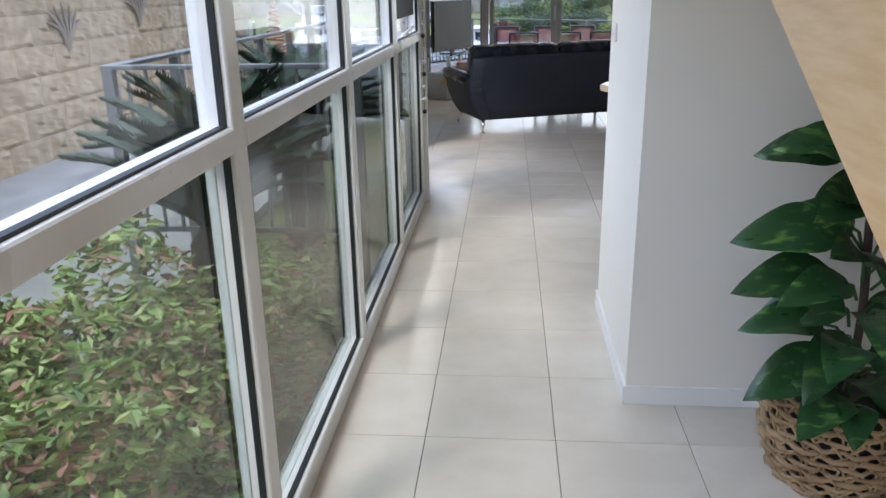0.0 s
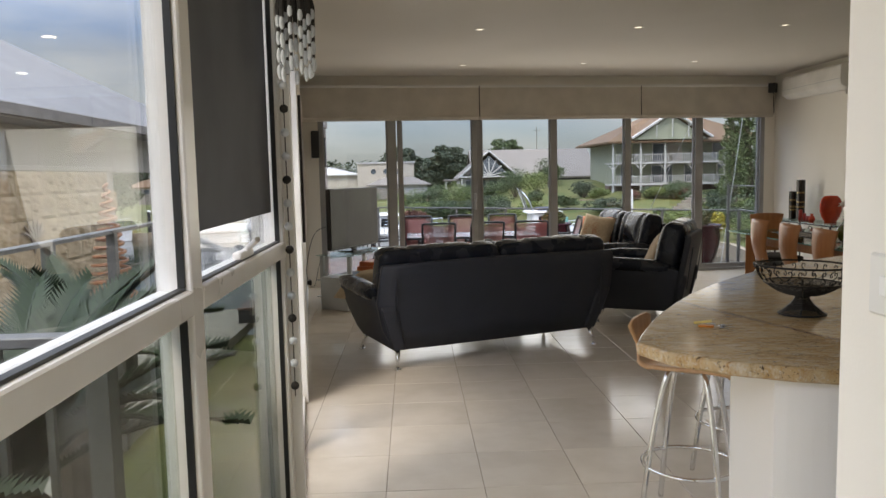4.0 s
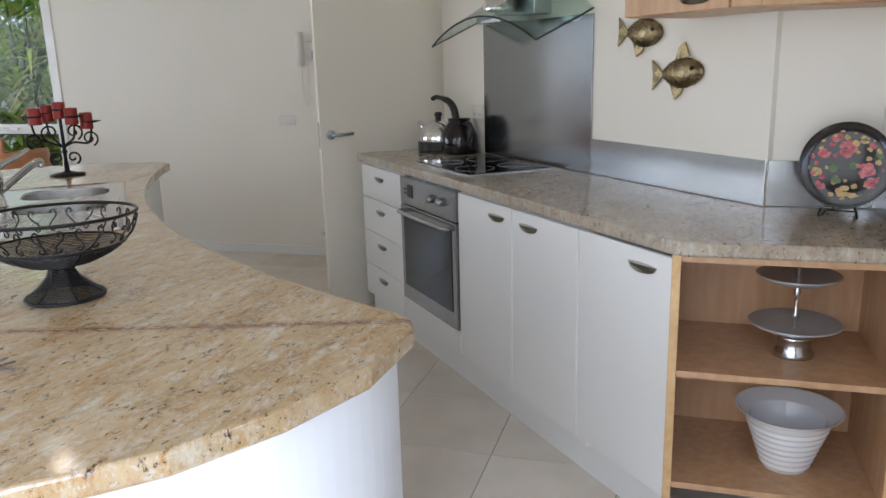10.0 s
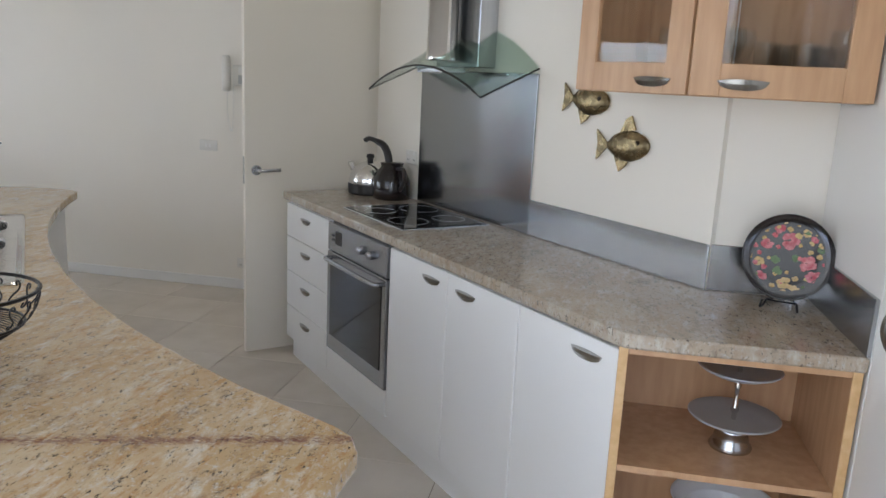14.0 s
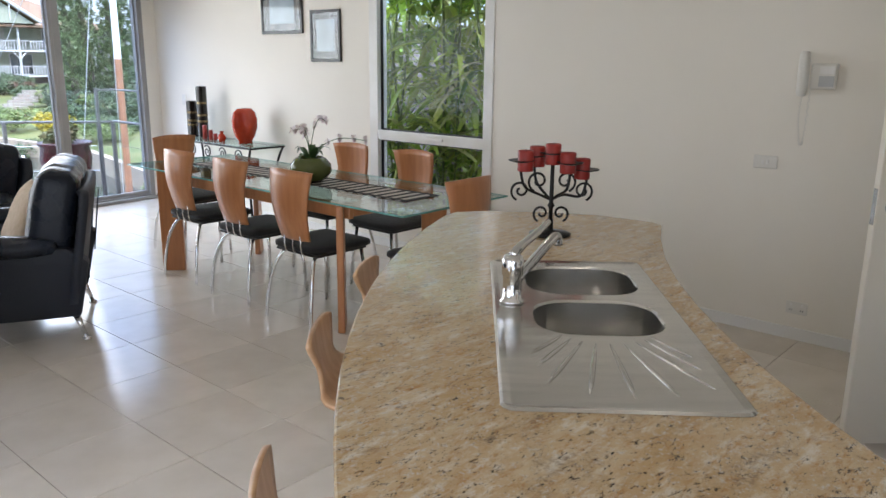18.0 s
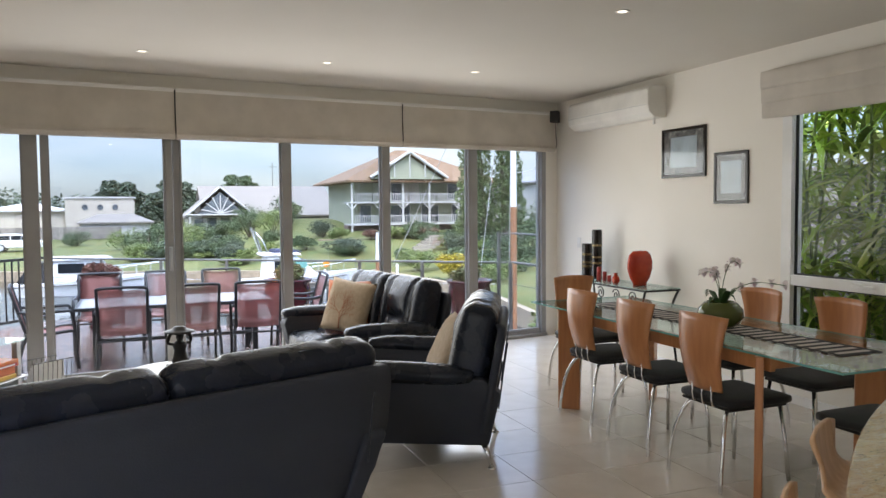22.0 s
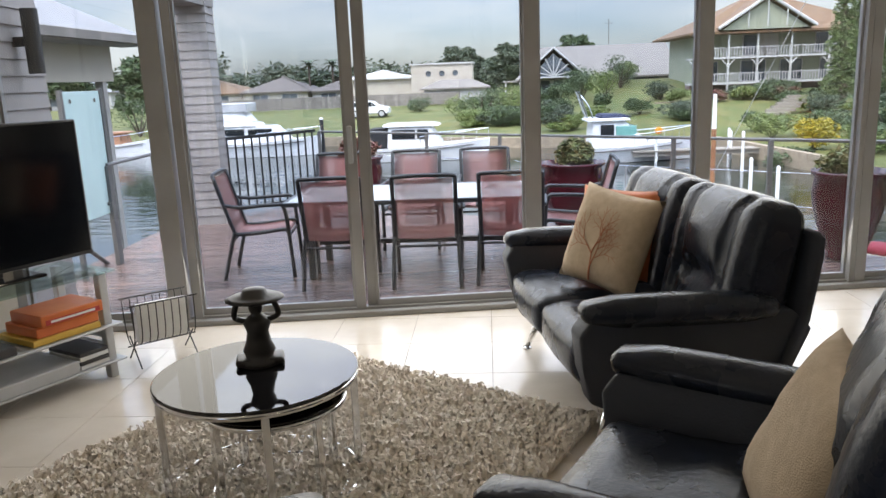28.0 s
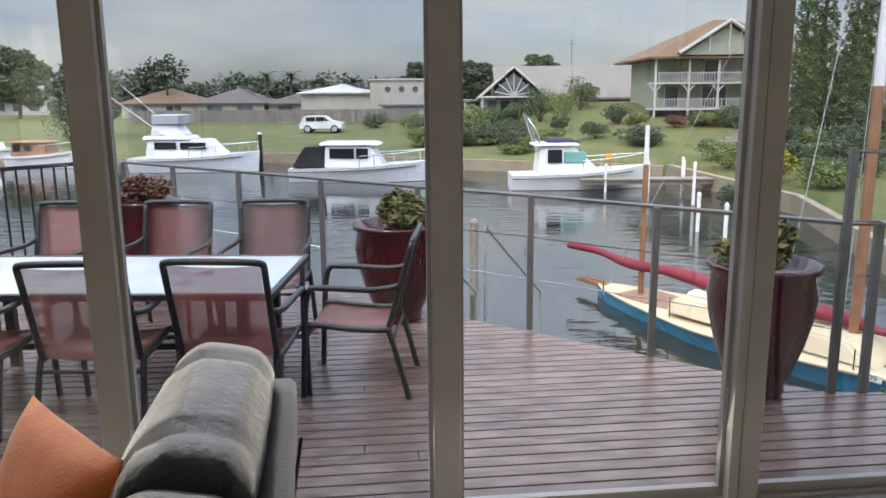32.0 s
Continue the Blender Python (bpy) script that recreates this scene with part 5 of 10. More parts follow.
edge = [(1.5 + 0.45 * (-1 + 2 * i / NU), -0.25, 1.3835 + 0.115 * (1 - (-1 + 2 * i / NU) ** 2)) for i in range(NU + 1)]
edge = [(1.05, -0.52, 1.503)] + edge + [(1.95, -0.52, 1.503)]
tube(bm, edge, 0.004, 6)
part("edge", bm, "gasket", hood, "dark ground glass edge")
bm = bmesh.new()
lathe(bm, ((0, 1.52), (0.066, 1.52), (0.068, 1.525), (0.068, 1.545), (0.064, 1.55), (0.064, 2.68), (0, 2.68)), 28, (1.50, -0.36, 0))
part("chimney", bm, "chrome", hood, smooth=True)
part("back_panel", blk((1.34, -0.528, 1.50), (1.66, -0.435, 2.69), 0.003), "steel", hood)
part("light_bar", blk((1.40, -0.42, 1.47), (1.60, -0.30, 1.50), 0.004), "steel", hood)


def power_point(m, label="white double power point on the wall", name="power_point"):
    o = thing(name, m, label, "power point")
    part("plate", blk((-0.058, 0, -0.036), (0.058, 0.008, 0.036), 0.003), "plastic", o)
    for x in (-0.03, 0.03):
        part("switch", blk((x - 0.006, 0.008, 0.012), (x + 0.006, 0.011, 0.026), 0.001), "trim", o)
        for s in (-1, 1):
            part("slot", blk((x - 0.0015 + s * 0.006, 0.007, -0.018), (x + 0.0015 + s * 0.006, 0.0085, -0.008)), "black", o)
    return o


power_point(KR @ pose(2.10, -0.541, 1.11))
# kettle and dark jug by the wall
kt = thing("kettle", KR @ pose(2.30, -0.40, 0.901, 0, 0, 200) @ Matrix.Diagonal((1.28, 1.28, 1, 1)), "chrome dome kettle with a black base and handle", "kettle")
bm = bmesh.new()
lathe(bm, ((0, 0), (0.086, 0), (0.089, 0.01), (0.089, 0.05), (0.086, 0.055), (0, 0.055)), 28)
part("base", bm, "black", kt, "black kettle base")
bm = bmesh.new()
lathe(bm, ((0.086, 0.055), (0.087, 0.07), (0.08, 0.105), (0.062, 0.14), (0.04, 0.16), (0.018, 0.168), (0, 0.170)), 28)
part("dome", bm, "chrome", kt, smooth=True)
bm = bmesh.new()
lathe(bm, ((0.012, 0.166), (0.013, 0.185), (0.018, 0.19), (0.014, 0.205), (0, 0.208)), 14)
part("lid_knob", bm, "black", kt, smooth=True)
bm = bmesh.new()
tube(bm, curve_pts(((0.07, 0, 0.10), (0.10, 0, 0.13), (0.10, 0, 0.20), (0.07, 0, 0.26), (0.0, 0, 0.285), (-0.03, 0, 0.275)), 5), [0.014] * 8 + [0.016] * 10 + [0.012] * 8, 10)
part("handle", bm, "black", kt, smooth=True)
bm = bmesh.new()
tube(bm, curve_pts(((-0.06, 0, 0.09), (-0.095, 0, 0.12), (-0.115, 0, 0.15)), 4), [0.02, 0.019, 0.018, 0.017, 0.016, 0.015, 0.014, 0.013, 0.012], 10)
part("spout", bm, "chrome", kt, smooth=True)
jg = thing("coffee_jug", KR @ pose(2.11, -0.43, 0.901) @ Matrix.Diagonal((1.2, 1.2, 0.95, 1)), "black kitchen jug with a bent handle beside the kettle", "jug")
bm = bmesh.new()
lathe(bm, ((0, 0), (0.075, 0), (0.08, 0.02), (0.078, 0.10), (0.06, 0.15), (0.045, 0.17), (0.05, 0.19), (0, 0.195)), 24)
part("body", bm, "lacquer", jg, smooth=True)
bm = bmesh.new()
tube(bm, curve_pts(((-0.04, 0.0, 0.16), (-0.10, 0.0, 0.17), (-0.11, 0.0, 0.11), (-0.07, 0.0, 0.05)), 5), 0.009, 8)
part("handle", bm, "black", jg, smooth=True)


# gold fish plaques: tail, round body, fins
def fish(m, s=1.0):
    f = thing("fish_plaque", m, "antique gold fish ornament hung on the wall", "wall ornament", "fish on the kitchen wall")
    bm = bmesh.new()
    bmesh.ops.create_uvsphere(bm, u_segments=28, v_segments=14, radius=1)
    for v in bm.verts:
        x, y, z = v.co
        taper = 1 - 0.35 * max(0, x) ** 2
        v.co = (x * 0.085 * s, y * 0.016 * s + 0.008, z * 0.043 * s * taper + 0.004 * noise.noise((x * 9, y * 9, z * 9)) * s)
    part("body", bm, "bronze", f, smooth=True)
    for nm, pts in (("tail", ((0.075, 0.0), (0.10, 0.022), (0.128, 0.045), (0.122, 0.0), (0.128, -0.045), (0.10, -0.022))),
                    ("top_fin", ((0.03, 0.035), (0.01, 0.075), (-0.012, 0.085), (-0.03, 0.045))),
                    ("belly_fin", ((0.05, -0.03), (0.03, -0.075), (0.008, -0.06), (-0.005, -0.045)))):
        bm = bmesh.new()
        slab(bm, [(x * s, z * s) for x, z in pts], 0.0, 0.007)
        part(nm, bm, "bronze", f, m=pose(0, 0.012, 0, 90))
    bm = bmesh.new()
    bmesh.ops.create_uvsphere(bm, u_segments=10, v_segments=6, radius=0.007 * s)
    part("eye", bm, "lacquer", f, m=pose(-0.05 * s, 0.021, 0.012))
    return f


fish(KR @ pose(0.79, -0.541, 1.454, 0, -3), 1.17)
fish(KR @ pose(0.585, -0.541, 1.311, 0, 3), 1.2)

# overhead glass-door cupboards
oc = thing("wall_cupboard", pose(0, 0, 0.072), "beech wall cupboard with glass doors and glassware inside", "cupboard")
J = kpt(0.10, -0.25)
pts = [kpt(0.52, -0.27), (J[0] + 0.02, J[1] - 0.01), (2.35, 3.345), (2.615, 3.345), (2.615, 3.655), kpt(0.19, -0.54), kpt(0.52, -0.54)]
for z0, z1 in ((1.418, 1.436), (1.74, 1.755), (2.12, 2.138)):
    bm = bmesh.new()
    slab(bm, pts, z0, z1)
    part("shelf", bm, "beech", oc)
part("side", blk((0.503, -0.54, 1.436), (0.52, -0.27, 2.12)), "beech", oc, m=KM)
part("side", blk((2.35, 3.337, 1.436), (2.615, 3.345, 2.12)), "beech", oc)
part("back", blk((0.19, -0.54, 1.436), (0.503, -0.532, 2.12)), "beech", oc, m=KM)
part("back", blk((2.607, 3.345, 1.436), (2.615, 3.655, 2.12)), "beech", oc)


def glass_door(m, w, hx):
    """Framed door: x along, y out."""
    d = part("door_frame", blk((0, 0, 1.42), (0.075, 0.02, 2.136), 0.002), "beech", oc, m=m)
    for a, b in (((w - 0.075, 0, 1.42), (w, 0.02, 2.136)), ((0.075, 0, 1.42), (w - 0.075, 0.02, 1.505)), ((0.075, 0, 2.05), (w - 0.075, 0.02, 2.136))):
        part("rail", blk(a, b, 0.002), "beech", d)
    p = part("pane", blk((0.075, 0.006, 1.505), (w - 0.075, 0.010, 2.05)), "glass", d, "clear cupboard glass")
    p.visible_shadow = False
    crescent(d, pose(hx, 0.02, 1.462), 0.13)


glass_door(KM @ pose(0.105, -0.27, 0), 0.415, 0.115)
dv = Vector((J[0] - 2.33, J[1] - 3.345, 0))
glass_door(Matrix.Translation((2.33, 3.345, 0)) @ Matrix.Rotation(math.atan2(dv.y, dv.x), 4, "Z"), dv.length - 0.004, dv.length * 0.70)
for k, (x, y) in enumerate(((2.40, 3.41), (2.40, 3.50), (2.40, 3.60), (2.40, 3.69), (2.48, 3.45), (2.48, 3.55), (2.49, 3.65), (2.55, 3.42), (2.55, 3.52), (2.47, 3.84), (2.54, 3.90), (2.43, 3.78))):
    for z0 in (1.436, 1.755):
        bm = bmesh.new()
        if k % 3 == 0:
            lathe(bm, ((0, 0), (0.03, 0.001), (0.004, 0.006), (0.004, 0.075), (0.025, 0.09), (0.036, 0.13), (0.033, 0.165)), 14)
        else:
            lathe(bm, ((0, 0), (0.028, 0), (0.032, 0.12), (0.034, 0.13)), 14)
        g = part("drinking_glass", bm, "clear", None, smooth=True, m=pose(x, y, z0 + 0.073))
        tagged(g, "clear drinking glass standing in the wall cupboard", "glass", "glasses in the cupboard")

# open end shelves
sh = thing("end_shelf", EM, "open beech shelf unit at the end of the bench", "shelf unit")
part("side", blk((1.872, 3.478, 0.06), (2.37, 3.496, 0.86)), "beech", sh)
part("side", blk((1.872, 3.952, 0.06), (2.30, 3.972, 0.86)), "beech", sh)
part("back", blk((2.30, 3.496, 0.06), (2.315, 3.972, 0.86)), "beech", sh)
for z in (0.195, 0.532, 0.858):
    part("shelf", blk((1.874, 3.496, z - 0.018), (2.299, 3.951, z)), "beech", sh)
part("kick_board", blk((1.90, 3.48, 0), (1.915, 3.97, 0.06)), "beech", sh)
for y in (3.487, 3.962):
    part("edging", blk((1.866, y - 0.01, 0.06), (1.872, y + 0.01, 0.86), 0.001), "pine", sh)
cs = thing("cake_stand", pose(2.29, 3.58, 0.5322) @ Matrix.Scale(1.12, 4), "two-tier silver cake stand on the open shelf", "cake stand")
bm = bmesh.new()
lathe(bm, ((0, 0), (0.05, 0), (0.052, 0.006), (0.044, 0.02), (0.038, 0.045), (0.045, 0.052), (0, 0.053)), 28)
part("foot", bm, "steel", cs, smooth=True)
for z, r in ((0.075, 0.107), (0.20, 0.096)):
    bm = bmesh.new()
    lathe(bm, ((0, z - 0.006), (r * 0.7, z - 0.006), (r, z + 0.008), (r + 0.004, z + 0.012), (r, z + 0.014), (r * 0.72, z), (0, z)), 32)
    part("plate", bm, "silver", cs, smooth=True)
bm = bmesh.new()
lathe(bm, ((0.006, 0.05), (0.006, 0.09), (0.011, 0.10), (0.006, 0.112), (0.006, 0.155), (0.010, 0.165), (0.006, 0.175), (0.006, 0.225), (0.009, 0.232), (0.005, 0.25), (0, 0.252)), 12)
part("stem", bm, "chrome", cs, smooth=True)
bw = bmesh.new()
prof = [(0, 0), (0.053, 0)] + [(0.055 + 0.043 * k / 15 + (0.004 if k % 2 else 0), 0.005 + 0.125 * k / 15) for k in range(16)] + [(0.108, 0.142), (0.122, 0.155), (0.126, 0.158), (0.121, 0.157), (0.112, 0.149), (0.091, 0.133), (0.075, 0.09), (0.058, 0.04), (0.045, 0.02), (0, 0.016)]
lathe(bw, prof, 72)
tagged(part("ribbed_bowl", bw, "porcelain", None, smooth=False, m=pose(2.27, 3.58, 0.1952) @ Matrix.Scale(1.16, 4)), "white ribbed porcelain bowl on the lower shelf", "bowl")

# painted plate on its stand
pm = pose(2.49, 3.45, 0.902) @ Matrix.Rotation(math.radians(252), 4, "Z")
pl = thing("display_plate", pm @ pose(0, 0, 0.146, 80, 0, 0) @ Matrix.Scale(1.07, 4), "black lacquer plate painted with red flowers on a stand", "plate")
bm = bmesh.new()
lathe(bm, ((0, -0.008), (0.07, -0.008), (0.115, 0.004), (0.117, 0.006), (0.114, 0.008), (0.075, 0.0), (0, -0.002)), 40)
part("disc", bm, "lacquer", pl, smooth=True)
rng = random.Random(7)
small = []
for k in range(46):
    a, g = k * 2.4, 0.022 + 0.082 * math.sqrt((k + 0.5) / 46)
    small.append((g * math.cos(a), g * math.sin(a), rng.uniform(0.005, 0.010), rng.choice(("petal", "petal", "petal_gold", "petal_green", "petal_gold"))))
for k, (x, y, r, mt) in enumerate(((0.0, 0.045, 0.024, "petal"), (-0.03, 0.075, 0.014, "petal"), (0.04, 0.07, 0.013, "petal_gold"), (-0.055, 0.03, 0.016, "petal"), (-0.07, -0.02, 0.014, "petal_gold"), (-0.06, -0.06, 0.015, "petal"), (0.05, -0.01, 0.02, "petal"),
                               (0.065, -0.045, 0.016, "petal"), (0.0, -0.07, 0.018, "petal_gold"), (0.03, -0.085, 0.014, "petal_gold"), (-0.03, -0.01, 0.012, "petal_green"), (0.02, 0.0, 0.010, "petal_green"), (-0.02, -0.04, 0.012, "petal_green"), (0.08, 0.03, 0.012, "petal_green"), (0.06, 0.055, 0.010, "petal")) + tuple(small)):
    bm = bmesh.new()
    for j in range(6):
        a = j * math.tau / 6 + rng.random()
        rr = r * rng.uniform(0.45, 0.6)
        lathe(bm, ((0, 0.0005 + j * 0.00012), (rr, 0.0003), (rr * 1.02, -0.003)), 8, (x + r * 0.55 * math.cos(a), y + r * 0.55 * math.sin(a), 0.002 + 0.04 * max(0, math.hypot(x, y) - 0.07)), rng.uniform(0.6, 1))
    part("painted_flower", bm, mt, pl)
bm = bmesh.new()
tube(bm, [(0.1135 * math.cos(a * math.tau / 40), 0.1135 * math.sin(a * math.tau / 40), 0.0075) for a in range(40)], 0.0022, 6, True)
part("rim", bm, "lacquer", pl)
st = thing("plate_stand", pm, "small black wire plate stand on the bench", "plate stand")
bm = bmesh.new()
for s in (-1, 1):
    tube(bm, curve_pts(((s * 0.045, -0.075, 0.03), (s * 0.05, -0.075, 0.008), (s * 0.045, -0.035, 0.004), (s * 0.04, 0.0, 0.012), (s * 0.03, 0.05, 0.004)), 4), 0.003, 6)
    tube(bm, curve_pts(((s * 0.03, 0.05, 0.004), (s * 0.02, 0.02, 0.06), (0.0, 0.012, 0.11)), 4), 0.003, 6)
tube(bm, [(-0.042, 0, 0.012), (0.042, 0, 0.012)], 0.003, 6)
part("wire", bm, "iron", st)

# pantry, jamb, fridge
pa = thing("pantry", None, "tall white pantry cupboard with one plain door", "cupboard")
part("carcass", blk((1.53, 2.70, 0.0), (2.612, 3.313, 2.1)), "cabinet", pa)
pd = part("door", blk((1.532, 3.315, 0.08), (2.072, 3.335, 2.09), 0.003), "cabinet", pa)
part("filler", blk((2.075, 3.315, 0.0), (2.612, 3.336, 2.1)), "cabinet", pa)
crescent(pd, pose(1.995, 3.335, 1.0, 0, 90, 0), 0.11)
structure("trim_fridge", blk((1.452, 2.66, 0), (1.526, 3.339, 2.1), 0.003), "trim", "white upright panel between fridge and pantry", "panel")
fr = thing("fridge", None, "tall dark steel fridge with long curved handles", "fridge")
M["fridge"] = material("dark_fridge_skin", (0.018, 0.019, 0.022), 0.1, 0.0, scale=2, rough_var=0.02)
part("body", blk((0.62, 2.67, 0.02), (1.443, 3.26, 1.98), 0.006), "fridge", fr)
for z0, z1, h0, h1 in ((0.06, 1.295, 0.20, 1.24), (1.305, 1.97, 1.36, 1.88)):
    dd = part("door", blk((0.622, 3.262, z0), (1.441, 3.325, z1), 0.012, 2), "fridge", fr)
    bm = bmesh.new()
    tube(bm, curve_pts(((1.395, 3.325, h0), (1.395, 3.36, h0 + 0.06), (1.395, 3.395, (h0 + h1) / 2), (1.395, 3.36, h1 - 0.06), (1.395, 3.325, h1)), 6), 0.011, 10)
    part("handle", bm, "silver", dd, "blue-grey bowed handle", smooth=True)

# open door leaf
hv = Vector((3.868 - 4.42, 5.787 - 5.205, 0))
DM = Matrix.Translation((4.42, 5.205, 0)) @ Matrix.Rotation(math.atan2(hv.y, hv.x), 4, "Z")
dl = setting("door_1", DM, "open flush white door with a brushed lever handle", "door")
part("leaf", blk((0, -0.018, 0.012), (hv.length, 0.018, 2.05), 0.002), "door", dl)
for s in (-1, 1):
    bm = bmesh.new()
    lathe(bm, ((0, 0.010), (0.024, 0.010), (0.027, 0.006), (0.027, 0), (0, 0)), 20)
    ro = part("rose", bm, "steel", dl, m=pose(hv.length - 0.06, s * 0.018, 1.0, -90 * s))
    bm = bmesh.new()
    tube(bm, [(hv.length - 0.06, s * 0.026, 1.0), (hv.length - 0.06, s * 0.06, 1.0), (hv.length - 0.085, s * 0.066, 1.0), (hv.length - 0.175, s * 0.064, 1.003)], 0.009, 10)
    part("lever", bm, "steel", dl, smooth=True)
part("latch", blk((hv.length, -0.012, 0.93), (hv.length + 0.002, 0.012, 1.07)), "steel", dl)


# ---- on the island ----
def spiral(c, r0, turns, plane, start=0.0, n=26, side=1):
    """Points of a scroll in the plane of the unit vector plane and the upright."""
    out = []
    for k in range(n):
        f = k / (n - 1)
        a = start + side * turns * math.tau * f
        r = r0 * (1 - 0.82 * f)
        out.append(Vector((c[0], c[1], c[2])) + plane * (r * math.cos(a)) + Vector((0, 0, r * math.sin(a))))
    return out


cd = thing("candelabra", pose(2.965, 6.66, 0.901), "black scrolled iron candelabra with five red candles", "candelabra")
ax = Vector((0.67, -0.74, 0)).normalized()
fw = Vector((-ax.y, ax.x, 0))
bm = bmesh.new()
lathe(bm, ((0, 0), (0.075, 0), (0.078, 0.006), (0.03, 0.014), (0.012, 0.02), (0.010, 0.06), (0, 0.06)), 24)
part("base", bm, "iron", cd, smooth=True)
bm = bmesh.new()
lathe(bm, ((0.008, 0.02), (0.008, 0.10), (0.014, 0.11), (0.008, 0.12), (0.007, 0.26), (0.012, 0.29), (0, 0.292)), 12)
part("stem", bm, "iron", cd, smooth=True)
for s in (-1, 1):
    for c, r, t in (((s * 0.05, 0.20), 0.04, 1.3), ((s * 0.035, 0.08), 0.032, 1.2), ((s * 0.115, 0.165), 0.038, 1.4)):
        bm = bmesh.new()
        tube(bm, spiral(ax * c[0] + Vector((0, 0, c[1])), r, t, ax * s, -1.2, 26), 0.0045, 6)
        part("scroll", bm, "iron", cd)
cups = ((-0.118, -0.03, 0.27), (-0.06, 0.045, 0.28), (0, 0, 0.295), (0.055, -0.05, 0.265), (0.125, 0.0, 0.235))
for a, f_, z in cups:
    p = ax * a + fw * f_
    if a:
        bm = bmesh.new()
        s = 1 if a > 0 else -1
        tube(bm, curve_pts(((0, 0, 0.13), p * 0.35 + Vector((0, 0, 0.15)), p * 0.85 + Vector((0, 0, z - 0.09)), p + Vector((0, 0, z - 0.04)), p + Vector((0, 0, z))), 5), 0.005, 6)
        part("arm", bm, "iron", cd)
    bm = bmesh.new()
    lathe(bm, ((0, 0), (0.02, 0.001), (0.046, 0.008), (0.048, 0.011), (0.018, 0.006), (0, 0.005)), 20, (p.x, p.y, z))
    part("cup", bm, "iron", cd, smooth=True)
    c = thing("candle", pose(2.965 + 0.87 * p.x, 6.66 + 0.87 * p.y, 0.901 + 0.87 * (z + 0.006)) @ Matrix.Scale(0.87, 4), "red pillar candle on the iron candelabra", "candle", "candles on the candelabra")
    bm = bmesh.new()
    lathe(bm, ((0, 0), (0.032, 0), (0.033, 0.004), (0.033, 0.082), (0.030, 0.086), (0.02, 0.081), (0, 0.08)), 20)
    part("wax", bm, "candle", c, smooth=True)
    bm = bmesh.new()
    rod(bm, (0, 0, 0.08), (0.002, 0, 0.091), 0.0012, seg=5)
    part("wick", bm, "black", c)

wb = thing("wire_bowl", pose(1.315, 5.17, 0.9005, 0, 0, 120), "oval black wire fruit bowl on a flared foot", "bowl")
RX, RY = 0.164, 0.145


def bowl_pt(a, f):
    """a round the bowl, f from the foot (0) to the rim (1)."""
    r = 0.15 + 0.85 * math.sin(f * math.pi / 2) ** 0.9
    return Vector((RX * r * math.cos(a), RY * r * math.sin(a), 0.070 + 0.110 * f ** 1.5))


for f_, r in ((1.0, 0.0038), (0.56, 0.0030), (0.0, 0.0035)):
    bm = bmesh.new()
    tube(bm, [bowl_pt(k * math.tau / 56, f_) for k in range(56)], r, 6, True)
    part("ring", bm, "iron", wb)
NS = 26
curl, hx, hy = [], 0.0, 0.0                                    # half of an S-shaped curl
for j in range(16):
    hx += math.cos(4.8 * (j / 15) ** 2) / 15
    hy += math.sin(4.8 * (j / 15) ** 2) / 15
    curl.append((hx, hy))
curl = [(-x, -y) for x, y in curl[::-1]] + [(0.0, 0.0)] + curl
for k in range(NS):
    s = 1 if k % 2 else -1
    bm = bmesh.new()
    tube(bm, [bowl_pt((k + 0.5) * math.tau / NS + s * 0.30 * (0.55 * x - 0.5 * y), 0.78 + 0.35 * (0.5 * x + 0.62 * y)) for x, y in curl], 0.0018, 5)
    part("scroll", bm, "iron", wb)
bm = bmesh.new()
for k in range(22):
    tube(bm, [bowl_pt(a * math.tau / 40, 0.03 + 0.52 * k / 21 + 0.004 * math.sin(a * 3 + k)) for a in range(40)], 0.0013, 4, True)
me_ = part("mesh", bm, "iron", wb, "thin black wire wound round the bowl")
me_["kind"] = "stuff"
for k in range(6):
    a = k * math.tau / 6
    bm = bmesh.new()
    tube(bm, [bowl_pt(a, g * 0.56) for g in (0, 0.2, 0.4, 0.6, 0.8, 1)], 0.0026, 5)
    part("rib", bm, "iron", wb)
    bm = bmesh.new()
    tube(bm, [(0.022 * math.cos(a), 0.022 * math.sin(a), 0.068), (0.032 * math.cos(a), 0.032 * math.sin(a), 0.045), (0.055 * math.cos(a), 0.055 * math.sin(a), 0.02), (0.078 * math.cos(a), 0.078 * math.sin(a), 0.004)], 0.0028, 5)
    part("foot_rib", bm, "iron", wb)
bm = bmesh.new()
for k in range(20):
    g = k / 19
    r, z = 0.022 + 0.056 * g ** 1.15, 0.068 - 0.064 * g ** 0.8
    tube(bm, [(r * math.cos(a * math.tau / 32), r * math.sin(a * math.tau / 32), z) for a in range(32)], 0.0015, 4, True)
ft = part("foot", bm, "iron", wb, "flared foot wound with wire")
ft["kind"] = "stuff"
for z, r in ((0.069, 0.026), (0.0035, 0.079)):
    bm = bmesh.new()
    tube(bm, [(r * math.cos(k * math.tau / 36), r * math.sin(k * math.tau / 36), z) for k in range(36)], 0.0035, 6, True)
    part("foot_ring", bm, "iron", wb)

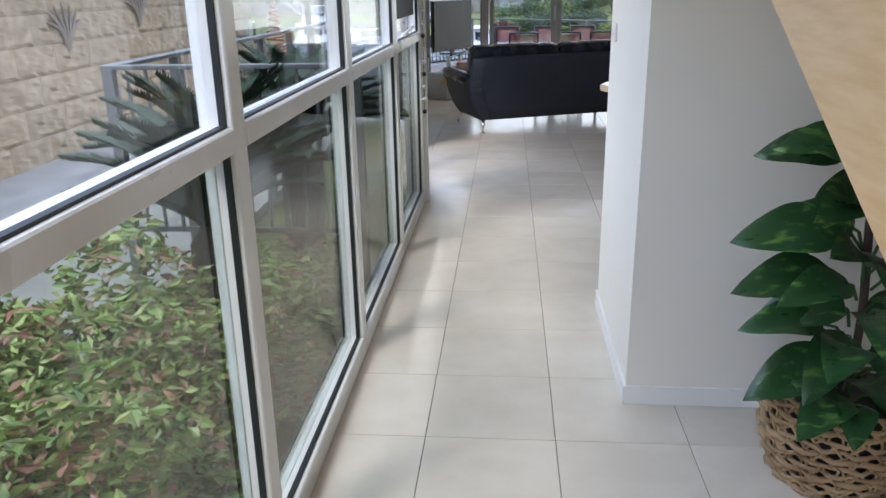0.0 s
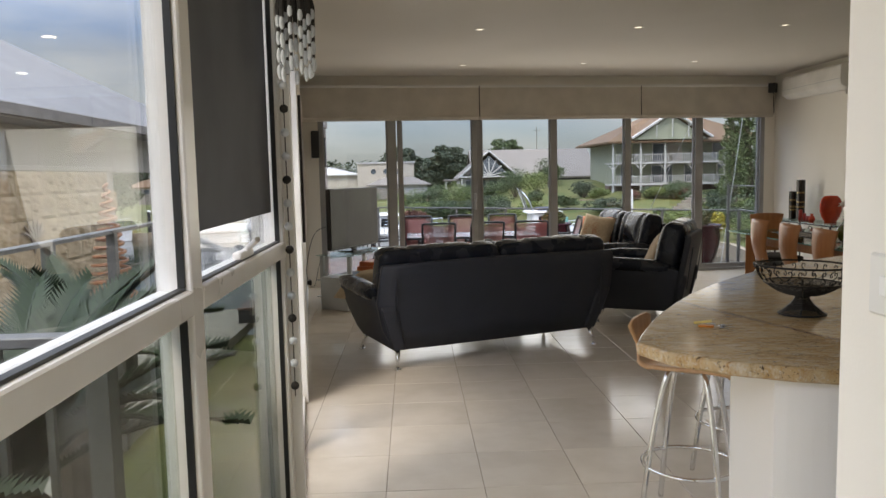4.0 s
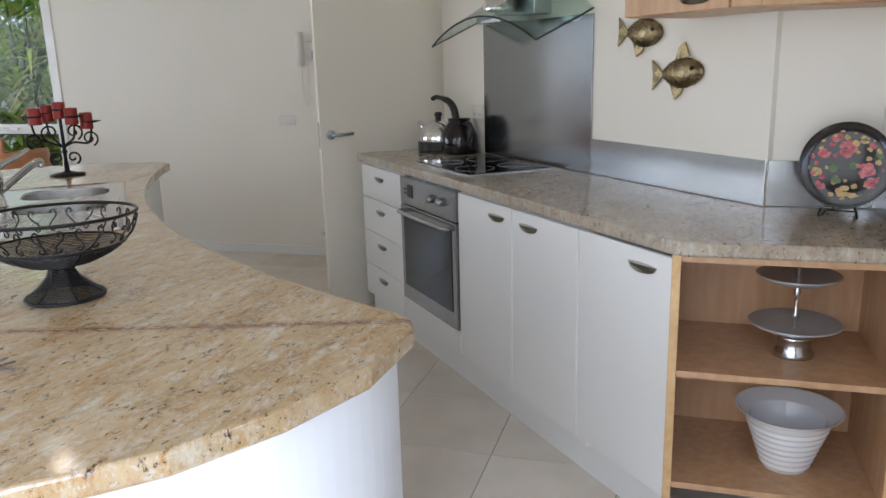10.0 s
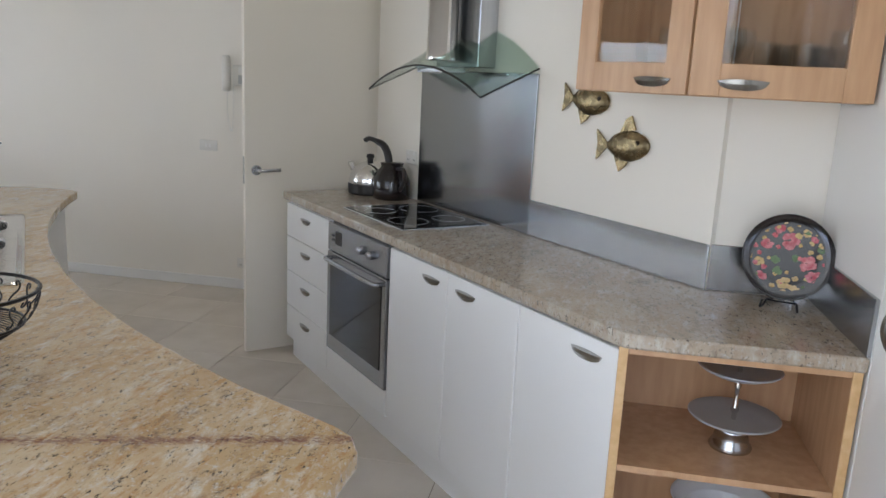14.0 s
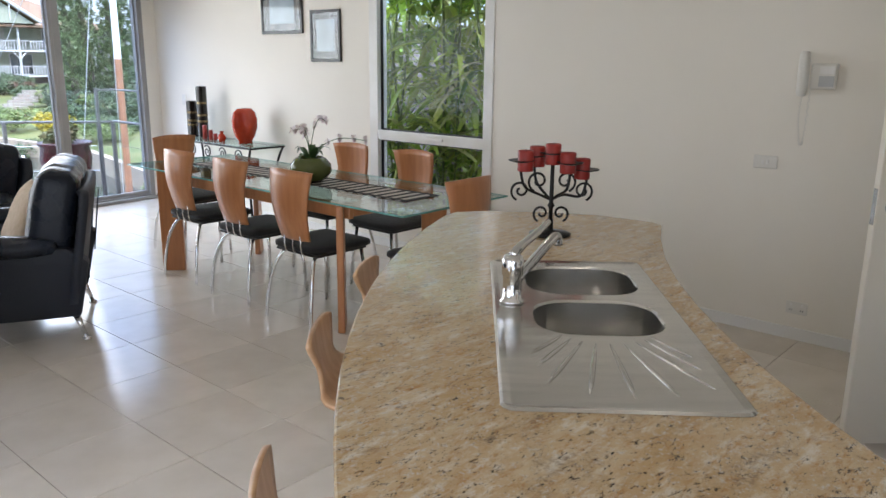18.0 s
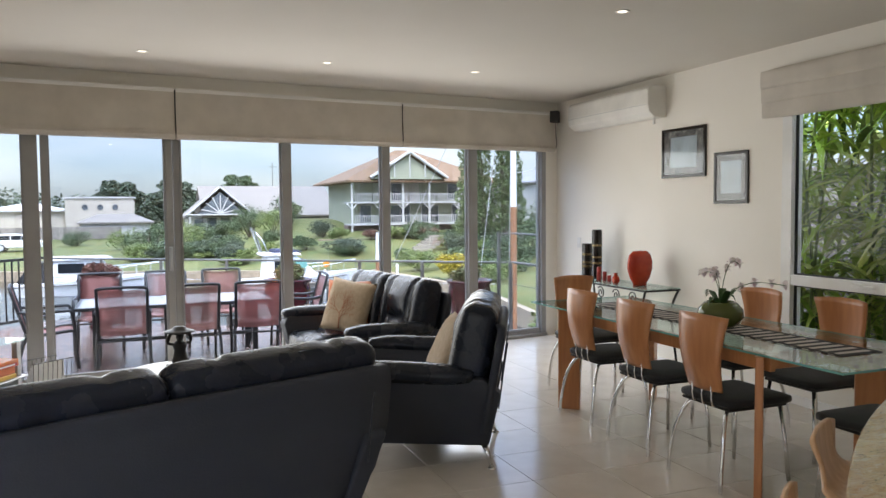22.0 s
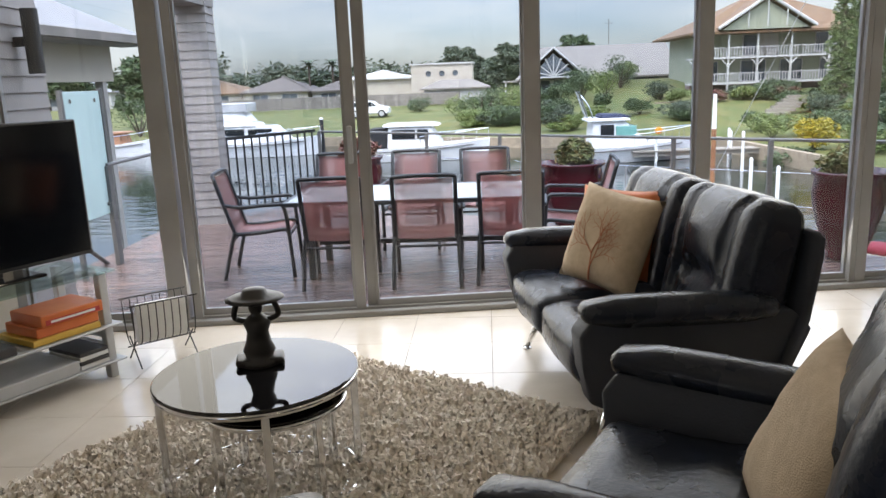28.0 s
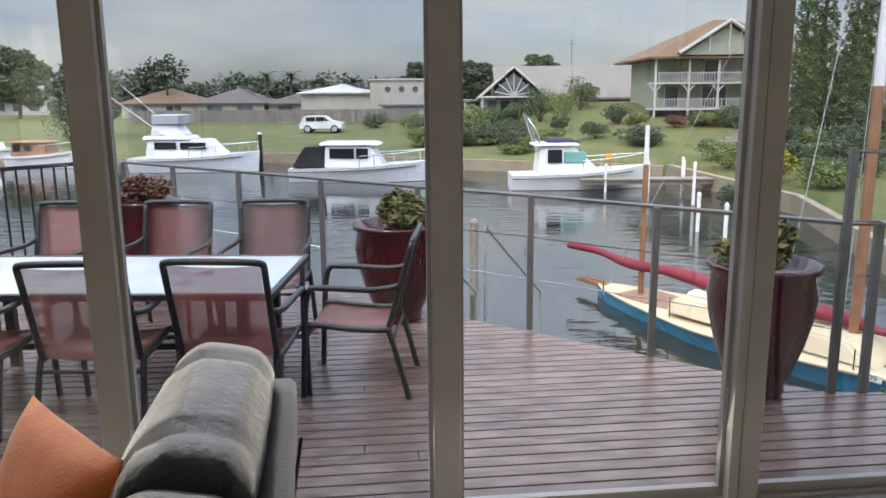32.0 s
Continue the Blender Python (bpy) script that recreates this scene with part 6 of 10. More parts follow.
ky = thing("key_bunch", pose(0.90, 5.0, 0.9005, 0, 0, -25) @ Matrix.Scale(0.78, 4), "bunch of keys with a yellow and an orange tag", "keys")
bm = bmesh.new()
slab(bm, rounded(-0.055, -0.012, 0.02, 0.016, 0.006, 3), 0.007, 0.010)
part("tag", bm, "tag_yellow", ky, "pale yellow key tag", m=pose(0, 0.012, 0.012, 4, -6, 18))
bm = bmesh.new()
slab(bm, rounded(-0.035, -0.014, 0.03, 0.012, 0.010, 4), 0.002, 0.009)
part("tag", bm, "tag_orange", ky, "orange plastic key tag", m=pose(0, -0.012, 0))
bm = bmesh.new()
tube(bm, [(0.045 + 0.014 * math.cos(k * math.tau / 16), 0.014 * math.sin(k * math.tau / 16), 0.006) for k in range(16)], 0.0016, 5, True)
part("ring", bm, "chrome", ky)
for k, an in enumerate((-40, -5, 25, 170)):
    bm = bmesh.new()
    lathe(bm, ((0, 0.004), (0.011, 0.004), (0.0115, 0.002), (0.011, 0), (0, 0)), 12, (0.02, 0, 0))
    box(bm, (0.028, -0.004, 0.001), (0.062, 0.003, 0.003))
    part("key", bm, "dark_steel", ky, m=pose(0.045, 0, 0.001 + 0.003 * k, 0, 0, an))


# ---- stools ----
def stool(m):
    """Seat towards +y (the counter)."""
    s = thing("bar_stool", m, "bent beech bar stool with chrome legs at the island", "bar stool", "stools at the island")
    bm = bmesh.new()
    prof = curve_pts(((0, 0.19, 0.635), (0, 0.17, 0.655), (0, 0.06, 0.662), (0, -0.08, 0.655), (0, -0.155, 0.668), (0, -0.19, 0.72), (0, -0.205, 0.79), (0, -0.21, 0.83)), 4)
    tot = len(prof) - 1
    rows = []
    for i, p in enumerate(prof):
        g = i / tot
        if g < 0.55:
            w = 0.17 + 0.02 * math.sin(g / 0.55 * math.pi)
        elif g < 0.75:
            k = (g - 0.55) / 0.2
            w = 0.17 - 0.085 * (0.5 - 0.5 * math.cos(k * math.pi))
        else:
            k = (g - 0.75) / 0.25
            w = 0.085 + 0.055 * math.sin(min(1, k * 1.35) * math.pi / 2) - 0.05 * max(0, k - 0.72) / 0.28
        q = prof[min(tot, i + 1)] - prof[max(0, i - 1)]
        nrm = Vector((0, -q.z, q.y)).normalized() * 0.013
        row = []
        for sgn in (0, 1):
            for j in range(9):
                u = -1 + j / 4
                dz = 0.014 * u * u * (1 if g < 0.5 else 0.5)
                row.append(bm.verts.new((w * u, p.y + nrm.y * sgn + (dz if g > 0.62 else 0), p.z + nrm.z * sgn + (dz if g <= 0.62 else 0))))
        rows.append(row)
    for a, b in zip(rows, rows[1:]):
        for j in range(8):
            bm.faces.new((a[j], a[j + 1], b[j + 1], b[j]))
            bm.faces.new((a[9 + j], b[9 + j], b[10 + j], a[10 + j]))
        bm.faces.new((a[0], b[0], b[9], a[9]))
        bm.faces.new((a[8], a[17], b[17], b[8]))
    for r in (rows[0], rows[-1]):
        for j in range(8):
            bm.faces.new((r[j], r[9 + j], r[10 + j], r[j + 1]))
    part("seat", bm, "beech", s, smooth=True)
    bm = bmesh.new()
    lathe(bm, ((0, 0.625), (0.09, 0.625), (0.095, 0.632), (0.09, 0.645), (0, 0.646)), 20)
    part("bracket", bm, "chrome", s)
    for a in (45, 135, 225, 315):
        c, d = math.cos(math.radians(a)), math.sin(math.radians(a))
        bm = bmesh.new()
        tube(bm, curve_pts(((0.05 * c, 0.05 * d, 0.635), (0.11 * c, 0.11 * d, 0.60), (0.17 * c, 0.17 * d, 0.36), (0.225 * c, 0.225 * d, 0.0)), 5), 0.0115, 10)
        part("leg", bm, "chrome", s, smooth=True)
    bm = bmesh.new()
    tube(bm, [(0.188 * math.cos(k * math.tau / 32), 0.188 * math.sin(k * math.tau / 32), 0.235) for k in range(32)], 0.009, 8, True)
    part("foot_ring", bm, "chrome", s, smooth=True)
    return s


base = None
for x, y in ((0.85, 5.59), (1.29, 6.13), (1.87, 6.67), (2.41, 7.06)):
    d = (OC - Vector((x, y))).normalized()
    m = Matrix.Translation((x + d.x * 0.205, y + d.y * 0.205, 0)) @ Matrix.Rotation(math.atan2(d.y, d.x) - math.pi / 2, 4, "Z")
    if base is None:
        base = stool(m)
    else:
        copy_thing(base, m)

# ---- dining ----
M["table_glass"] = glass("table_glass", (0.74, 0.86, 0.83))
M["table_edge"] = material("glass_edge", (0.16, 0.38, 0.34), 0.1)
M["seat_pad"] = material("black_seat_cloth", (0.010, 0.010, 0.012), 0.8, bump=0.2, bump_scale=220, sheen=0.1)
M["runner_black"] = material("runner_black", (0.02, 0.018, 0.018), 0.8, bump=0.3, bump_scale=300)
M["runner_white"] = material("runner_white", (0.55, 0.50, 0.44), 0.85, bump=0.3, bump_scale=300)
M["vase_green"] = material("olive_glaze", (0.10, 0.12, 0.03), 0.12, color2=(0.06, 0.08, 0.02), scale=6)
M["orchid"] = material("white_petal", (0.78, 0.72, 0.72), 0.5, color2=(0.70, 0.45, 0.52), scale=40, spread=(0.5, 0.75))
M["leaf_dark"] = material("dark_leaf", (0.035, 0.085, 0.025), 0.35, color2=(0.055, 0.13, 0.04), scale=8, jitter=0.2)
M["red_vase"] = material("red_vase_glaze", (0.55, 0.06, 0.02), 0.15, color2=(0.28, 0.015, 0.01), scale=4)
M["picture_blue"] = material("harbour_print", (0.42, 0.50, 0.58), 0.2, color2=(0.28, 0.34, 0.40), scale=6)
M["print_dark"] = material("print_dark", (0.06, 0.06, 0.07), 0.25, color2=(0.2, 0.2, 0.2), scale=18)

dt = thing("dining_table", pose(0.0, 0, 0), "long glass-topped dining table on cherry wood legs", "table")
bm = bmesh.new()
box(bm, (3.36, 7.81, 0.742), (4.25, 10.70, 0.754), 0.003)
tt = part("tabletop", bm, "table_glass", dt, "greenish clear glass top")
tt.visible_shadow = False
bm = bmesh.new()
for a, b in (((3.358, 7.808, 0.743), (3.361, 10.702, 0.753)), ((4.249, 7.808, 0.743), (4.252, 10.702, 0.753)), ((3.361, 7.808, 0.743), (4.249, 7.811, 0.753)), ((3.361, 10.699, 0.743), (4.249, 10.702, 0.753))):
    box(bm, a, b)
part("glass_edge", bm, "table_edge", dt, "green polished glass edge")
for x in (3.45, 4.16):
    part("side_rail", blk((x - 0.018, 8.30, 0.655), (x + 0.018, 10.30, 0.738), 0.004), "cherry", dt)
for y in (8.36, 10.24):
    part("cross_rail", blk((3.468, y - 0.018, 0.655), (4.142, y + 0.018, 0.738), 0.004), "cherry", dt)
for x, y, s in ((3.40, 10.24, 1), (3.38, 8.35, 1), (4.21, 10.24, -1), (4.23, 8.35, -1)):
    part("leg", blk((-0.08, -0.02, 0), (0.08, 0.02, 0.741), 0.005), "cherry", dt, m=pose(x + 0.03 * s, y, 0, 0, 0, -45 * s if y > 9 else 45 * s))
for x in (3.47, 4.14):
    for y in (8.40, 10.20):
        bm = bmesh.new()
        lathe(bm, ((0.022, 0.738), (0.022, 0.7425), (0, 0.7425)), 14, (x, y, 0))
        part("glass_pad", bm, "silver", dt)
rn = thing("table_runner", pose(0.0, 0, 0), "black and cream striped woven table runner", "table runner")
for k in range(57):
    y = 8.08 + 0.04 * k
    part("stripe", blk((3.66, y, 0.755), (3.946, y + 0.0395, 0.7575)), "runner_black" if k % 2 == 0 else "runner_white", rn)
for x in (3.66, 3.916):
    part("border", blk((x, 8.08, 0.7576), (x + 0.03, 10.36, 0.7586)), "runner_black", rn)
rng = random.Random(4)


def dining_chair(m):
    """Faces +y; origin on the floor under the seat's middle."""
    c = thing("dining_chair", m, "cherry wood dining chair with black seat and chrome legs", "chair", "chairs round the table")
    bm = bmesh.new()
    rows = []
    for i in range(15):
        g = i / 14
        z = 0.505 + 0.405 * g
        w = 0.130 + 0.060 * g ** 1.1
        y0 = -0.217 - 0.043 * g - 0.03 * math.sin(g * math.pi)
        row = []
        for sgn in (0, 1):
            for j in range(9):
                u = -1 + j / 4
                zz = z + (0.012 * (1 - u * u) if g > 0.95 else 0)
                row.append(bm.verts.new((w * u, y0 + (0.028 + 0.022 * g) * u * u - 0.013 * sgn, zz)))
        rows.append(row)
    for a, b in zip(rows, rows[1:]):
        for j in range(8):
            bm.faces.new((a[j], a[j + 1], b[j + 1], b[j]))
            bm.faces.new((a[9 + j], b[9 + j], b[10 + j], a[10 + j]))
        bm.faces.new((a[0], b[0], b[9], a[9]))
        bm.faces.new((a[8], a[17], b[17], b[8]))
    for r in (rows[0], rows[-1]):
        for j in range(8):
            bm.faces.new((r[j], r[9 + j], r[10 + j], r[j + 1]))
    part("backrest", bm, "cherry", c, smooth=True)
    bm = bmesh.new()
    soft_box(bm, (0.42, 0.42, 0.055), 0.025, 8, 0.012, Matrix.Translation((0, 0.0, 0.455)))
    for v in bm.verts:
        v.co.x *= 1 + 0.22 * (v.co.y - 0.0)
    part("seat", bm, "seat_pad", c, smooth=True)
    bm = bmesh.new()
    box(bm, (-0.19, -0.20, 0.415), (0.19, 0.19, 0.43), 0.004)
    part("seat_frame", bm, "black", c)
    for s in (-0.075, 0.0, 0.075):
        bm = bmesh.new()
        tube(bm, [(s, -0.15, 0.422), (s, -0.215, 0.43), (s, -0.222, 0.47), (s, -0.226, 0.56)], 0.006, 6)
        part("back_strut", bm, "chrome", c, "thin chrome strut", True)
    for s in (-1, 1):
        bm = bmesh.new()
        tube(bm, [(s * 0.165, 0.165, 0.42), (s * 0.19, 0.185, 0.20), (s * 0.205, 0.195, 0.0)], 0.011, 10)
        part("leg", bm, "chrome", c, smooth=True)
        bm = bmesh.new()
        tube(bm, curve_pts(((s * 0.10, -0.10, 0.42), (s * 0.145, -0.18, 0.40), (s * 0.185, -0.235, 0.28), (s * 0.205, -0.265, 0.12), (s * 0.21, -0.275, 0.0)), 5), 0.011, 10)
        part("leg", bm, "chrome", c, smooth=True)
    return c


first = dining_chair(pose(3.53, 8.66, 0, 0, 0, -90))
for x, y, a in ((3.56, 9.31, -90), (3.59, 9.97, -90), (4.27, 8.81, 90), (4.27, 9.46, 90), (3.79, 7.95, 0), (3.87, 10.68, 180)):
    copy_thing(first, pose(x, y, 0, 0, 0, a))

# orchid in its bowl
vs = bmesh.new()
lathe(vs, ((0, 0), (0.05, 0), (0.09, 0.02), (0.118, 0.06), (0.115, 0.10), (0.085, 0.135), (0.07, 0.142), (0.066, 0.138), (0.08, 0.12), (0, 0.11)), 32)
vz = part("flower_bowl", vs, "vase_green", None, smooth=True, m=pose(3.75, 9.02, 0.7585) @ Matrix.Scale(1.14, 4))
tagged(vz, "round olive green glazed bowl holding an orchid", "vase")
orc = thing("orchid", pose(3.75, 9.02, 0.889), "white orchid with dark strap leaves in the green bowl", "flower")
rng = random.Random(21)


def leaf_blade(bm, base, tip, width, droop=0.03, n=6):
    """A bent leaf from base to tip."""
    base, tip = Vector(base), Vector(tip)
    d = tip - base
    side = d.cross(Vector((0, 0, 1)))
    side = side.normalized() if side.length > 1e-5 else Vector((1, 0, 0))
    prev = None
    for i in range(n + 1):
        g = i / n
        w = width * math.sin(math.pi * (0.08 + 0.92 * g) ** 0.8) + 0.0006
        p = base + d * g + Vector((0, 0, droop * 4 * g * (1 - g)))
        up = Vector((0, 0, 0.25 * w))
        cur = [bm.verts.new(p - side * w + up), bm.verts.new(p), bm.verts.new(p + side * w + up)]
        if prev:
            bm.faces.new((prev[0], prev[1], cur[1], cur[0]))
            bm.faces.new((prev[1], prev[2], cur[2], cur[1]))
        prev = cur


for k in range(9):
    a = k * math.tau / 9 + rng.uniform(-0.3, 0.3)
    r, z = rng.uniform(0.10, 0.17), rng.uniform(0.01, 0.10)
    bm = bmesh.new()
    leaf_blade(bm, (0.02 * math.cos(a), 0.02 * math.sin(a), 0), (r * math.cos(a), r * math.sin(a), z), 0.022, 0.05)
    part("leaf", bm, "leaf_dark", orc, smooth=True)
for dx, dy, top_ in ((0.05, -0.03, 0.27), (-0.06, -0.02, 0.22), (0.13, -0.14, 0.15), (-0.02, 0.06, 0.2)):
    stem = curve_pts(((0, 0, 0), (dx * 0.3, dy * 0.3, top_ * 0.6), (dx, dy, top_), (dx * 1.5, dy * 2.2, top_ * 0.96)), 6)
    bm = bmesh.new()
    tube(bm, stem, 0.0025, 6)
    part("stem", bm, "leaf_dark", orc)
    for k in range(4):
        p = stem[len(stem) - 1 - k * 3]
        bm = bmesh.new()
        for j in range(5):
            a = j * math.tau / 5 + k
            leaf_blade(bm, (0, 0, 0), (0.032 * math.cos(a), 0.012, 0.032 * math.sin(a)), 0.013, 0.004, 4)
        part("flower", bm, "orchid", orc, m=Matrix.Translation(p) @ Matrix.Rotation(rng.uniform(-1.2, 0.6), 4, "Z"))

# console by the wall
co = thing("console_table", pose(4.82, 11.67, 0), "black iron console table with a glass top", "console table")
part("glass_top", blk((-0.19, -0.72, 0.75), (0.19, 0.72, 0.76), 0.002), "table_glass", co)
bm = bmesh.new()
for a, b in (((-0.19, -0.72, 0.735), (-0.17, 0.72, 0.749)), ((0.17, -0.72, 0.735), (0.19, 0.72, 0.749)), ((-0.17, -0.72, 0.735), (0.17, -0.70, 0.749)), ((-0.17, 0.70, 0.735), (0.17, 0.72, 0.749))):
    box(bm, a, b)
part("top_frame", bm, "iron", co)
for sx in (-1, 1):
    for sy in (-1, 1):
        bm = bmesh.new()
        tube(bm, curve_pts(((sx * 0.18, sy * 0.70, 0.735), (sx * 0.16, sy * 0.63, 0.55), (sx * 0.17, sy * 0.66, 0.25), (sx * 0.18, sy * 0.70, 0.0)), 5), 0.011, 8)
        part("leg", bm, "iron", co)
for k in range(5):
    bm = bmesh.new()
    tube(bm, spiral((-0.18, -0.52 + 0.26 * k, 0.665), 0.062, 1.5, Vector((0, 1, 0)), 0.4 * k), 0.006, 6)
    part("scroll", bm, "iron", co)


def on_console(name, prof, y, x, mat, label, category, seg=24, squash=1.0):
    bm = bmesh.new()
    lathe(bm, prof, seg, squash=squash)
    ob = part(name, bm, mat, None, smooth=True, m=pose(x + 0.07, y, 0.761))
    return tagged(ob, label, category)


for y, h in ((12.25, 0.35), (12.06, 0.50)):
    ch = thing("candle_holder", pose(4.85, y, 0.761), "tall black candle holder with gold bands on the console", "candle holder", "holders on the console")
    bm = bmesh.new()
    lathe(bm, ((0, 0), (0.052, 0), (0.052, h), (0.046, h + 0.002), (0, h - 0.01)), 20)
    part("column", bm, "lacquer", ch, smooth=False)
    for g in (0.30, 0.42, 0.66):
        bm = bmesh.new()
        lathe(bm, ((0.0525, h * g), (0.0535, h * g + 0.003), (0.0535, h * g + 0.018), (0.0525, h * g + 0.021)), 20)
        part("band", bm, "bronze", ch)
on_console("oval_vase", ((0, 0), (0.075, 0), (0.07, 0.02), (0.105, 0.07), (0.132, 0.15), (0.134, 0.22), (0.115, 0.285), (0.075, 0.32), (0.03, 0.325), (0, 0.31)), 11.28, 4.74, "red_vase", "glossy red oval vase standing on the console", "vase", 32, 0.5)
for y, r, h in ((11.90, 0.022, 0.13), (11.80, 0.020, 0.09), (11.72, 0.020, 0.06)):
    on_console("small_candle", ((0, 0), (r, 0), (r, h), (r * 0.8, h + 0.003), (0, h)), y, 4.70, "candle", "small red candle on the console", "candle", 14)
on_console("bud_vase", ((0, 0), (0.028, 0), (0.04, 0.035), (0.03, 0.065), (0.014, 0.08), (0.022, 0.10), (0, 0.095)), 11.55, 4.66, "red_vase", "little red bud vase on the console", "vase", 18)


# pictures on the dining wall
def framed(y0, y1, z0, z1, kind):
    p = thing("framed_picture", None, "small framed photograph under glass in a black frame", "picture", "pictures on the dining wall")
    x = XR - 0.02
    for a, b in (((x, y0, z0), (XR, y0 + 0.025, z1)), ((x, y1 - 0.025, z0), (XR, y1, z1)), ((x, y0 + 0.025, z0), (XR, y1 - 0.025, z0 + 0.025)), ((x, y0 + 0.025, z1 - 0.025), (XR, y1 - 0.025, z1))):
        part("frame", blk(a, b, 0.002), "lacquer", p)
    part("mount", blk((x + 0.012, y0 + 0.025, z0 + 0.025), (XR - 0.001, y1 - 0.025, z1 - 0.025)), "print_dark", p)
    w, h = y1 - y0, z1 - z0
    part("print", blk((x + 0.010, y0 + w * 0.2, z0 + h * 0.2), (x + 0.012, y1 - w * 0.2, z1 - h * 0.18)), "picture_blue", p)
    pane(p, (x + 0.006, y0 + 0.025, z0 + 0.025), (x + 0.008, y1 - 0.025, z1 - 0.025))


framed(10.67, 11.26, 1.753, 2.196, 0)
framed(10.173, 10.562, 1.513, 1.942, 1)

# wall phone, switches, power points
ph = thing("wall_phone", pose(XR, 6.375, 1.475, 0, 0, 90), "white wall phone with a handset and coiled cord", "phone")
part("base", blk((-0.095, 0.0, -0.075), (0.035, 0.035, 0.06), 0.008, 2), "plastic", ph)
bm = bmesh.new()
soft_box(bm, (0.052, 0.055, 0.235), 0.018, 6, 0, Matrix.Translation((0.065, 0.055, 0.005)))
part("handset", bm, "plastic", ph, smooth=True)
part("keypad", blk((-0.085, 0.035, -0.06), (-0.01, 0.037, -0.005), 0.0005), "silver", ph, "grey keypad")
part("label_card", blk((-0.085, 0.035, 0.005), (-0.01, 0.037, 0.045), 0.0005), "trim", ph)
bm = bmesh.new()
path = curve_pts(((0.065, 0.045, -0.10), (0.07, 0.04, -0.24), (0.055, 0.03, -0.36), (0.035, 0.025, -0.33), (0.03, 0.02, -0.075)), 30)
tube(bm, [p + Vector((0.006 * math.cos(i * 1.6), 0.0, 0.006 * math.sin(i * 1.6))) for i, p in enumerate(path)], 0.0022, 5)
part("cord", bm, "plastic", ph)


def switch_plate(m, w, h, label, rockers=1):
    o = thing("light_switch", m, label, "light switch")
    part("plate", blk((-w / 2, 0, -h / 2), (w / 2, 0.008, h / 2), 0.003), "plastic", o)
    for k in range(rockers):
        x = (k - (rockers - 1) / 2) * 0.025
        part("rocker", blk((x - 0.007, 0.008, -0.012), (x + 0.007, 0.012, 0.012), 0.001), "trim", o)


switch_plate(pose(XR, 6.603, 0.993, 0, 0, 90), 0.13, 0.072, "white two-rocker light switch on the dining wall", 2)
switch_plate(pose(XR, 12.72, 1.10, 0, 0, 90), 0.072, 0.115, "white light switch near the glazed doors")
power_point(pose(XR, 6.343, 0.187, 0, 0, 90), "white power point low on the dining wall")

# ---- dining window ----
w1 = setting("window_dining", None, "tall white-framed window with a lower awning pane", "window")
for n_, a, b in (("stile", (XR - 0.01, WY0, WZ0), (XR + 0.10, WY0 + 0.085, WZ1)), ("stile", (XR - 0.01, WY1 - 0.095, WZ0), (XR + 0.10, WY1, WZ1)), ("sill", (XR - 0.03, WY0, WZ0 - 0.03), (XR + 0.12, WY1, WZ0 + 0.05)),
                 ("head", (XR - 0.01, WY0 + 0.085, WZ1 - 0.07), (XR + 0.10, WY1 - 0.095, WZ1)), ("transom", (XR - 0.006, WY0 + 0.085, 0.895), (XR + 0.08, WY1 - 0.095, 0.972))):
    part(n_, blk(a, b, 0.003), "frame", w1)
for z0, z1 in ((WZ0 + 0.05, 0.895), (0.972, WZ1 - 0.07)):
    a0, a1 = WY0 + 0.085, WY1 - 0.095
    bm = bmesh.new()
    for p, q in (((XR + 0.03, a0, z0), (XR + 0.05, a0 + 0.012, z1)), ((XR + 0.03, a1 - 0.012, z0), (XR + 0.05, a1, z1)), ((XR + 0.03, a0 + 0.012, z0), (XR + 0.05, a1 - 0.012, z0 + 0.012)), ((XR + 0.03, a0 + 0.012, z1 - 0.012), (XR + 0.05, a1 - 0.012, z1))):
        box(bm, p, q)
    part("gasket", bm, "gasket", w1, "black rubber gasket")
    pane(w1, (XR + 0.038, a0, z0), (XR + 0.043, a1, z1), mat="glass_coated")
bm = bmesh.new()
box(bm, (XR - 0.022, 9.02, 0.925), (XR - 0.006, 9.20, 0.945), 0.004, 2)
rod(bm, (XR - 0.018, 9.10, 0.94), (XR - 0.05, 9.16, 0.965), 0.006)
part("winder", bm, "trim", w1, "white winder handle")
rb = thing("roman_blind", None, "cream roman blind folded up above the dining window", "blind")
for k in range(3):
    bm = bmesh.new()
    soft_box(bm, (0.05 + 0.012 * k, 1.50, 0.15), 0.022, 6, 0.004, Matrix.Translation((XR - 0.034 - 0.004 * k, 9.25, 2.235 + 0.11 * k)))
    part("fold", bm, "blind", rb, smooth=True)

# ---- outside: ground, water, plants ----
def shades(name, colors, rough=0.6, per="Random Per Island"):
    """Leaf-like surface whose pieces differ by chance between the colours given."""
    m = bpy.data.materials.new(name)
    m.use_nodes = True
    n, l = m.node_tree.nodes, m.node_tree.links
    b = n["Principled BSDF"]
    b.inputs["Roughness"].default_value = rough
    g = n.new("ShaderNodeNewGeometry")
    r = n.new("ShaderNodeValToRGB")
    els = r.color_ramp.elements
    while len(els) < len(colors):
        els.new(0.5)
    for i, c in enumerate(colors):
        els[i].position = i / (len(colors) - 1)
        els[i].color = (*c, 1)
    l.new(g.outputs["Random Per Island"], r.inputs["Fac"])
    l.new(r.outputs["Color"], b.inputs["Base Color"])
    return m


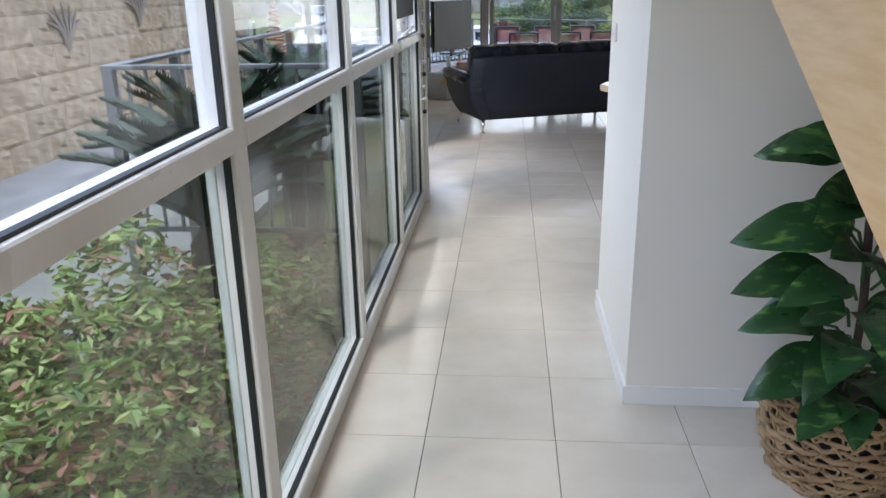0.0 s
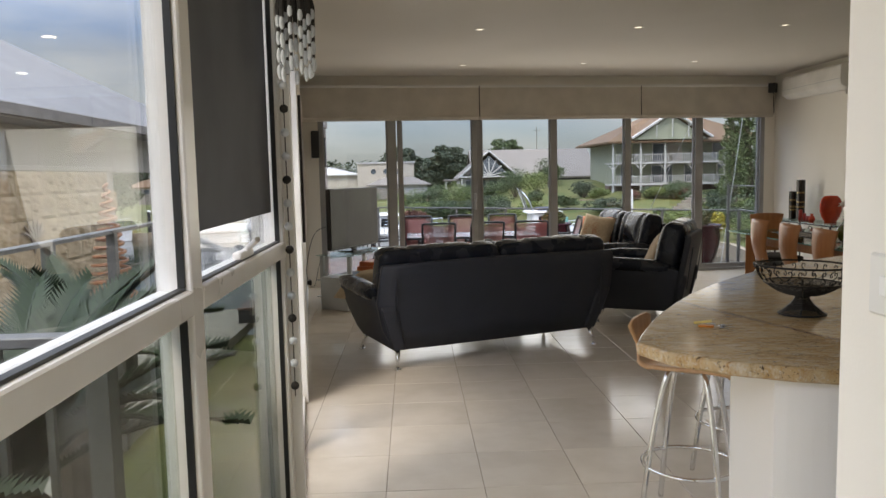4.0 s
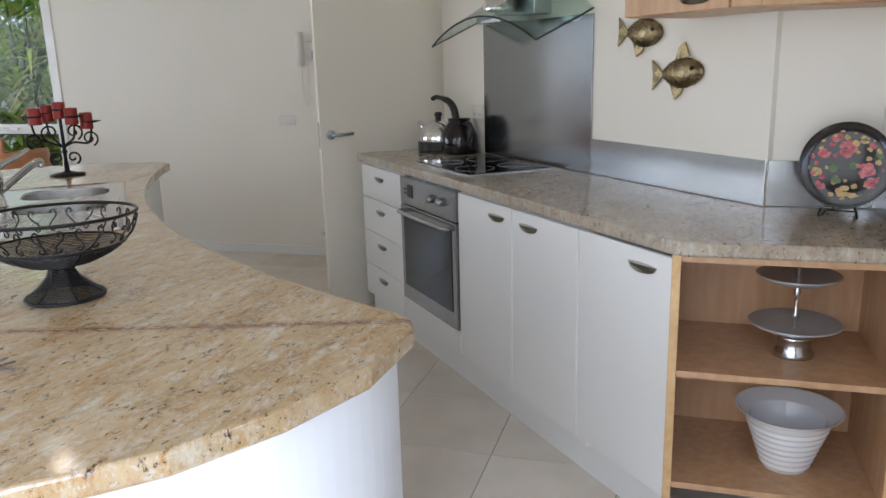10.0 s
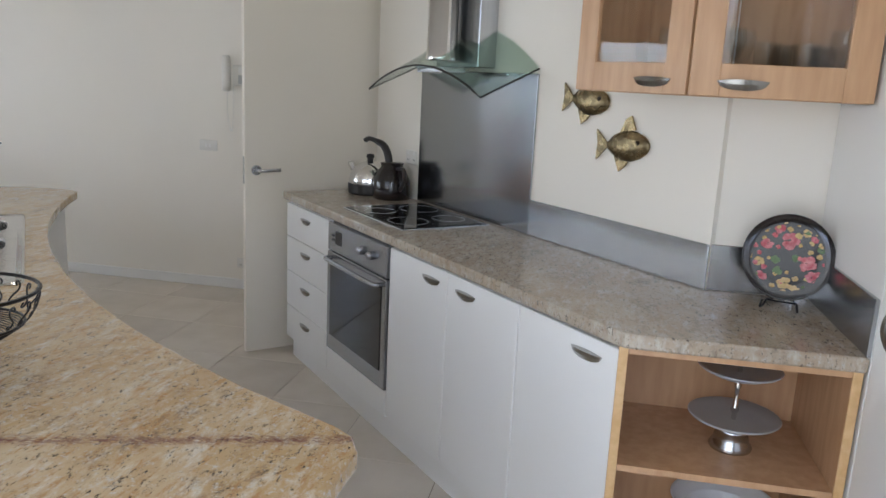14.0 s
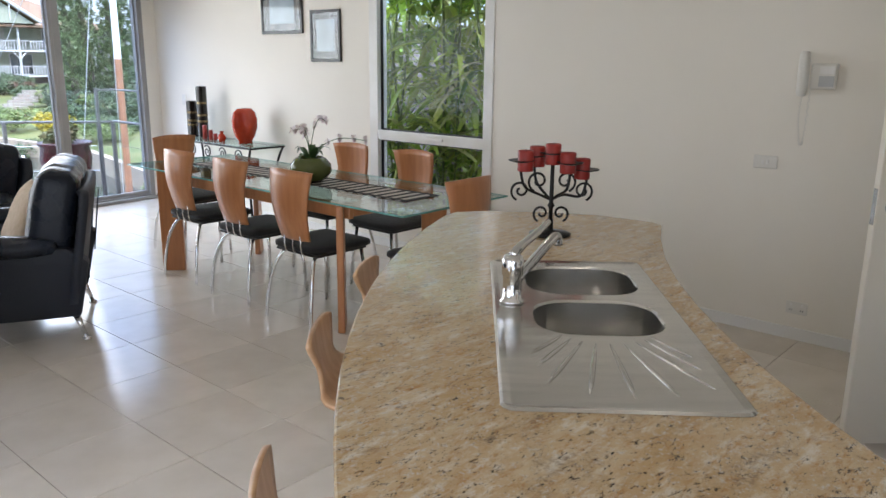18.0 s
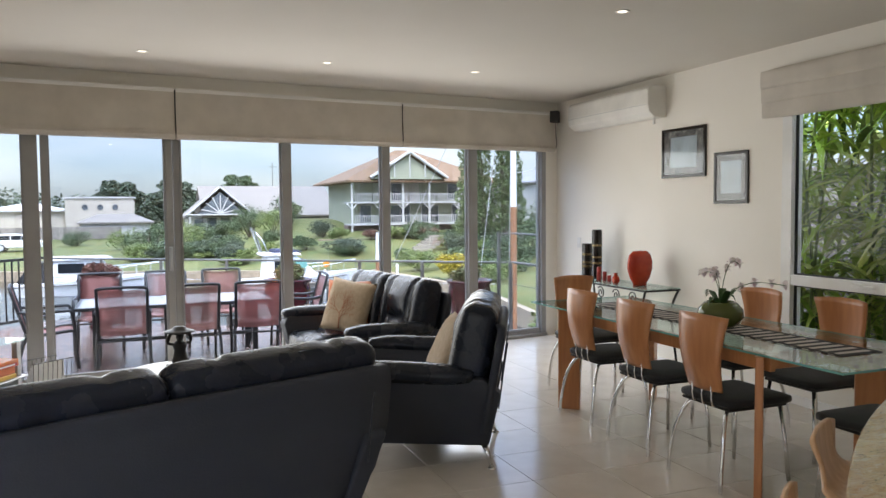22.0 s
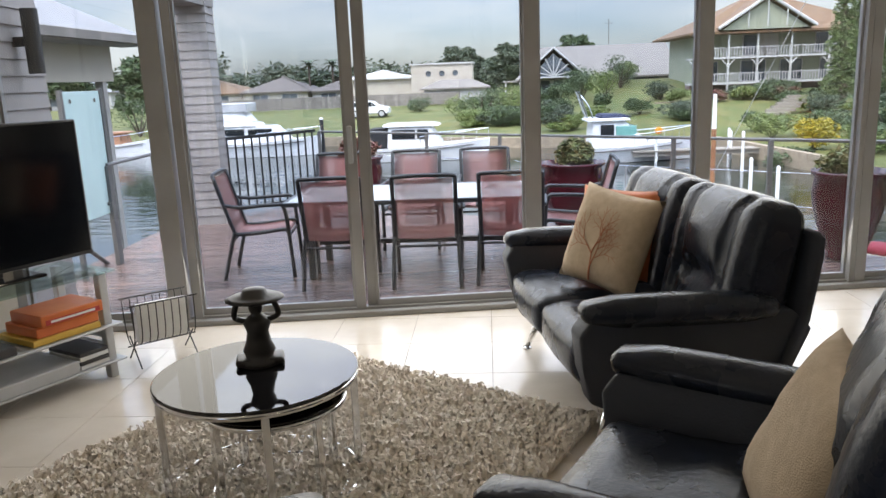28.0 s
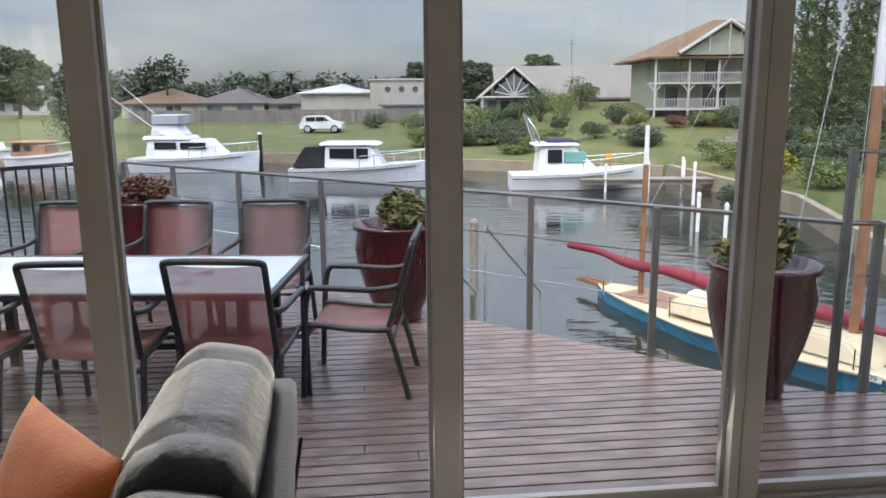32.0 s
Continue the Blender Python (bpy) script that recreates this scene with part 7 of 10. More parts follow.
M["grass"] = material("lawn_grass", (0.058, 0.082, 0.014), 0.9, color2=(0.115, 0.112, 0.030), scale=0.8, detail=12, spread=(0.36, 0.62), bump=0.9, bump_scale=6)
M["soil"] = material("garden_soil", (0.055, 0.045, 0.032), 0.95, color2=(0.09, 0.075, 0.05), scale=3, bump=0.6, bump_scale=30)
M["leaves"] = shades("tree_leaves", ((0.025, 0.05, 0.022), (0.05, 0.085, 0.03), (0.075, 0.11, 0.04), (0.04, 0.07, 0.03)))
M["leaves_far"] = shades("far_leaves", ((0.035, 0.055, 0.035), (0.06, 0.085, 0.05), (0.08, 0.10, 0.06)))
M["leaves_light"] = shades("light_leaves", ((0.08, 0.13, 0.03), (0.14, 0.19, 0.05), (0.19, 0.22, 0.07), (0.07, 0.11, 0.03)))
M["leaves_yellow"] = shades("yellow_flowers", ((0.30, 0.23, 0.012), (0.38, 0.30, 0.02), (0.12, 0.14, 0.03)))
M["leaves_nandina"] = shades("nandina_leaves", ((0.14, 0.24, 0.05), (0.26, 0.36, 0.09), (0.40, 0.44, 0.14), (0.20, 0.28, 0.07), (0.34, 0.22, 0.11), (0.46, 0.20, 0.16), (0.16, 0.26, 0.06), (0.30, 0.38, 0.11), (0.42, 0.45, 0.19)), 0.4)
M["pot_leaves"] = shades("pot_plant_leaves", ((0.055, 0.075, 0.022), (0.10, 0.12, 0.035), (0.17, 0.13, 0.05), (0.045, 0.065, 0.02)))
M["poplar"] = shades("poplar_leaves", ((0.045, 0.075, 0.025), (0.085, 0.13, 0.04), (0.13, 0.17, 0.055)))
M["leaves_red"] = shades("red_shrub", ((0.13, 0.04, 0.035), (0.18, 0.08, 0.055), (0.08, 0.055, 0.03)))
M["leaves_bamboo"] = shades("strap_leaves", ((0.20, 0.37, 0.035), (0.42, 0.58, 0.08), (0.58, 0.66, 0.15), (0.09, 0.19, 0.02), (0.68, 0.70, 0.28)), 0.7)
M["cycad"] = shades("cycad_leaves", ((0.012, 0.028, 0.009), (0.022, 0.044, 0.014), (0.016, 0.035, 0.011)), 0.55)
M["bark"] = material("bark", (0.10, 0.075, 0.055), 0.9, color2=(0.06, 0.045, 0.035), scale=8, stretch=(6, 6, 1), bump=0.5)
M["hull_white"] = material("boat_gelcoat", (0.74, 0.75, 0.75), 0.22, color2=(0.66, 0.67, 0.67), scale=2)
M["hull_blue"] = material("blue_hull", (0.02, 0.22, 0.36), 0.25, color2=(0.015, 0.18, 0.30), scale=2)
M["boat_window"] = material("boat_window", (0.015, 0.018, 0.022), 0.1)
M["boat_deck"] = material("cream_deck", (0.60, 0.50, 0.34), 0.6, color2=(0.52, 0.43, 0.28), scale=4)
M["sail_red"] = material("red_canvas", (0.21, 0.013, 0.03), 0.75, color2=(0.15, 0.009, 0.022), scale=5, bump=0.4, bump_scale=14)
M["blue_canvas"] = material("blue_canvas", (0.02, 0.10, 0.40), 0.7, bump=0.3, bump_scale=20)
M["navy"] = material("navy_canvas", (0.012, 0.02, 0.06), 0.7, bump=0.3, bump_scale=20)
M["boat_wood"] = material("boat_wood", (0.30, 0.145, 0.075), 0.45, color2=(0.22, 0.10, 0.05), scale=4)
M["roof_grey"] = material("grey_roof", (0.20, 0.20, 0.205), 0.6, color2=(0.16, 0.16, 0.165), scale=1.5)
M["roof_brown"] = material("brown_roof", (0.115, 0.098, 0.086), 0.8, color2=(0.09, 0.076, 0.066), scale=1.5)
M["roof_orange"] = material("orange_tiles", (0.165, 0.098, 0.052), 0.8, color2=(0.125, 0.074, 0.04), scale=2, bump=0.4, bump_scale=12)
M["roof_beige"] = material("beige_roof", (0.185, 0.168, 0.148), 0.7, color2=(0.16, 0.145, 0.13), scale=1)
M["render_cream"] = material("cream_render", (0.42, 0.385, 0.325), 0.8, color2=(0.37, 0.335, 0.285), scale=1)
M["render_grey"] = material("grey_render", (0.34, 0.32, 0.30), 0.8, color2=(0.28, 0.27, 0.25), scale=1)
M["house_green"] = material("sage_boards", (0.30, 0.32, 0.24), 0.7, scale=1)
M["house_white"] = material("white_boards", (0.44, 0.44, 0.43), 0.6, scale=1)
M["house_glass"] = material("house_windows", (0.04, 0.05, 0.06), 0.08, color2=(0.12, 0.14, 0.16), scale=0.8)
M["fence_timber"] = material("grey_fence_timber", (0.22, 0.20, 0.18), 0.85, color2=(0.15, 0.135, 0.12), scale=4, jitter=0.2)
M["concrete"] = material("concrete", (0.34, 0.32, 0.29), 0.85, color2=(0.27, 0.255, 0.23), scale=2.5, bump=0.2, bump_scale=40)
M["retaining"] = material("retaining_wall", (0.30, 0.24, 0.17), 0.9, color2=(0.22, 0.18, 0.13), scale=3, bump=0.5, bump_scale=12)
M["stone"] = material("sandy_split_stone", (0.50, 0.385, 0.245), 0.9, color2=(0.36, 0.26, 0.155), scale=7, detail=9, bump=1.0, bump_scale=16, jitter=0.06)
M["siding"] = material("brown_grey_siding", (0.30, 0.27, 0.25), 0.6, color2=(0.24, 0.215, 0.20), scale=3, stretch=(1, 1, 8), jitter=0.06)
M["brick"] = material("dark_brick", (0.15, 0.10, 0.09), 0.85, color2=(0.10, 0.07, 0.065), scale=8, bump=0.4, jitter=0.2)
M["pot"] = material("red_pot_glaze", (0.065, 0.007, 0.012), 0.14, color2=(0.04, 0.005, 0.008), scale=3, rough_var=0.05)
M["sling"] = material("red_sling_mesh", (0.42, 0.20, 0.185), 0.7, color2=(0.36, 0.165, 0.15), scale=3, stretch=(1, 1, 30), bump=0.2, bump_scale=400, alpha=0.74)
M["chair_frame"] = material("dark_grey_frame", (0.04, 0.042, 0.045), 0.4, 0.3, scale=5)
M["pile"] = material("timber_pile", (0.28, 0.25, 0.21), 0.85, color2=(0.18, 0.16, 0.13), scale=5, stretch=(5, 5, 1))
M["car_white"] = material("car_paint", (0.74, 0.75, 0.76), 0.2, scale=1)
M["tyre"] = material("tyre_rubber", (0.02, 0.02, 0.02), 0.8)


def water_mat():
    m = bpy.data.materials.new("canal_water")
    m.use_nodes = True
    n, l = m.node_tree.nodes, m.node_tree.links
    b = n["Principled BSDF"]
    b.inputs["Base Color"].default_value = (0.02, 0.026, 0.022, 1)
    b.inputs["Roughness"].default_value = 0.04
    tc = n.new("ShaderNodeTexCoord")
    mp = n.new("ShaderNodeMapping")
    mp.inputs["Scale"].default_value = (0.7, 1.6, 1)
    mp.inputs["Rotation"].default_value = (0, 0, 0.4)
    l.new(tc.outputs["Object"], mp.inputs["Vector"])
    a = n.new("ShaderNodeTexNoise")
    a.inputs["Scale"].default_value, a.inputs["Detail"].default_value = 1.6, 3
    l.new(mp.outputs["Vector"], a.inputs["Vector"])
    c = n.new("ShaderNodeTexNoise")
    c.inputs["Scale"].default_value, c.inputs["Detail"].default_value = 0.12, 2
    l.new(tc.outputs["Object"], c.inputs["Vector"])
    r = n.new("ShaderNodeMapRange")
    r.inputs["From Min"].default_value, r.inputs["From Max"].default_value = 0.42, 0.62
    r.inputs["To Min"].default_value, r.inputs["To Max"].default_value = 0.07, 0.34
    l.new(c.outputs["Fac"], r.inputs["Value"])
    bp = n.new("ShaderNodeBump")
    bp.inputs["Distance"].default_value = 0.12
    l.new(r.outputs["Result"], bp.inputs["Strength"])
    l.new(a.outputs["Fac"], bp.inputs["Height"])
    l.new(bp.outputs["Normal"], b.inputs["Normal"])
    return m


M["water"] = water_mat()
WZ = -2.6


def lerp_table(tab, v):
    if v <= tab[0][0]:
        return tab[0][1]
    for (a, p), (b, q) in zip(tab, tab[1:]):
        if v <= b:
            return p + (q - p) * (v - a) / (b - a)
    return tab[-1][1]


def smooth01(v):
    v = max(0.0, min(1.0, v))
    return v * v * (3 - 2 * v)


def land(x, y):
    """Height of the ground."""
    ys = lerp_table(((-60, 57), (-17, 56.5), (-8, 58), (3, 52.5), (8, 50.5), (13, 48.0)), x)
    xs = lerp_table(((10, 11.0), (25, 12.5), (36, 14.6), (48, 13.6), (60, 12)), y)
    d = max(y - ys, x - xs if y > 16 else -9.0)
    right = smooth01((x - 4) / 10)
    h = -4.2
    if d > -0.6:
        k = 0.030 * (1 - right) + 0.105 * right
        top = 1.3 * (1 - right) + 2.75 * right
        h = -4.2 + smooth01((d + 0.6) / 0.7) * 2.05 + min(top, max(0, d) * k) + 0.10 * noise.noise((x * 0.2, y * 0.2, 0)) * smooth01(d / 4)
    edge = 14.3 if x < -2.6 or x > 6.0 else 13.6
    if x > 7:
        edge = 14.3 + smooth01((x - 7) / 5) * 6
    near = smooth01((edge - y) / 0.9)
    h = max(h, -4.2 + near * 3.65)
    return h


def axis(parts):
    out = []
    for a, b, s in parts:
        k = max(1, round((b - a) / s))
        out += [a + (b - a) * i / k for i in range(k)]
    return out + [parts[-1][1]]


gx = axis(((-900, -200, 100), (-200, -60, 20), (-60, -25, 3), (-25, 30, 0.8), (30, 60, 3), (60, 200, 20), (200, 900, 100)))
gy = axis(((-900, -100, 100), (-100, 8, 12), (8, 24, 0.7), (24, 40, 2), (40, 62, 0.7), (62, 100, 2.5), (100, 240, 20), (240, 1500, 140)))
vs = [(x, y, land(x, y)) for y in gy for x in gx]
nx = len(gx)
fs = [(j * nx + i, j * nx + i + 1, (j + 1) * nx + i + 1, (j + 1) * nx + i) for j in range(len(gy) - 1) for i in range(nx - 1)]
me = bpy.data.meshes.new("ground")
me.from_pydata(vs, [], fs)
for p in me.polygons:
    p.use_smooth = True
me.materials.append(M["grass"])
tagged(new("ground", me), "mown grass and garden banks round the canal", "ground", kind="structure")
bm = bmesh.new()
slab(bm, [(-300, 12), (60, 12), (60, 70), (-300, 70)], WZ - 0.05, WZ)
structure("water", bm, "water", "calm grey canal water reflecting the sky", "water")


def leaf_cloud(n, size, blobs, rng, flat=0.5):
    """Small bent leaves scattered through the blobs (x, y, z, rx, ry, rz)."""
    vs, fs = [], []
    tot = sum((b[3] * b[4] * b[5]) ** 0.67 for b in blobs)
    for x, y, z, rx, ry, rz in blobs:
        for _ in range(int(n * (rx * ry * rz) ** 0.67 / tot)):
            a, c = rng.uniform(0, math.tau), rng.uniform(-1, 1)
            q = math.sqrt(1 - c * c)
            r = rng.uniform(0.55, 1.0) ** 0.5 * (1 + 0.18 * math.sin(3 * a + 5 * c))
            p = Vector((x + rx * r * q * math.cos(a), y + ry * r * q * math.sin(a), z + rz * r * c))
            d = Vector((rng.gauss(0, 1), rng.gauss(0, 1), rng.gauss(0, flat))).normalized()
            e = d.cross(Vector((rng.gauss(0, 1), rng.gauss(0, 1), rng.gauss(0, 1)))).normalized()
            s = size * rng.uniform(0.6, 1.4)
            k = len(vs)
            up = d.cross(e) * (0.25 * s)
            vs += [p - d * s, p + e * s * 0.45 + up, p + d * s, p - e * s * 0.45 + up]
            fs += [(k, k + 1, k + 2), (k, k + 2, k + 3)]
    me = bpy.data.meshes.new("leaves")
    me.from_pydata(vs, [], fs)
    return me


def leafy(name, parent, me, mat, m=None):
    me.materials.append(M[mat])
    ob = new(name, me)
    ob.parent = parent
    if m is not None:
        ob.matrix_basis = m
    return ob


def tree(m, h, blobs, n, size, mat, label, category="tree", seed=1, group=""):
    rng = random.Random(seed)
    t = thing("tree", m, label, category, group)
    bm = bmesh.new()
    tube(bm, curve_pts(((0, 0, -0.3), (0.02 * h, 0, h * 0.25), (-0.01 * h, 0.01 * h, h * 0.55), (0, 0, h * 0.85)), 4), [0.035 * h * (1 - 0.07 * k) for k in range(13)], 8)
    part("trunk", bm, "bark", t, smooth=True)
    for b in blobs[:6]:
        bm = bmesh.new()
        z0 = max(0.2 * h, min(b[2] * 0.6, h * 0.6))
        tube(bm, curve_pts(((0, 0, z0), (b[0] * 0.5, b[1] * 0.5, (z0 + b[2]) / 2), (b[0], b[1], b[2])), 3), [0.016 * h, 0.015 * h, 0.013 * h, 0.011 * h, 0.009 * h, 0.007 * h, 0.005 * h], 6)
        part("limb", bm, "bark", t)
    leafy("crown", t, leaf_cloud(n, size, blobs, rng), mat)
    return t


def shrub(m, r, h, n, size, mat, label, seed=1, category="shrub", group=""):
    rng = random.Random(seed)
    t = thing("shrub", m, label, category, group)
    blobs = [(rng.uniform(-0.5, 0.5) * r, rng.uniform(-0.5, 0.5) * r, h * rng.uniform(0.35, 0.68), r * rng.uniform(0.4, 0.6), r * rng.uniform(0.4, 0.6), h * rng.uniform(0.25, 0.36)) for _ in range(6)]
    for k in range(4):
        a = k * 1.6
        bm = bmesh.new()
        tube(bm, [(0, 0, -0.05), (0.2 * r * math.cos(a), 0.2 * r * math.sin(a), 0.3 * h), (0.45 * r * math.cos(a), 0.45 * r * math.sin(a), 0.65 * h)], [0.03 * h, 0.02 * h, 0.01 * h], 5)
        part("branch", bm, "bark", t)
    leafy("foliage", t, leaf_cloud(n, size, blobs, rng), mat)
    return t


# woods on the skyline
rng = random.Random(5)
lv = []
for k in range(120):
    x = -125 + k * 2.07 + rng.uniform(-2, 2)
    h = rng.uniform(4.8, 6.2) + (1.6 if x < -38 else 0)
    y = 122 + rng.uniform(-5, 8)
    for j in range(3):
        lv.append((x + rng.uniform(-2, 2), y, -1.5 + h * rng.uniform(0.3, 0.8), rng.uniform(1.6, 3.4), 2.0, h * rng.uniform(0.2, 0.34)))
fw_ = leaf_cloud(62000, 0.42, lv, rng)
fw_.materials.append(M["leaves_far"])
tagged(new("woods", fw_), "dark far line of trees behind the houses", "woods", kind="stuff")
oak = [(0, 0, 4.9, 1.9, 1.7, 0.9), (-1.9, 0, 4.1, 1.3, 1.2, 0.7), (1.8, 0.3, 4.4, 1.2, 1.2, 0.8), (0.5, -0.8, 3.2, 1.7, 1.4, 0.9), (-0.9, 0.5, 5.8, 1.0, 1.0, 0.6), (1.0, 0, 5.6, 0.9, 0.9, 0.6), (-1.2, 0, 2.4, 1.5, 1.2, 0.9), (1.3, 0, 2.0, 1.4, 1.2, 0.9)]
tree(pose(4.8, 104, -1.3), 6.5, oak, 5000, 0.26, "leaves_far", "spreading dark tree behind the beige house", seed=11)
tree(pose(-1.6, 106, -1.3), 6.2, oak, 5000, 0.26, "leaves_far", "spreading dark tree beside the white building", seed=12)
for k, (x, y, s) in enumerate(((-26, 70, 0.9), (-46, 96, 1.2), (-56, 108, 1.4), (12.5, 106, 0.85), (29, 84, 1.0))):
    tree(Matrix.Translation((x, y, land(x, y))) @ Matrix.Scale(s, 4), 6.2, oak, 3500, 0.26, "leaves", "rounded dark green tree on the far bank", seed=20 + k, group="trees on the far bank")
for x, y in ((-19.2, 100), (-16.4, 100), (-30, 98)):
    t = thing("palm_tree", pose(x, y, -1.3), "tall palm tree above the grey roofs", "palm", "palms on the far bank")
    bm = bmesh.new()
    rod(bm, (0, 0, 0), (0, 0, 4.6), 0.16, 0.12)
    part("trunk", bm, "bark", t)
    bm = bmesh.new()
    for k in range(22):
        a = k * 2.4
        leaf_blade(bm, (0, 0, 4.6), (1.5 * math.cos(a), 1.5 * math.sin(a), 4.6 + 0.9 * math.sin(k * 1.3) - 0.2), 0.16, 0.35)
    part("fronds", bm, "leaves_far", t)
# poplars by the two-storey house
for k, (x, y, h) in enumerate(((21.3, 53, 8.6), (22.7, 54, 9.4), (24.1, 53.4, 9.0), (25.4, 54.5, 8.2))):
    z = land(x, y)
    bl = [(0.15 * math.sin(j * 2.1), 0.15 * math.cos(j * 1.7), h * (0.18 + 0.115 * j), 0.95 - 0.075 * j, 0.95 - 0.075 * j, h * 0.10) for j in range(7)]
    tree(pose(x, y, z), h, bl, 4600, 0.10, "poplar", "tall narrow poplar on the canal bank", "poplar", 40 + k, "poplars by the canal")
# bank shrubs
rng = random.Random(8)
spots = [(1.2, 66, 2.2, 2.6, "leaves"), (3.4, 68, 2.4, 2.6, "leaves_light"), (-0.5, 72, 1.6, 1.8, "leaves_light"), (9.0, 70, 2.0, 2.6, "leaves"), (10.6, 68, 1.6, 2.2, "leaves_light"), (12.2, 71, 1.8, 2.8, "leaves"), (5.6, 74, 1.6, 1.8, "leaves"),
         (2.6, 60, 1.5, 1.5, "leaves"), (6.6, 62, 1.6, 1.6, "leaves"), (8.4, 58, 1.2, 1.2, "leaves_light"), (11.2, 58, 1.0, 1.0, "leaves"), (-4.4, 78, 1.4, 1.5, "leaves"), (15.6, 49, 1.0, 1.0, "leaves"), (17.0, 45, 1.3, 1.2, "leaves"),
         (18.6, 42, 1.8, 1.9, "leaves"), (21.0, 44, 2.2, 2.6, "leaves"), (22.0, 39, 2.4, 2.8, "leaves"), (16.2, 38, 1.2, 1.1, "leaves_light"), (17.8, 34, 1.5, 1.6, "leaves"), (20, 32, 2.2, 2.6, "leaves"), (15.2, 28, 1.6, 1.7, "leaves"), (17.5, 26, 2.0, 2.6, "leaves_light"),
         (13.9, 23, 1.3, 1.6, "leaves"), (24.5, 48, 2.4, 3.2, "leaves"), (28, 46, 2.6, 3.4, "leaves"), (-24, 64, 2.4, 3.2, "leaves"), (14.4, 61, 0.9, 0.9, "leaves_light"), (16.6, 60.5, 0.8, 0.8, "leaves_red"), (18.5, 60.8, 0.9, 0.9, "leaves_light"), (21, 60.4, 0.9, 0.9, "leaves_red")]
for k in range(95):
    x = rng.uniform(0, 27)
    y = rng.uniform(53 if x > 6 else 60, 63) if x < 14 else rng.uniform(38, 62)
    if 7 < x < 13 and y < 60 or 14 < x < 20 and 50 < y < 58:
        continue
    spots.append((x, y, rng.uniform(0.7, 1.7), rng.uniform(0.5, 1.5), rng.choice(("leaves", "leaves", "leaves_far", "leaves_light", "leaves_far"))))
for k in range(14):
    x = 1.0 + k * 0.95
    spots.append((x, 75.5 + rng.uniform(-1.5, 1.5), rng.uniform(0.9, 1.5), rng.uniform(1.0, 2.0), rng.choice(("leaves", "leaves_light", "leaves"))))
for k, (x, y, r, h, mt) in enumerate(spots):
    shrub(pose(x, y, land(x, y)), r, h, 1200, 0.085 if y > 40 else 0.075, mt, "leafy green shrub on the canal bank" if mt != "leaves_red" else "reddish flowering shrub below the house", 60 + k, "shrub", "shrubs on the bank")
shrub(pose(14.9, 40.5, land(14.9, 40.5)), 0.9, 1.4, 1500, 0.08, "leaves_yellow", "bright yellow flowering bush on the bank", 99)
shrub(pose(7.6, 16.3, -2.4), 1.3, 2.9, 3500, 0.07, "leaves_light", "green bush growing beside the deck", 100)
shrub(pose(8.6, 15.0, -0.9), 1.2, 2.2, 2500, 0.07, "leaves", "dark green bush beside the deck", 101)


# ---- houses across the water ----
def wall_box(h, a, b, mat, name="wall"):
    return part(name, blk(a, b), mat, h)


def hip_roof(h, x0, y0, x1, y1, z, rise, mat, inset_=0.5, over=0.4, name="roof"):
    bm = bmesh.new()
    x0, y0, x1, y1 = x0 - over, y0 - over, x1 + over, y1 + over
    w = (y1 - y0) / 2
    k = w * 2 * inset_
    v = [bm.verts.new(p) for p in ((x0, y0, z), (x1, y0, z), (x1, y1, z), (x0, y1, z), (x0 + k, y0 + w, z + rise), (x1 - k, y0 + w, z + rise))]
    lo = [bm.verts.new((q.co.x, q.co.y, z - 0.14)) for q in v[:4]]
    for f in ((0, 1, 5, 4), (1, 2, 5), (2, 3, 4, 5), (3, 0, 4)):
        bm.faces.new([v[i] for i in f])
    for i in range(4):
        bm.faces.new((v[i], lo[i], lo[(i + 1) % 4], v[(i + 1) % 4]))
    bm.faces.new(lo)
    return part(name, bm, mat, h)


def gable_roof(h, x0, y0, x1, y1, z, rise, mat, over=0.4, along="x", name="roof"):
    """Ridge along x or y; 0.15 thick."""
    bm = bmesh.new()
    if along == "x":
        prof = [(y0 - over, z), ((y0 + y1) / 2, z + rise), (y1 + over, z), (y1 + over, z - 0.15), ((y0 + y1) / 2, z + rise - 0.15), (y0 - over, z - 0.15)]
        ends = [[bm.verts.new((x, a, b)) for a, b in prof] for x in (x0 - over, x1 + over)]
    else:
        prof = [(x0 - over, z), ((x0 + x1) / 2, z + rise), (x1 + over, z), (x1 + over, z - 0.15), ((x0 + x1) / 2, z + rise - 0.15), (x0 - over, z - 0.15)]
        ends = [[bm.verts.new((a, y, b)) for a, b in prof] for y in (y0 - over, y1 + over)]
    a, b = ends
    for i in range(6):
        bm.faces.new((a[i], a[(i + 1) % 6], b[(i + 1) % 6], b[i]))
    for e in ends:
        bm.faces.new((e[0], e[1], e[4], e[5]))
        bm.faces.new((e[1], e[2], e[3], e[4]))
    return part(name, bm, mat, h)


def house_window(h, x0, x1, z0, z1, y, frame_mat="house_white"):
    w = part("window", blk((x0, y - 0.05, z0), (x1, y + 0.05, z1)), frame_mat, h)
    n = max(1, round((x1 - x0) / 1.1))
    for k in range(n):
        a = x0 + 0.06 + (x1 - x0 - 0.06) * k / n
        b = x0 + (x1 - x0 - 0.06) * (k + 1) / n
        part("pane", blk((a, y - 0.062, z0 + 0.06), (b, y - 0.045, z1 - 0.06)), "house_glass", w)


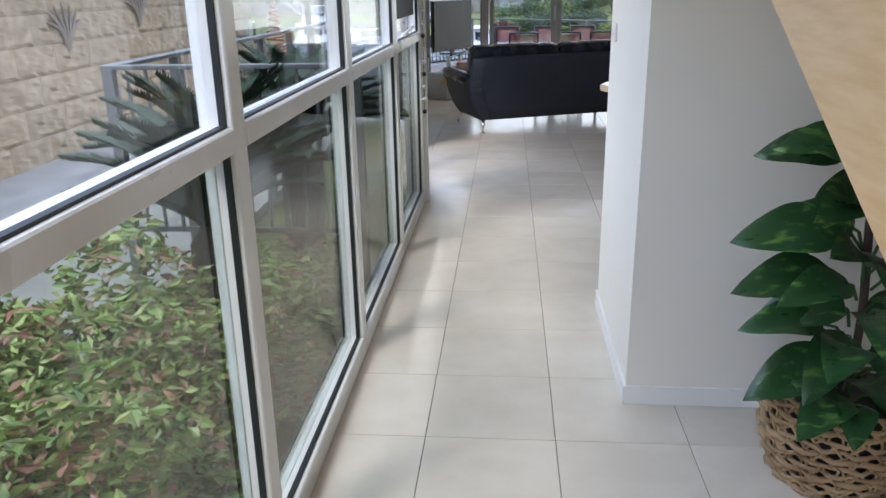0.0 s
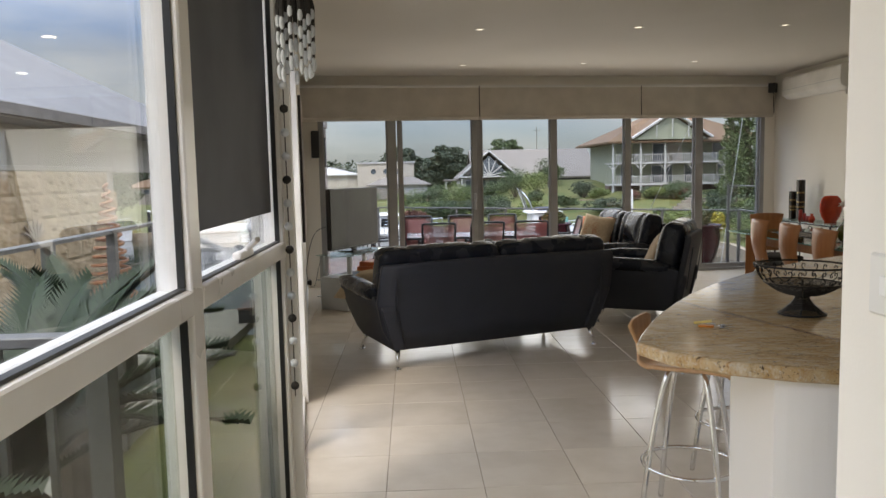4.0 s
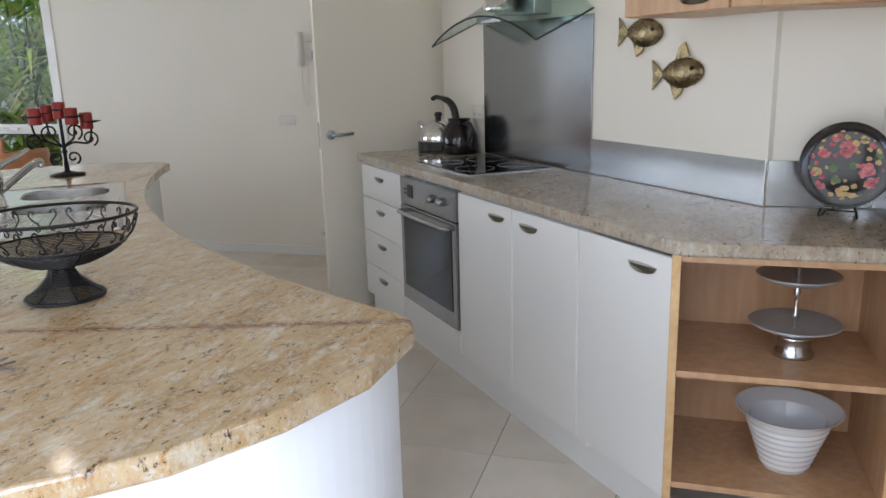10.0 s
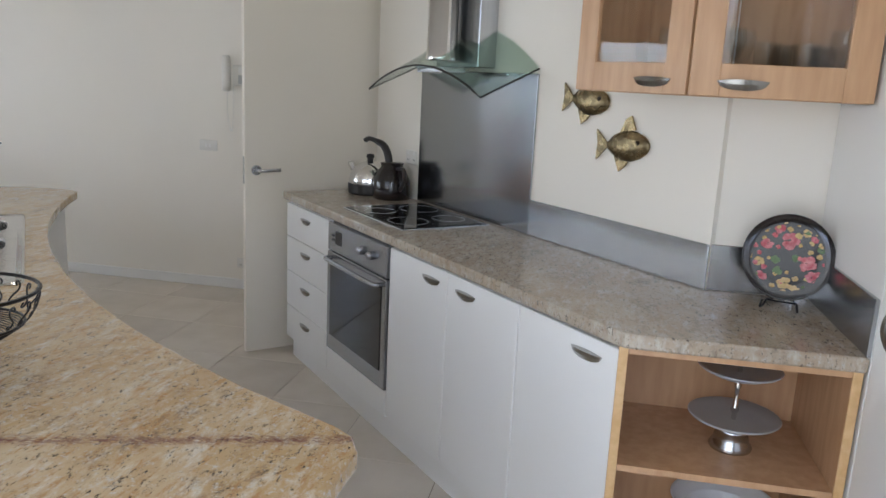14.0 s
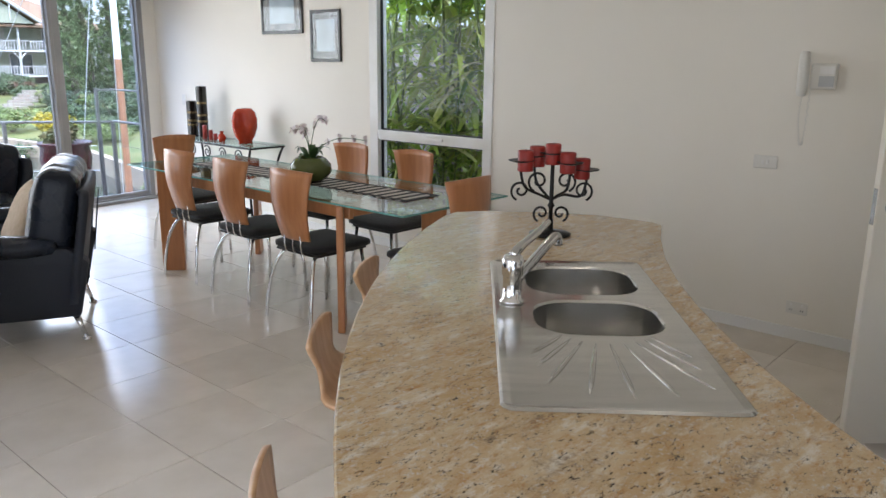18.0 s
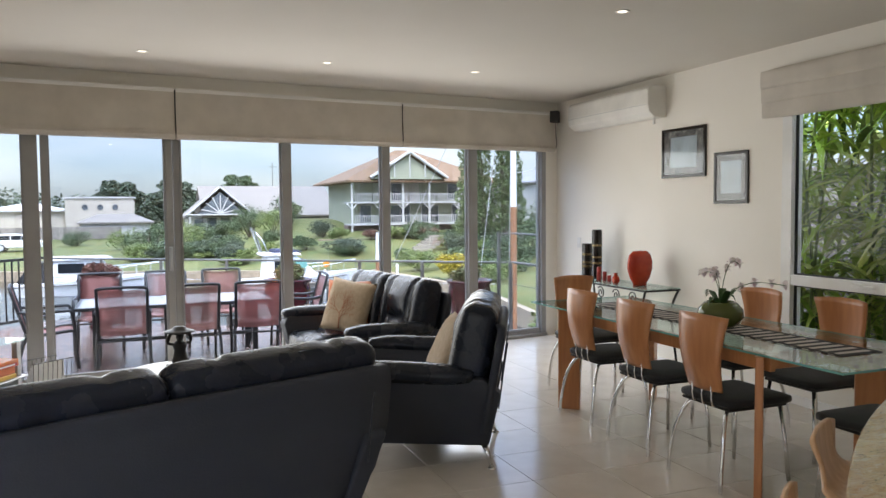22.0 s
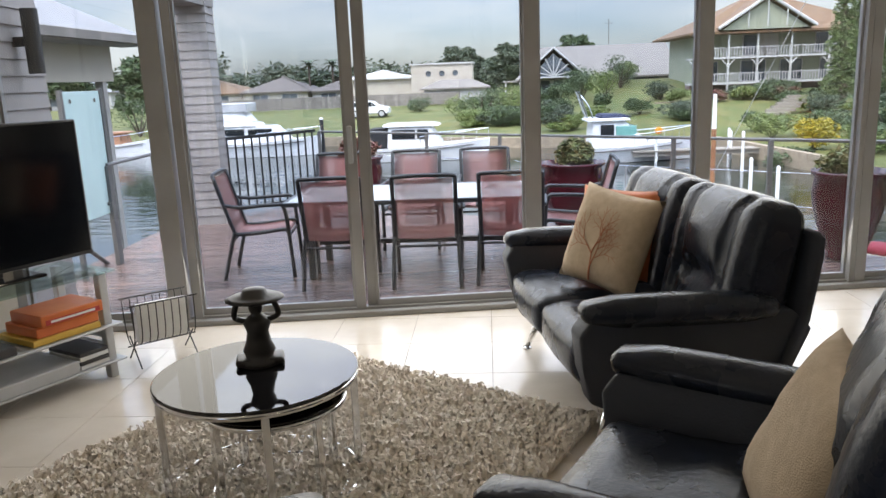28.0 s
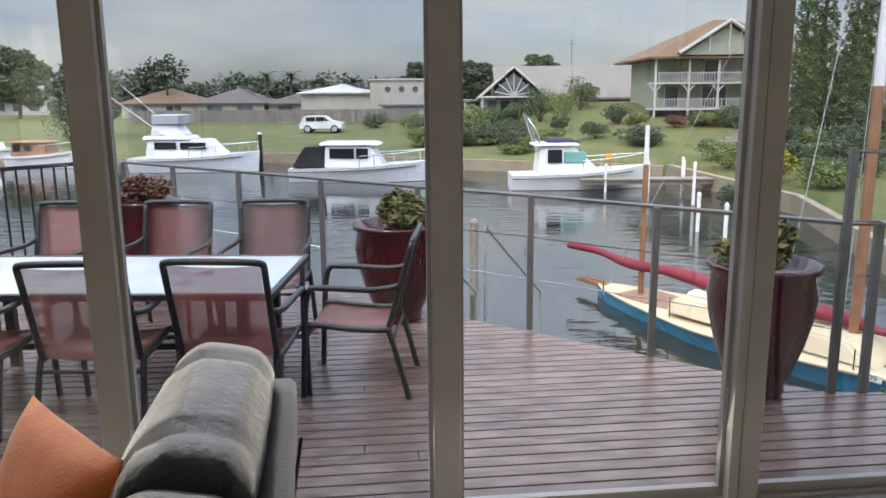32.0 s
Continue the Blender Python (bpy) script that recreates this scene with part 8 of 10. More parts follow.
# beige house with a fan gable
h1 = thing("house", pose(0, 80, -0.75), "single-storey white house with beige roof and fan gable", "house")
wall_box(h1, (5.0, 0, 0), (18.2, 9, 1.75), "house_white")
for a, b in ((5.3, 6.2), (6.45, 7.4), (7.65, 8.6), (8.85, 9.8), (12.0, 14.2), (15.0, 17.2)):
    house_window(h1, a, b, 0.35 if a < 11 else 0.7, 1.55, -0.03)
gable_roof(h1, 6.5, -0.2, 18.2, 9.2, 1.7, 2.9, "roof_beige", 0.5)
gable_roof(h1, 4.7, -1.0, 10.5, 5.5, 1.7, 2.75, "roof_beige", 0.25, "y")
bm = bmesh.new()
for k in range(7):
    a = math.radians(18 + k * 24)
    rod(bm, (7.6, -1.26, 1.9), (7.6 + 1.75 * math.cos(a), -1.26, 1.9 + 1.75 * math.sin(a) * (0.55 + 0.45 * math.sin(a))), 0.06, seg=6)
rod(bm, (4.6, -1.27, 1.75), (7.6, -1.27, 4.35), 0.09, seg=6)
rod(bm, (10.6, -1.27, 1.75), (7.6, -1.27, 4.35), 0.09, seg=6)
rod(bm, (4.6, -1.27, 1.8), (10.6, -1.27, 1.8), 0.08, seg=6)
part("gable_fan", bm, "house_white", h1, "white timber fan in the gable")
bm = bmesh.new()
slab(bm, [(5.4, 1.75), (9.8, 1.75), (7.6, 3.9)], -0.02, 0.02)
part("gable_glass", bm, "house_glass", h1, m=pose(0, -1.2, 0, 90))
for x in (4.9, 10.4):
    part("post", blk((x - 0.08, -1.2, 0), (x + 0.08, -1.04, 1.7)), "house_white", h1)
wall_box(h1, (-1.0 + 4.2, -0.5, 1.45), (5.0, 3, 1.6), "roof_beige", "porch_roof")
part("post", blk((3.3, -0.4, 0), (3.42, -0.28, 1.45)), "house_white", h1)
bm = bmesh.new()
rod(bm, (13.4, 5, 4.2), (13.4, 5, 7.0), 0.03)
rod(bm, (13.0, 5, 6.6), (13.8, 5, 6.6), 0.02)
part("aerial", bm, "rail", h1)

# two-storey house with balconies
h2 = thing("house", pose(0.7, 65, 0.1), "two-storey sage green house with balconies and orange roof", "house")
wall_box(h2, (16.4, 1.8, 0), (28, 11, 3.6), "house_green")
wall_box(h2, (17.9, 1.5, 1.85), (22.4, 1.8, 4.6), "house_green", "gable_wall")
wall_box(h2, (15.5, 0.6, -0.9), (28, 1.9, 0.06), "brick", "base_wall")
for z in (0.05, 1.82):
    part("balcony_floor", blk((15.5, -0.2, z), (28, 1.85, z + 0.12)), "house_white", h2)
    for x0 in range(0, 5):
        xx = 15.6 + x0 * 2.45
        bl_ = part("balcony_rail", blk((xx, -0.15, z + 0.72), (xx + 2.4, -0.08, z + 0.78)), "house_white", h2)
        for k in range(12):
            part("baluster", blk((xx + 0.1 + 0.19 * k, -0.13, z + 0.12), (xx + 0.15 + 0.19 * k, -0.10, z + 0.72)), "house_white", bl_)
for x in (15.6, 17.9, 19.9, 22.2, 24.8, 27.6):
    part("post", blk((x, -0.18, -0.9), (x + 0.13, -0.05, 3.7)), "house_white", h2)
    for s in (-1, 1):
        bm = bmesh.new()
        rod(bm, (x + 0.06, -0.12, 1.3), (x + 0.06 + s * 0.45, -0.12, 1.8), 0.05, seg=6)
        part("brace", bm, "house_white", h2)
for a, b, z0, z1 in ((16.8, 17.8, 0.2, 1.7), (19.4, 21.2, 0.2, 1.7), (22.2, 23.8, 0.2, 1.7), (25, 27, 0.2, 1.7), (24.6, 26.4, 2.1, 3.5)):
    house_window(h2, a, b, z0, z1, 1.76)
house_window(h2, 19.4, 20.4, 2.0, 3.5, 1.45)
wall_box(h2, (20.5, 1.40, 2.0), (21.9, 1.49, 3.5), "render_cream", "shutter")
gable_roof(h2, 17.4, -0.6, 23.2, 9, 3.95, 1.95, "roof_orange", 0.3, "y")
hip_roof(h2, 15.4, -0.2, 28.4, 11.4, 3.65, 2.9, "roof_orange", 0.5, 0.3)
bm = bmesh.new()
slab(bm, [(17.3, 3.75), (23.3, 3.75), (20.3, 5.7)], -0.05, 0.05)
part("gable_end", bm, "house_green", h2, m=pose(0, -0.55, 0, 90))
bm = bmesh.new()
rod(bm, (17.0, -0.95, 3.85), (20.3, -0.95, 5.95), 0.12, seg=6)
rod(bm, (23.6, -0.95, 3.85), (20.3, -0.95, 5.95), 0.12, seg=6)
for x in (19.0, 20.3, 21.6):
    rod(bm, (x, -0.93, 3.9), (x, -0.93, 5.9 - 0.64 * abs(x - 20.3)), 0.05, seg=6)
part("barge_board", bm, "house_white", h2)

# white building with round windows, and a long low one
h3 = thing("house", pose(0, 90, -1.0), "cream flat-roofed building with round windows", "building")
wall_box(h3, (-6.2, 0, 0), (0.2, 8, 3.75), "render_cream")
part("parapet", blk((-6.35, -0.15, 3.75), (0.35, 8, 3.92)), "house_white", h3)
for x in (-4.4, -3.0, -1.6):
    bm = bmesh.new()
    lathe(bm, ((0, 0.06), (0.28, 0.06), (0.30, 0), (0, 0)), 18)
    part("window", bm, "house_glass", h3, m=pose(x, 0, 2.85, 90))
h4 = thing("house", pose(0, 91, -1.0), "long low cream building with a pale roof", "building")
wall_box(h4, (-13.5, 0, 0), (-6.3, 8, 2.6), "render_cream")
hip_roof(h4, -13.5, 0, -6.3, 8, 2.6, 0.9, "house_white")
h5 = thing("house", pose(0, 86.5, -1.1), "low white pavilion with a pale hip roof", "building")
wall_box(h5, (-4.6, 0, 0), (1.6, 3.0, 1.5), "house_white")
hip_roof(h5, -4.6, 0, 1.6, 3.0, 1.5, 0.8, "roof_beige")
# row houses with hip roofs
for k, (x0, x1, y, wz, rise, wm, rm) in enumerate(((-34.5, -26.2, 96, 2.0, 1.6, "render_cream", "roof_orange"), (-25.8, -18.4, 95, 2.0, 1.7, "render_cream", "roof_brown"), (-18.0, -11.6, 95.5, 1.9, 1.5, "render_grey", "roof_brown"), (-11.3, -6.5, 93, 1.7, 1.5, "render_cream", "roof_brown"))):
    hh_ = thing("house", pose(0, y, -1.4), "single-storey row house with a tiled hip roof", "house", "row houses across the water")
    wall_box(hh_, (x0, 0, 0), (x1, 8, wz), wm)
    hip_roof(hh_, x0, 0, x1, 8, wz, rise, rm)
    for j in range(2):
        a = x0 + (x1 - x0) * (0.15 + 0.45 * j)
        house_window(hh_, a, a + 1.8, 0.6, wz - 0.25, -0.03)
h6 = thing("house", pose(-52, 108, -1.3), "far white house with a grey roof and windows", "house")
wall_box(h6, (-4.5, 0, 0), (4.5, 8, 2.6), "house_white")
for a in (-3.8, -1.6, 0.6, 2.8):
    house_window(h6, a, a + 1.3, 0.9, 2.1, -0.03)
hip_roof(h6, -4.5, 0, 4.5, 8, 2.6, 1.5, "roof_grey")
# white house on the near bank
h7 = thing("house", pose(0, 58, 0.2), "white weatherboard house with a verandah above the canal", "house")
wall_box(h7, (29.5, 0, 0), (40, 9, 3.4), "house_white")
hip_roof(h7, 29.5, -1.2, 40, 9, 3.3, 2.3, "roof_grey")
for x in (29.6, 31.6, 33.8, 36.0):
    part("post", blk((x, -1.15, 0), (x + 0.14, -1.0, 3.3)), "house_white", h7)
for a in (30.2, 32.4, 34.6):
    house_window(h7, a, a + 1.2, 0.7, 2.6, -0.04)
part("verandah_rail", blk((29.5, -1.12, 0.85), (36.2, -1.05, 0.92)), "house_white", h7)
part("verandah_floor", blk((29.4, -1.2, -0.7), (40, 0, 0.0)), "house_white", h7)

# paling fence behind the lawn
fe_ = thing("paling_fence", pose(0, 85, -1.15), "long grey timber paling fence behind the lawn", "fence")
vs, fs = [], []
rng = random.Random(2)
me = bpy.data.meshes.new("paling")
b_ = blk((0, 0, 0), (0.27, 0.03, 1.15))
b_.to_mesh(me)
b_.free()
me.materials.append(M["fence_timber"])
for k in range(100):
    ob = new("paling", me)
    ob.parent = fe_
    ob.location = (-29 + 0.28 * k, 0, rng.uniform(-0.03, 0.03))
for z in (0.25, 0.9):
    part("rail", blk((-29, 0.03, z), (-1, 0.08, z + 0.08)), "fence_timber", fe_)

# retaining walls and bank steps
for k, (x0, x1, y, z0, z1) in enumerate(((12.8, 24, 61.0, -1.6, -0.75), (13.5, 20, 56.5, -2.0, -1.45))):
    structure("retaining_wall_%d" % (k + 1), blk((x0, y, z0), (x1, y + 0.25, z1)), "retaining", "low weathered retaining wall on the bank", "retaining wall")
def bank_wall(name, pts, z1, off):
    bm = bmesh.new()
    for (ax, ay), (bx, by) in zip(pts, pts[1:]):
        slab(bm, [(ax, ay), (bx, by), (bx + off[0], by + off[1]), (ax + off[0], ay + off[1])], -3.1, z1)
    structure(name, bm, "retaining", "weathered brown timber wall at the water's edge", "seawall")


bank_wall("seawall_bank", [(-9, 57.0), (-8, 57.1), (3, 51.7), (8, 49.7), (12.6, 47.4)], -2.02, (0.1, 0.3))
bank_wall("seawall_side", [(12.7, 47.2), (14.0, 36), (12.0, 25.5), (11.2, 20)], -1.95, (0.3, 0.1))
structure("seawall", blk((-60, 55.6, -3), (-9, 55.9, -2.15)), "retaining", "dark timber seawall along the far bank", "seawall", None)
st_ = thing("bank_steps", None, "timber steps down the grassy bank", "steps")
for k in range(9):
    part("step", blk((15.8 + 0.42 * k, 52 + 0.35 * k, -1.9 + 0.17 * k), (17.4 + 0.42 * k, 52.35 + 0.35 * k, -1.75 + 0.17 * k)), "pile", st_)

# white car on the lawn
car = thing("car", pose(-8.35, 74, land(-8.35, 74) - 0.02), "white four-wheel-drive car parked on the lawn", "car")
bm = bmesh.new()
prof = [(-1.75, 0.35), (-1.75, 0.80), (-1.55, 0.92), (-1.35, 1.38), (-0.2, 1.42), (0.35, 1.38), (0.75, 0.98), (1.55, 0.90), (1.72, 0.72), (1.74, 0.35)]
slab(bm, prof, -0.8, 0.8)
bmesh.ops.bevel(bm, geom=bm.edges[:], offset=0.05, segments=2, affect="EDGES")
part("body", bm, "car_white", car, m=pose(0, 0, 0, 90))
for a, b in ((-1.2, -0.45), (-0.38, 0.3)):
    part("side_window", blk((a, -0.815, 0.95), (b, -0.80, 1.30), 0.01), "boat_window", car)
bm = bmesh.new()
slab(bm, [(0.34, 1.30), (0.66, 0.99), (0.40, 0.97), (0.34, 1.0)], 0, 0.015)
part("side_window", bm, "boat_window", car, m=pose(0, -0.80, 0, 90))
for x in (-1.1, 1.1):
    for y in (-0.72, 0.72):
        bm = bmesh.new()
        lathe(bm, ((0, -0.1), (0.28, -0.1), (0.34, -0.07), (0.34, 0.07), (0.28, 0.1), (0, 0.1)), 20)
        wl_ = part("wheel", bm, "tyre", car, m=pose(x, y, 0.34, 90))
        bm = bmesh.new()
        lathe(bm, ((0, 0.11), (0.2, 0.11), (0.22, 0.09)), 16)
        part("rim", bm, "silver", wl_)
for x in (-1.76, 1.70):
    part("lamp", blk((x, -0.72, 0.66), (x + 0.05, -0.5, 0.80), 0.01), "candle" if x < 0 else "silver", car)


# ---- boats ----
def hull(bm, L, W, free, bow_rise=0.35, draft=0.3, n=16, pointed=False):
    """Stern at x = 0, bow at x = L; waterline z = 0."""
    rows = []
    for i in range(n + 1):
        g = i / n
        w = W / 2 * (0.86 + 0.14 * math.sin(min(1, g / 0.4) * math.pi / 2)) * (1 - max(0, (g - 0.45) / 0.55) ** 2.2)
        if pointed:
            w *= min(1.0, (g / 0.38)) ** 0.6
        w = max(w, 0.015)
        top_ = free + bow_rise * g * g
        x = L * g
        flare = 0.72 + 0.1 * (1 - g)
        rows.append([bm.verts.new(p) for p in ((x - 0.10 * L * max(0, g - 0.7), -w * 0.12, -draft * (1 - g * g)), (x - 0.05 * L * max(0, g - 0.7), -w * flare, 0.02), (x, -w, top_), (x, -w + min(0.05, w * 0.5), top_), (x, 0, top_ + 0.02),
                                              (x, w - min(0.05, w * 0.5), top_), (x, w, top_), (x - 0.05 * L * max(0, g - 0.7), w * flare, 0.02), (x - 0.10 * L * max(0, g - 0.7), w * 0.12, -draft * (1 - g * g)))])
    for a, b in zip(rows, rows[1:]):
        for k in range(9):
            bm.faces.new((a[k], b[k], b[(k + 1) % 9], a[(k + 1) % 9]))
    bm.faces.new(rows[0])
    bm.faces.new(rows[-1][::-1])
    return bm


def cabin(bm, x0, x1, z0, z1, w, rake0=0.2, rake1=0.6, tumble=0.12):
    lo = [(x0, -w, z0), (x1, -w * 0.85, z0), (x1, w * 0.85, z0), (x0, w, z0)]
    hi = [(x0 + rake0, -w + tumble, z1), (x1 - rake1, -w * 0.85 + tumble, z1), (x1 - rake1, w * 0.85 - tumble, z1), (x0 + rake0, w - tumble, z1)]
    a = [bm.verts.new(p) for p in lo]
    b = [bm.verts.new(p) for p in hi]
    bm.faces.new(a[::-1])
    bm.faces.new(b)
    for i in range(4):
        bm.faces.new((a[i], a[(i + 1) % 4], b[(i + 1) % 4], b[i]))
    bmesh.ops.bevel(bm, geom=bm.edges[:], offset=0.05, segments=2, affect="EDGES")
    return bm


def cruiser(m, L, W, free, label, cab, windows, rails=True, hull_mat="hull_white", cab_mat="hull_white", seed=0):
    b = thing("motor_boat", m, label, "boat", "boats moored on the canal")
    part("hull", hull(bmesh.new(), L, W, free), hull_mat, b, smooth=False)
    bm = bmesh.new()
    for s in (-1, 1):
        tube(bm, [(L * g, s * W / 2 * (1.005 if g < 0.5 else 1.005 * (1 - ((g - 0.45) / 0.55) ** 2.2)), free * 0.8 + 0.3 * g * g) for g in (0.0, 0.15, 0.3, 0.45, 0.6, 0.75, 0.88)], 0.03, 6)
    part("rubbing_strake", bm, "rail", b)
    for x0, x1, z0, z1, w, r0, r1 in cab:
        part("cabin", cabin(bmesh.new(), x0, x1, z0, z1, w, r0, r1), cab_mat, b)
    for x0, x1, z0, z1, w in windows:
        for s in (-1, 1):
            part("window", blk((x0, s * w - 0.012, z0), (x1, s * w + 0.012, z1), 0.01), "boat_window", b)
    if rails:
        for s in (-1, 1):
            bm = bmesh.new()
            pts = [(L * g, s * W / 2 * 0.94 * (1 - max(0, (g - 0.45) / 0.55) ** 2.2), free + 0.35 * g * g + 0.5) for g in (0.5, 0.6, 0.7, 0.8, 0.9, 0.99)]
            tube(bm, pts, 0.02, 6)
            for p in pts:
                rod(bm, (p[0], p[1], p[2] - 0.5), p, 0.016, seg=5)
            part("rail", bm, "chrome", b)
    return b


b1_ = cruiser(pose(-14.75, 52.2, WZ, 0, 0, -3), 6.9, 2.5, 0.75, "white flybridge cruiser with dark windows on the canal", ((1.0, 5.2, 0.75, 1.75, 1.0, 0.1, 1.0), (0.9, 3.4, 1.75, 1.95, 1.05, 0.05, 0.2), (1.3, 3.0, 1.95, 2.55, 0.85, 0.1, 0.4)), ((1.5, 2.7, 1.25, 1.62, 0.93), (2.9, 4.3, 1.25, 1.6, 0.9)))
part("clear_screen", blk((1.4, -0.82, 2.55), (2.9, 0.82, 3.05), 0.04), "silver", b1_, "grey canvas enclosure")
bm = bmesh.new()
for s in (-1, 1):
    rod(bm, (2.2, s * 0.9, 1.9), (-1.2, s * 1.5, 4.6), 0.03, 0.015)
part("outrigger", bm, "hull_white", b1_)
b2_ = cruiser(pose(-5.05, 47.1, WZ, 0, 0, -2), 6.75, 2.4, 0.65, "white cruiser with a raised wheelhouse and dark windows", ((1.7, 4.5, 0.68, 1.72, 0.95, 0.05, 0.7), (1.5, 4.3, 1.72, 1.86, 1.02, 0.0, 0.3)), ((1.95, 3.1, 1.12, 1.58, 0.90), (3.2, 3.75, 1.12, 1.58, 0.87)))
part("canopy", cabin(bmesh.new(), 0.15, 1.7, 0.7, 1.65, 0.95, 0.6, 0.0), "black_cloth", b2_, "dark canvas cockpit cover")
b3_ = cruiser(pose(5.05, 43.6, WZ, 0, 0, 2), 5.9, 2.3, 0.65, "white fishing cruiser with a green tinted windscreen", ((1.1, 3.9, 0.66, 1.85, 0.9, 0.1, 1.3), (0.9, 2.9, 1.85, 1.98, 0.98, 0.1, 0.2)), ((1.5, 2.1, 1.15, 1.7, 0.85),))
part("windscreen", blk((2.2, -0.83, 1.15), (3.1, 0.83, 1.62), 0.03), "table_edge", b3_, "green tinted windscreen")
bm = bmesh.new()
for s in (-1, 1):
    tube(bm, curve_pts(((1.2, s * 0.8, 1.9), (1.0, s * 0.75, 2.5), (0.75, s * 0.6, 2.9), (0.7, s * 0.3, 3.0)), 4), 0.03, 6)
tube(bm, [(0.7, -0.3, 3.0), (0.7, 0.3, 3.0)], 0.03, 6)
for k in range(5):
    rod(bm, (1.0, -0.5 + 0.25 * k, 2.0), (0.6, -0.6 + 0.3 * k, 3.2), 0.015, seg=5)
part("rod_rack", bm, "chrome", b3_)
part("bimini", cabin(bmesh.new(), 1.5, 3.0, 1.98, 2.14, 0.75, 0.05, 0.5), "navy", b3_, "navy blue cover")
bm = bmesh.new()
lathe(bm, ((0, -0.05), (0.12, -0.05), (0.17, 0), (0.12, 0.05), (0, 0.05)), 16)
part("life_ring", bm, "tag_orange", b3_, "orange life ring", m=pose(4.1, -0.72, 1.35, 90))
cruiser(pose(-23.2, 54.9, WZ, 0, 0, -3), 4.3, 1.9, 0.7, "old white boat with a varnished timber cabin", ((0.4, 2.6, 0.72, 1.45, 0.75, 0.05, 0.15), (0.3, 2.8, 1.45, 1.55, 0.85, 0.0, 0.1)), ((0.6, 1.0, 1.0, 1.35, 0.74), (1.25, 1.65, 1.0, 1.35, 0.72)), True, "hull_white", "boat_wood")
for k, (x, y) in enumerate(((-30, 64), (-34, 68), (-38, 74))):
    cruiser(pose(x, y - 6, WZ, 0, 0, -4), 6.5, 2.3, 0.75, "distant white cruiser moored by the far bank", ((1.2, 4.6, 0.75, 1.7, 0.95, 0.1, 0.9), (1.2, 3.2, 1.7, 2.2, 0.85, 0.1, 0.4)), ((1.7, 3.4, 1.2, 1.55, 0.93),), False)

# yacht moored by the deck
YM = Matrix.Translation((5.73, 25.8, WZ - 0.28)) @ Matrix.Rotation(math.radians(-57), 4, "Z") @ Matrix.Diagonal((1, 1, 0.72, 1))
ya = thing("yacht", YM, "blue-hulled yacht with cream deck and red sail cover", "yacht")
part("hull", hull(bmesh.new(), 8.4, 2.0, 0.72, 0.25, pointed=True), "hull_blue", ya)
bm = bmesh.new()
hull(bm, 8.36, 1.92, 0.75, 0.25, pointed=True)
for v in bm.verts:
    v.co.z = max(v.co.z, 0.68)
part("deck", bm, "boat_deck", ya)
bm = bmesh.new()
for s in (-1, 1):
    tube(bm, [(8.4 * g, s * 1.005 * (0.86 + 0.14 * math.sin(min(1, g / 0.4) * math.pi / 2)) * (1 - max(0, (g - 0.45) / 0.55) ** 2.2) * min(1, g / 0.38) ** 0.6, 0.74 + 0.25 * g * g) for g in [k / 20 for k in range(20)]], 0.04, 6)
part("gunwale", bm, "boat_deck", ya)
part("coachroof", cabin(bmesh.new(), 2.4, 6.0, 0.86, 1.25, 0.75, 0.1, 0.5), "boat_deck", ya)
part("hatch", cabin(bmesh.new(), 2.5, 3.3, 1.25, 1.36, 0.4, 0.02, 0.05), "hull_white", ya)
for x in (3.2, 4.0, 4.8):
    for s in (-1, 1):
        part("porthole", blk((x, s * 0.58 - 0.02, 0.86), (x + 0.30, s * 0.58 + 0.02, 0.98), 0.02), "boat_window", ya)
part("cockpit", blk((0.9, -0.42, 0.74), (2.3, 0.42, 0.80), 0.02), "boat_wood", ya)
part("rudder_head", cabin(bmesh.new(), -0.7, 0.3, 0.66, 0.84, 0.10, 0.3, 0.05, 0.02), "boat_wood", ya)
sail = bmesh.new()
pts = [(-0.9 + 5.2 * g, 0.04 * math.sin(g * 9), 1.62 - 0.14 * g + 0.05 * math.sin(g * 14)) for g in [k / 20 for k in range(21)]]
tube(sail, pts, [0.09 + 0.10 * g + 0.02 * math.sin(g * 23) for g in [k / 20 for k in range(21)]], 10)
part("sail_cover", sail, "sail_red", ya, "furled sail under a dark red cover", smooth=True)
for nm, x, z1, z2, r in (("main_mast", 5.3, 6.1, 13.0, 0.078), ("mizzen_mast", 1.15, 4.2, 5.2, 0.055)):
    bm = bmesh.new()
    rod(bm, (x, 0, 0.72), (x, 0, z1), r, r * 0.95)
    mast = part(nm, bm, "boat_wood", ya)
    bm = bmesh.new()
    rod(bm, (x, 0, z1), (x, 0, z2), r * 0.95, r * 0.7)
    part("white_top", bm, "hull_white", mast)
for q in ((8.3, 0, 1.0), (4.6, 0.9, 0.8), (4.6, -0.9, 0.8), (0.3, 0, 0.8)):
    bm = bmesh.new()
    rod(bm, (5.3, 0, 12.6), q, 0.008, seg=5)
    part("stay", bm, "silver", ya)
sail = bmesh.new()
pts = [(4.4 + 3.4 * g, 0.10 * math.sin(g * 6), 1.42 + 0.05 * math.sin(g * 12)) for g in [k / 16 for k in range(17)]]
tube(sail, pts, [0.12 + 0.05 * math.sin(g * 11) for g in [k / 16 for k in range(17)]], 10)
part("sail_cover", sail, "sail_red", ya, smooth=True)
for x in (1.0, 2.6, 4.2, 5.8):
    bm = bmesh.new()
    for s in (-1,):
        rod(bm, (x, s * 0.82, 0.72), (x, s * 0.82, 1.3), 0.015, seg=6)
    part("stanchion", bm, "chrome", ya)
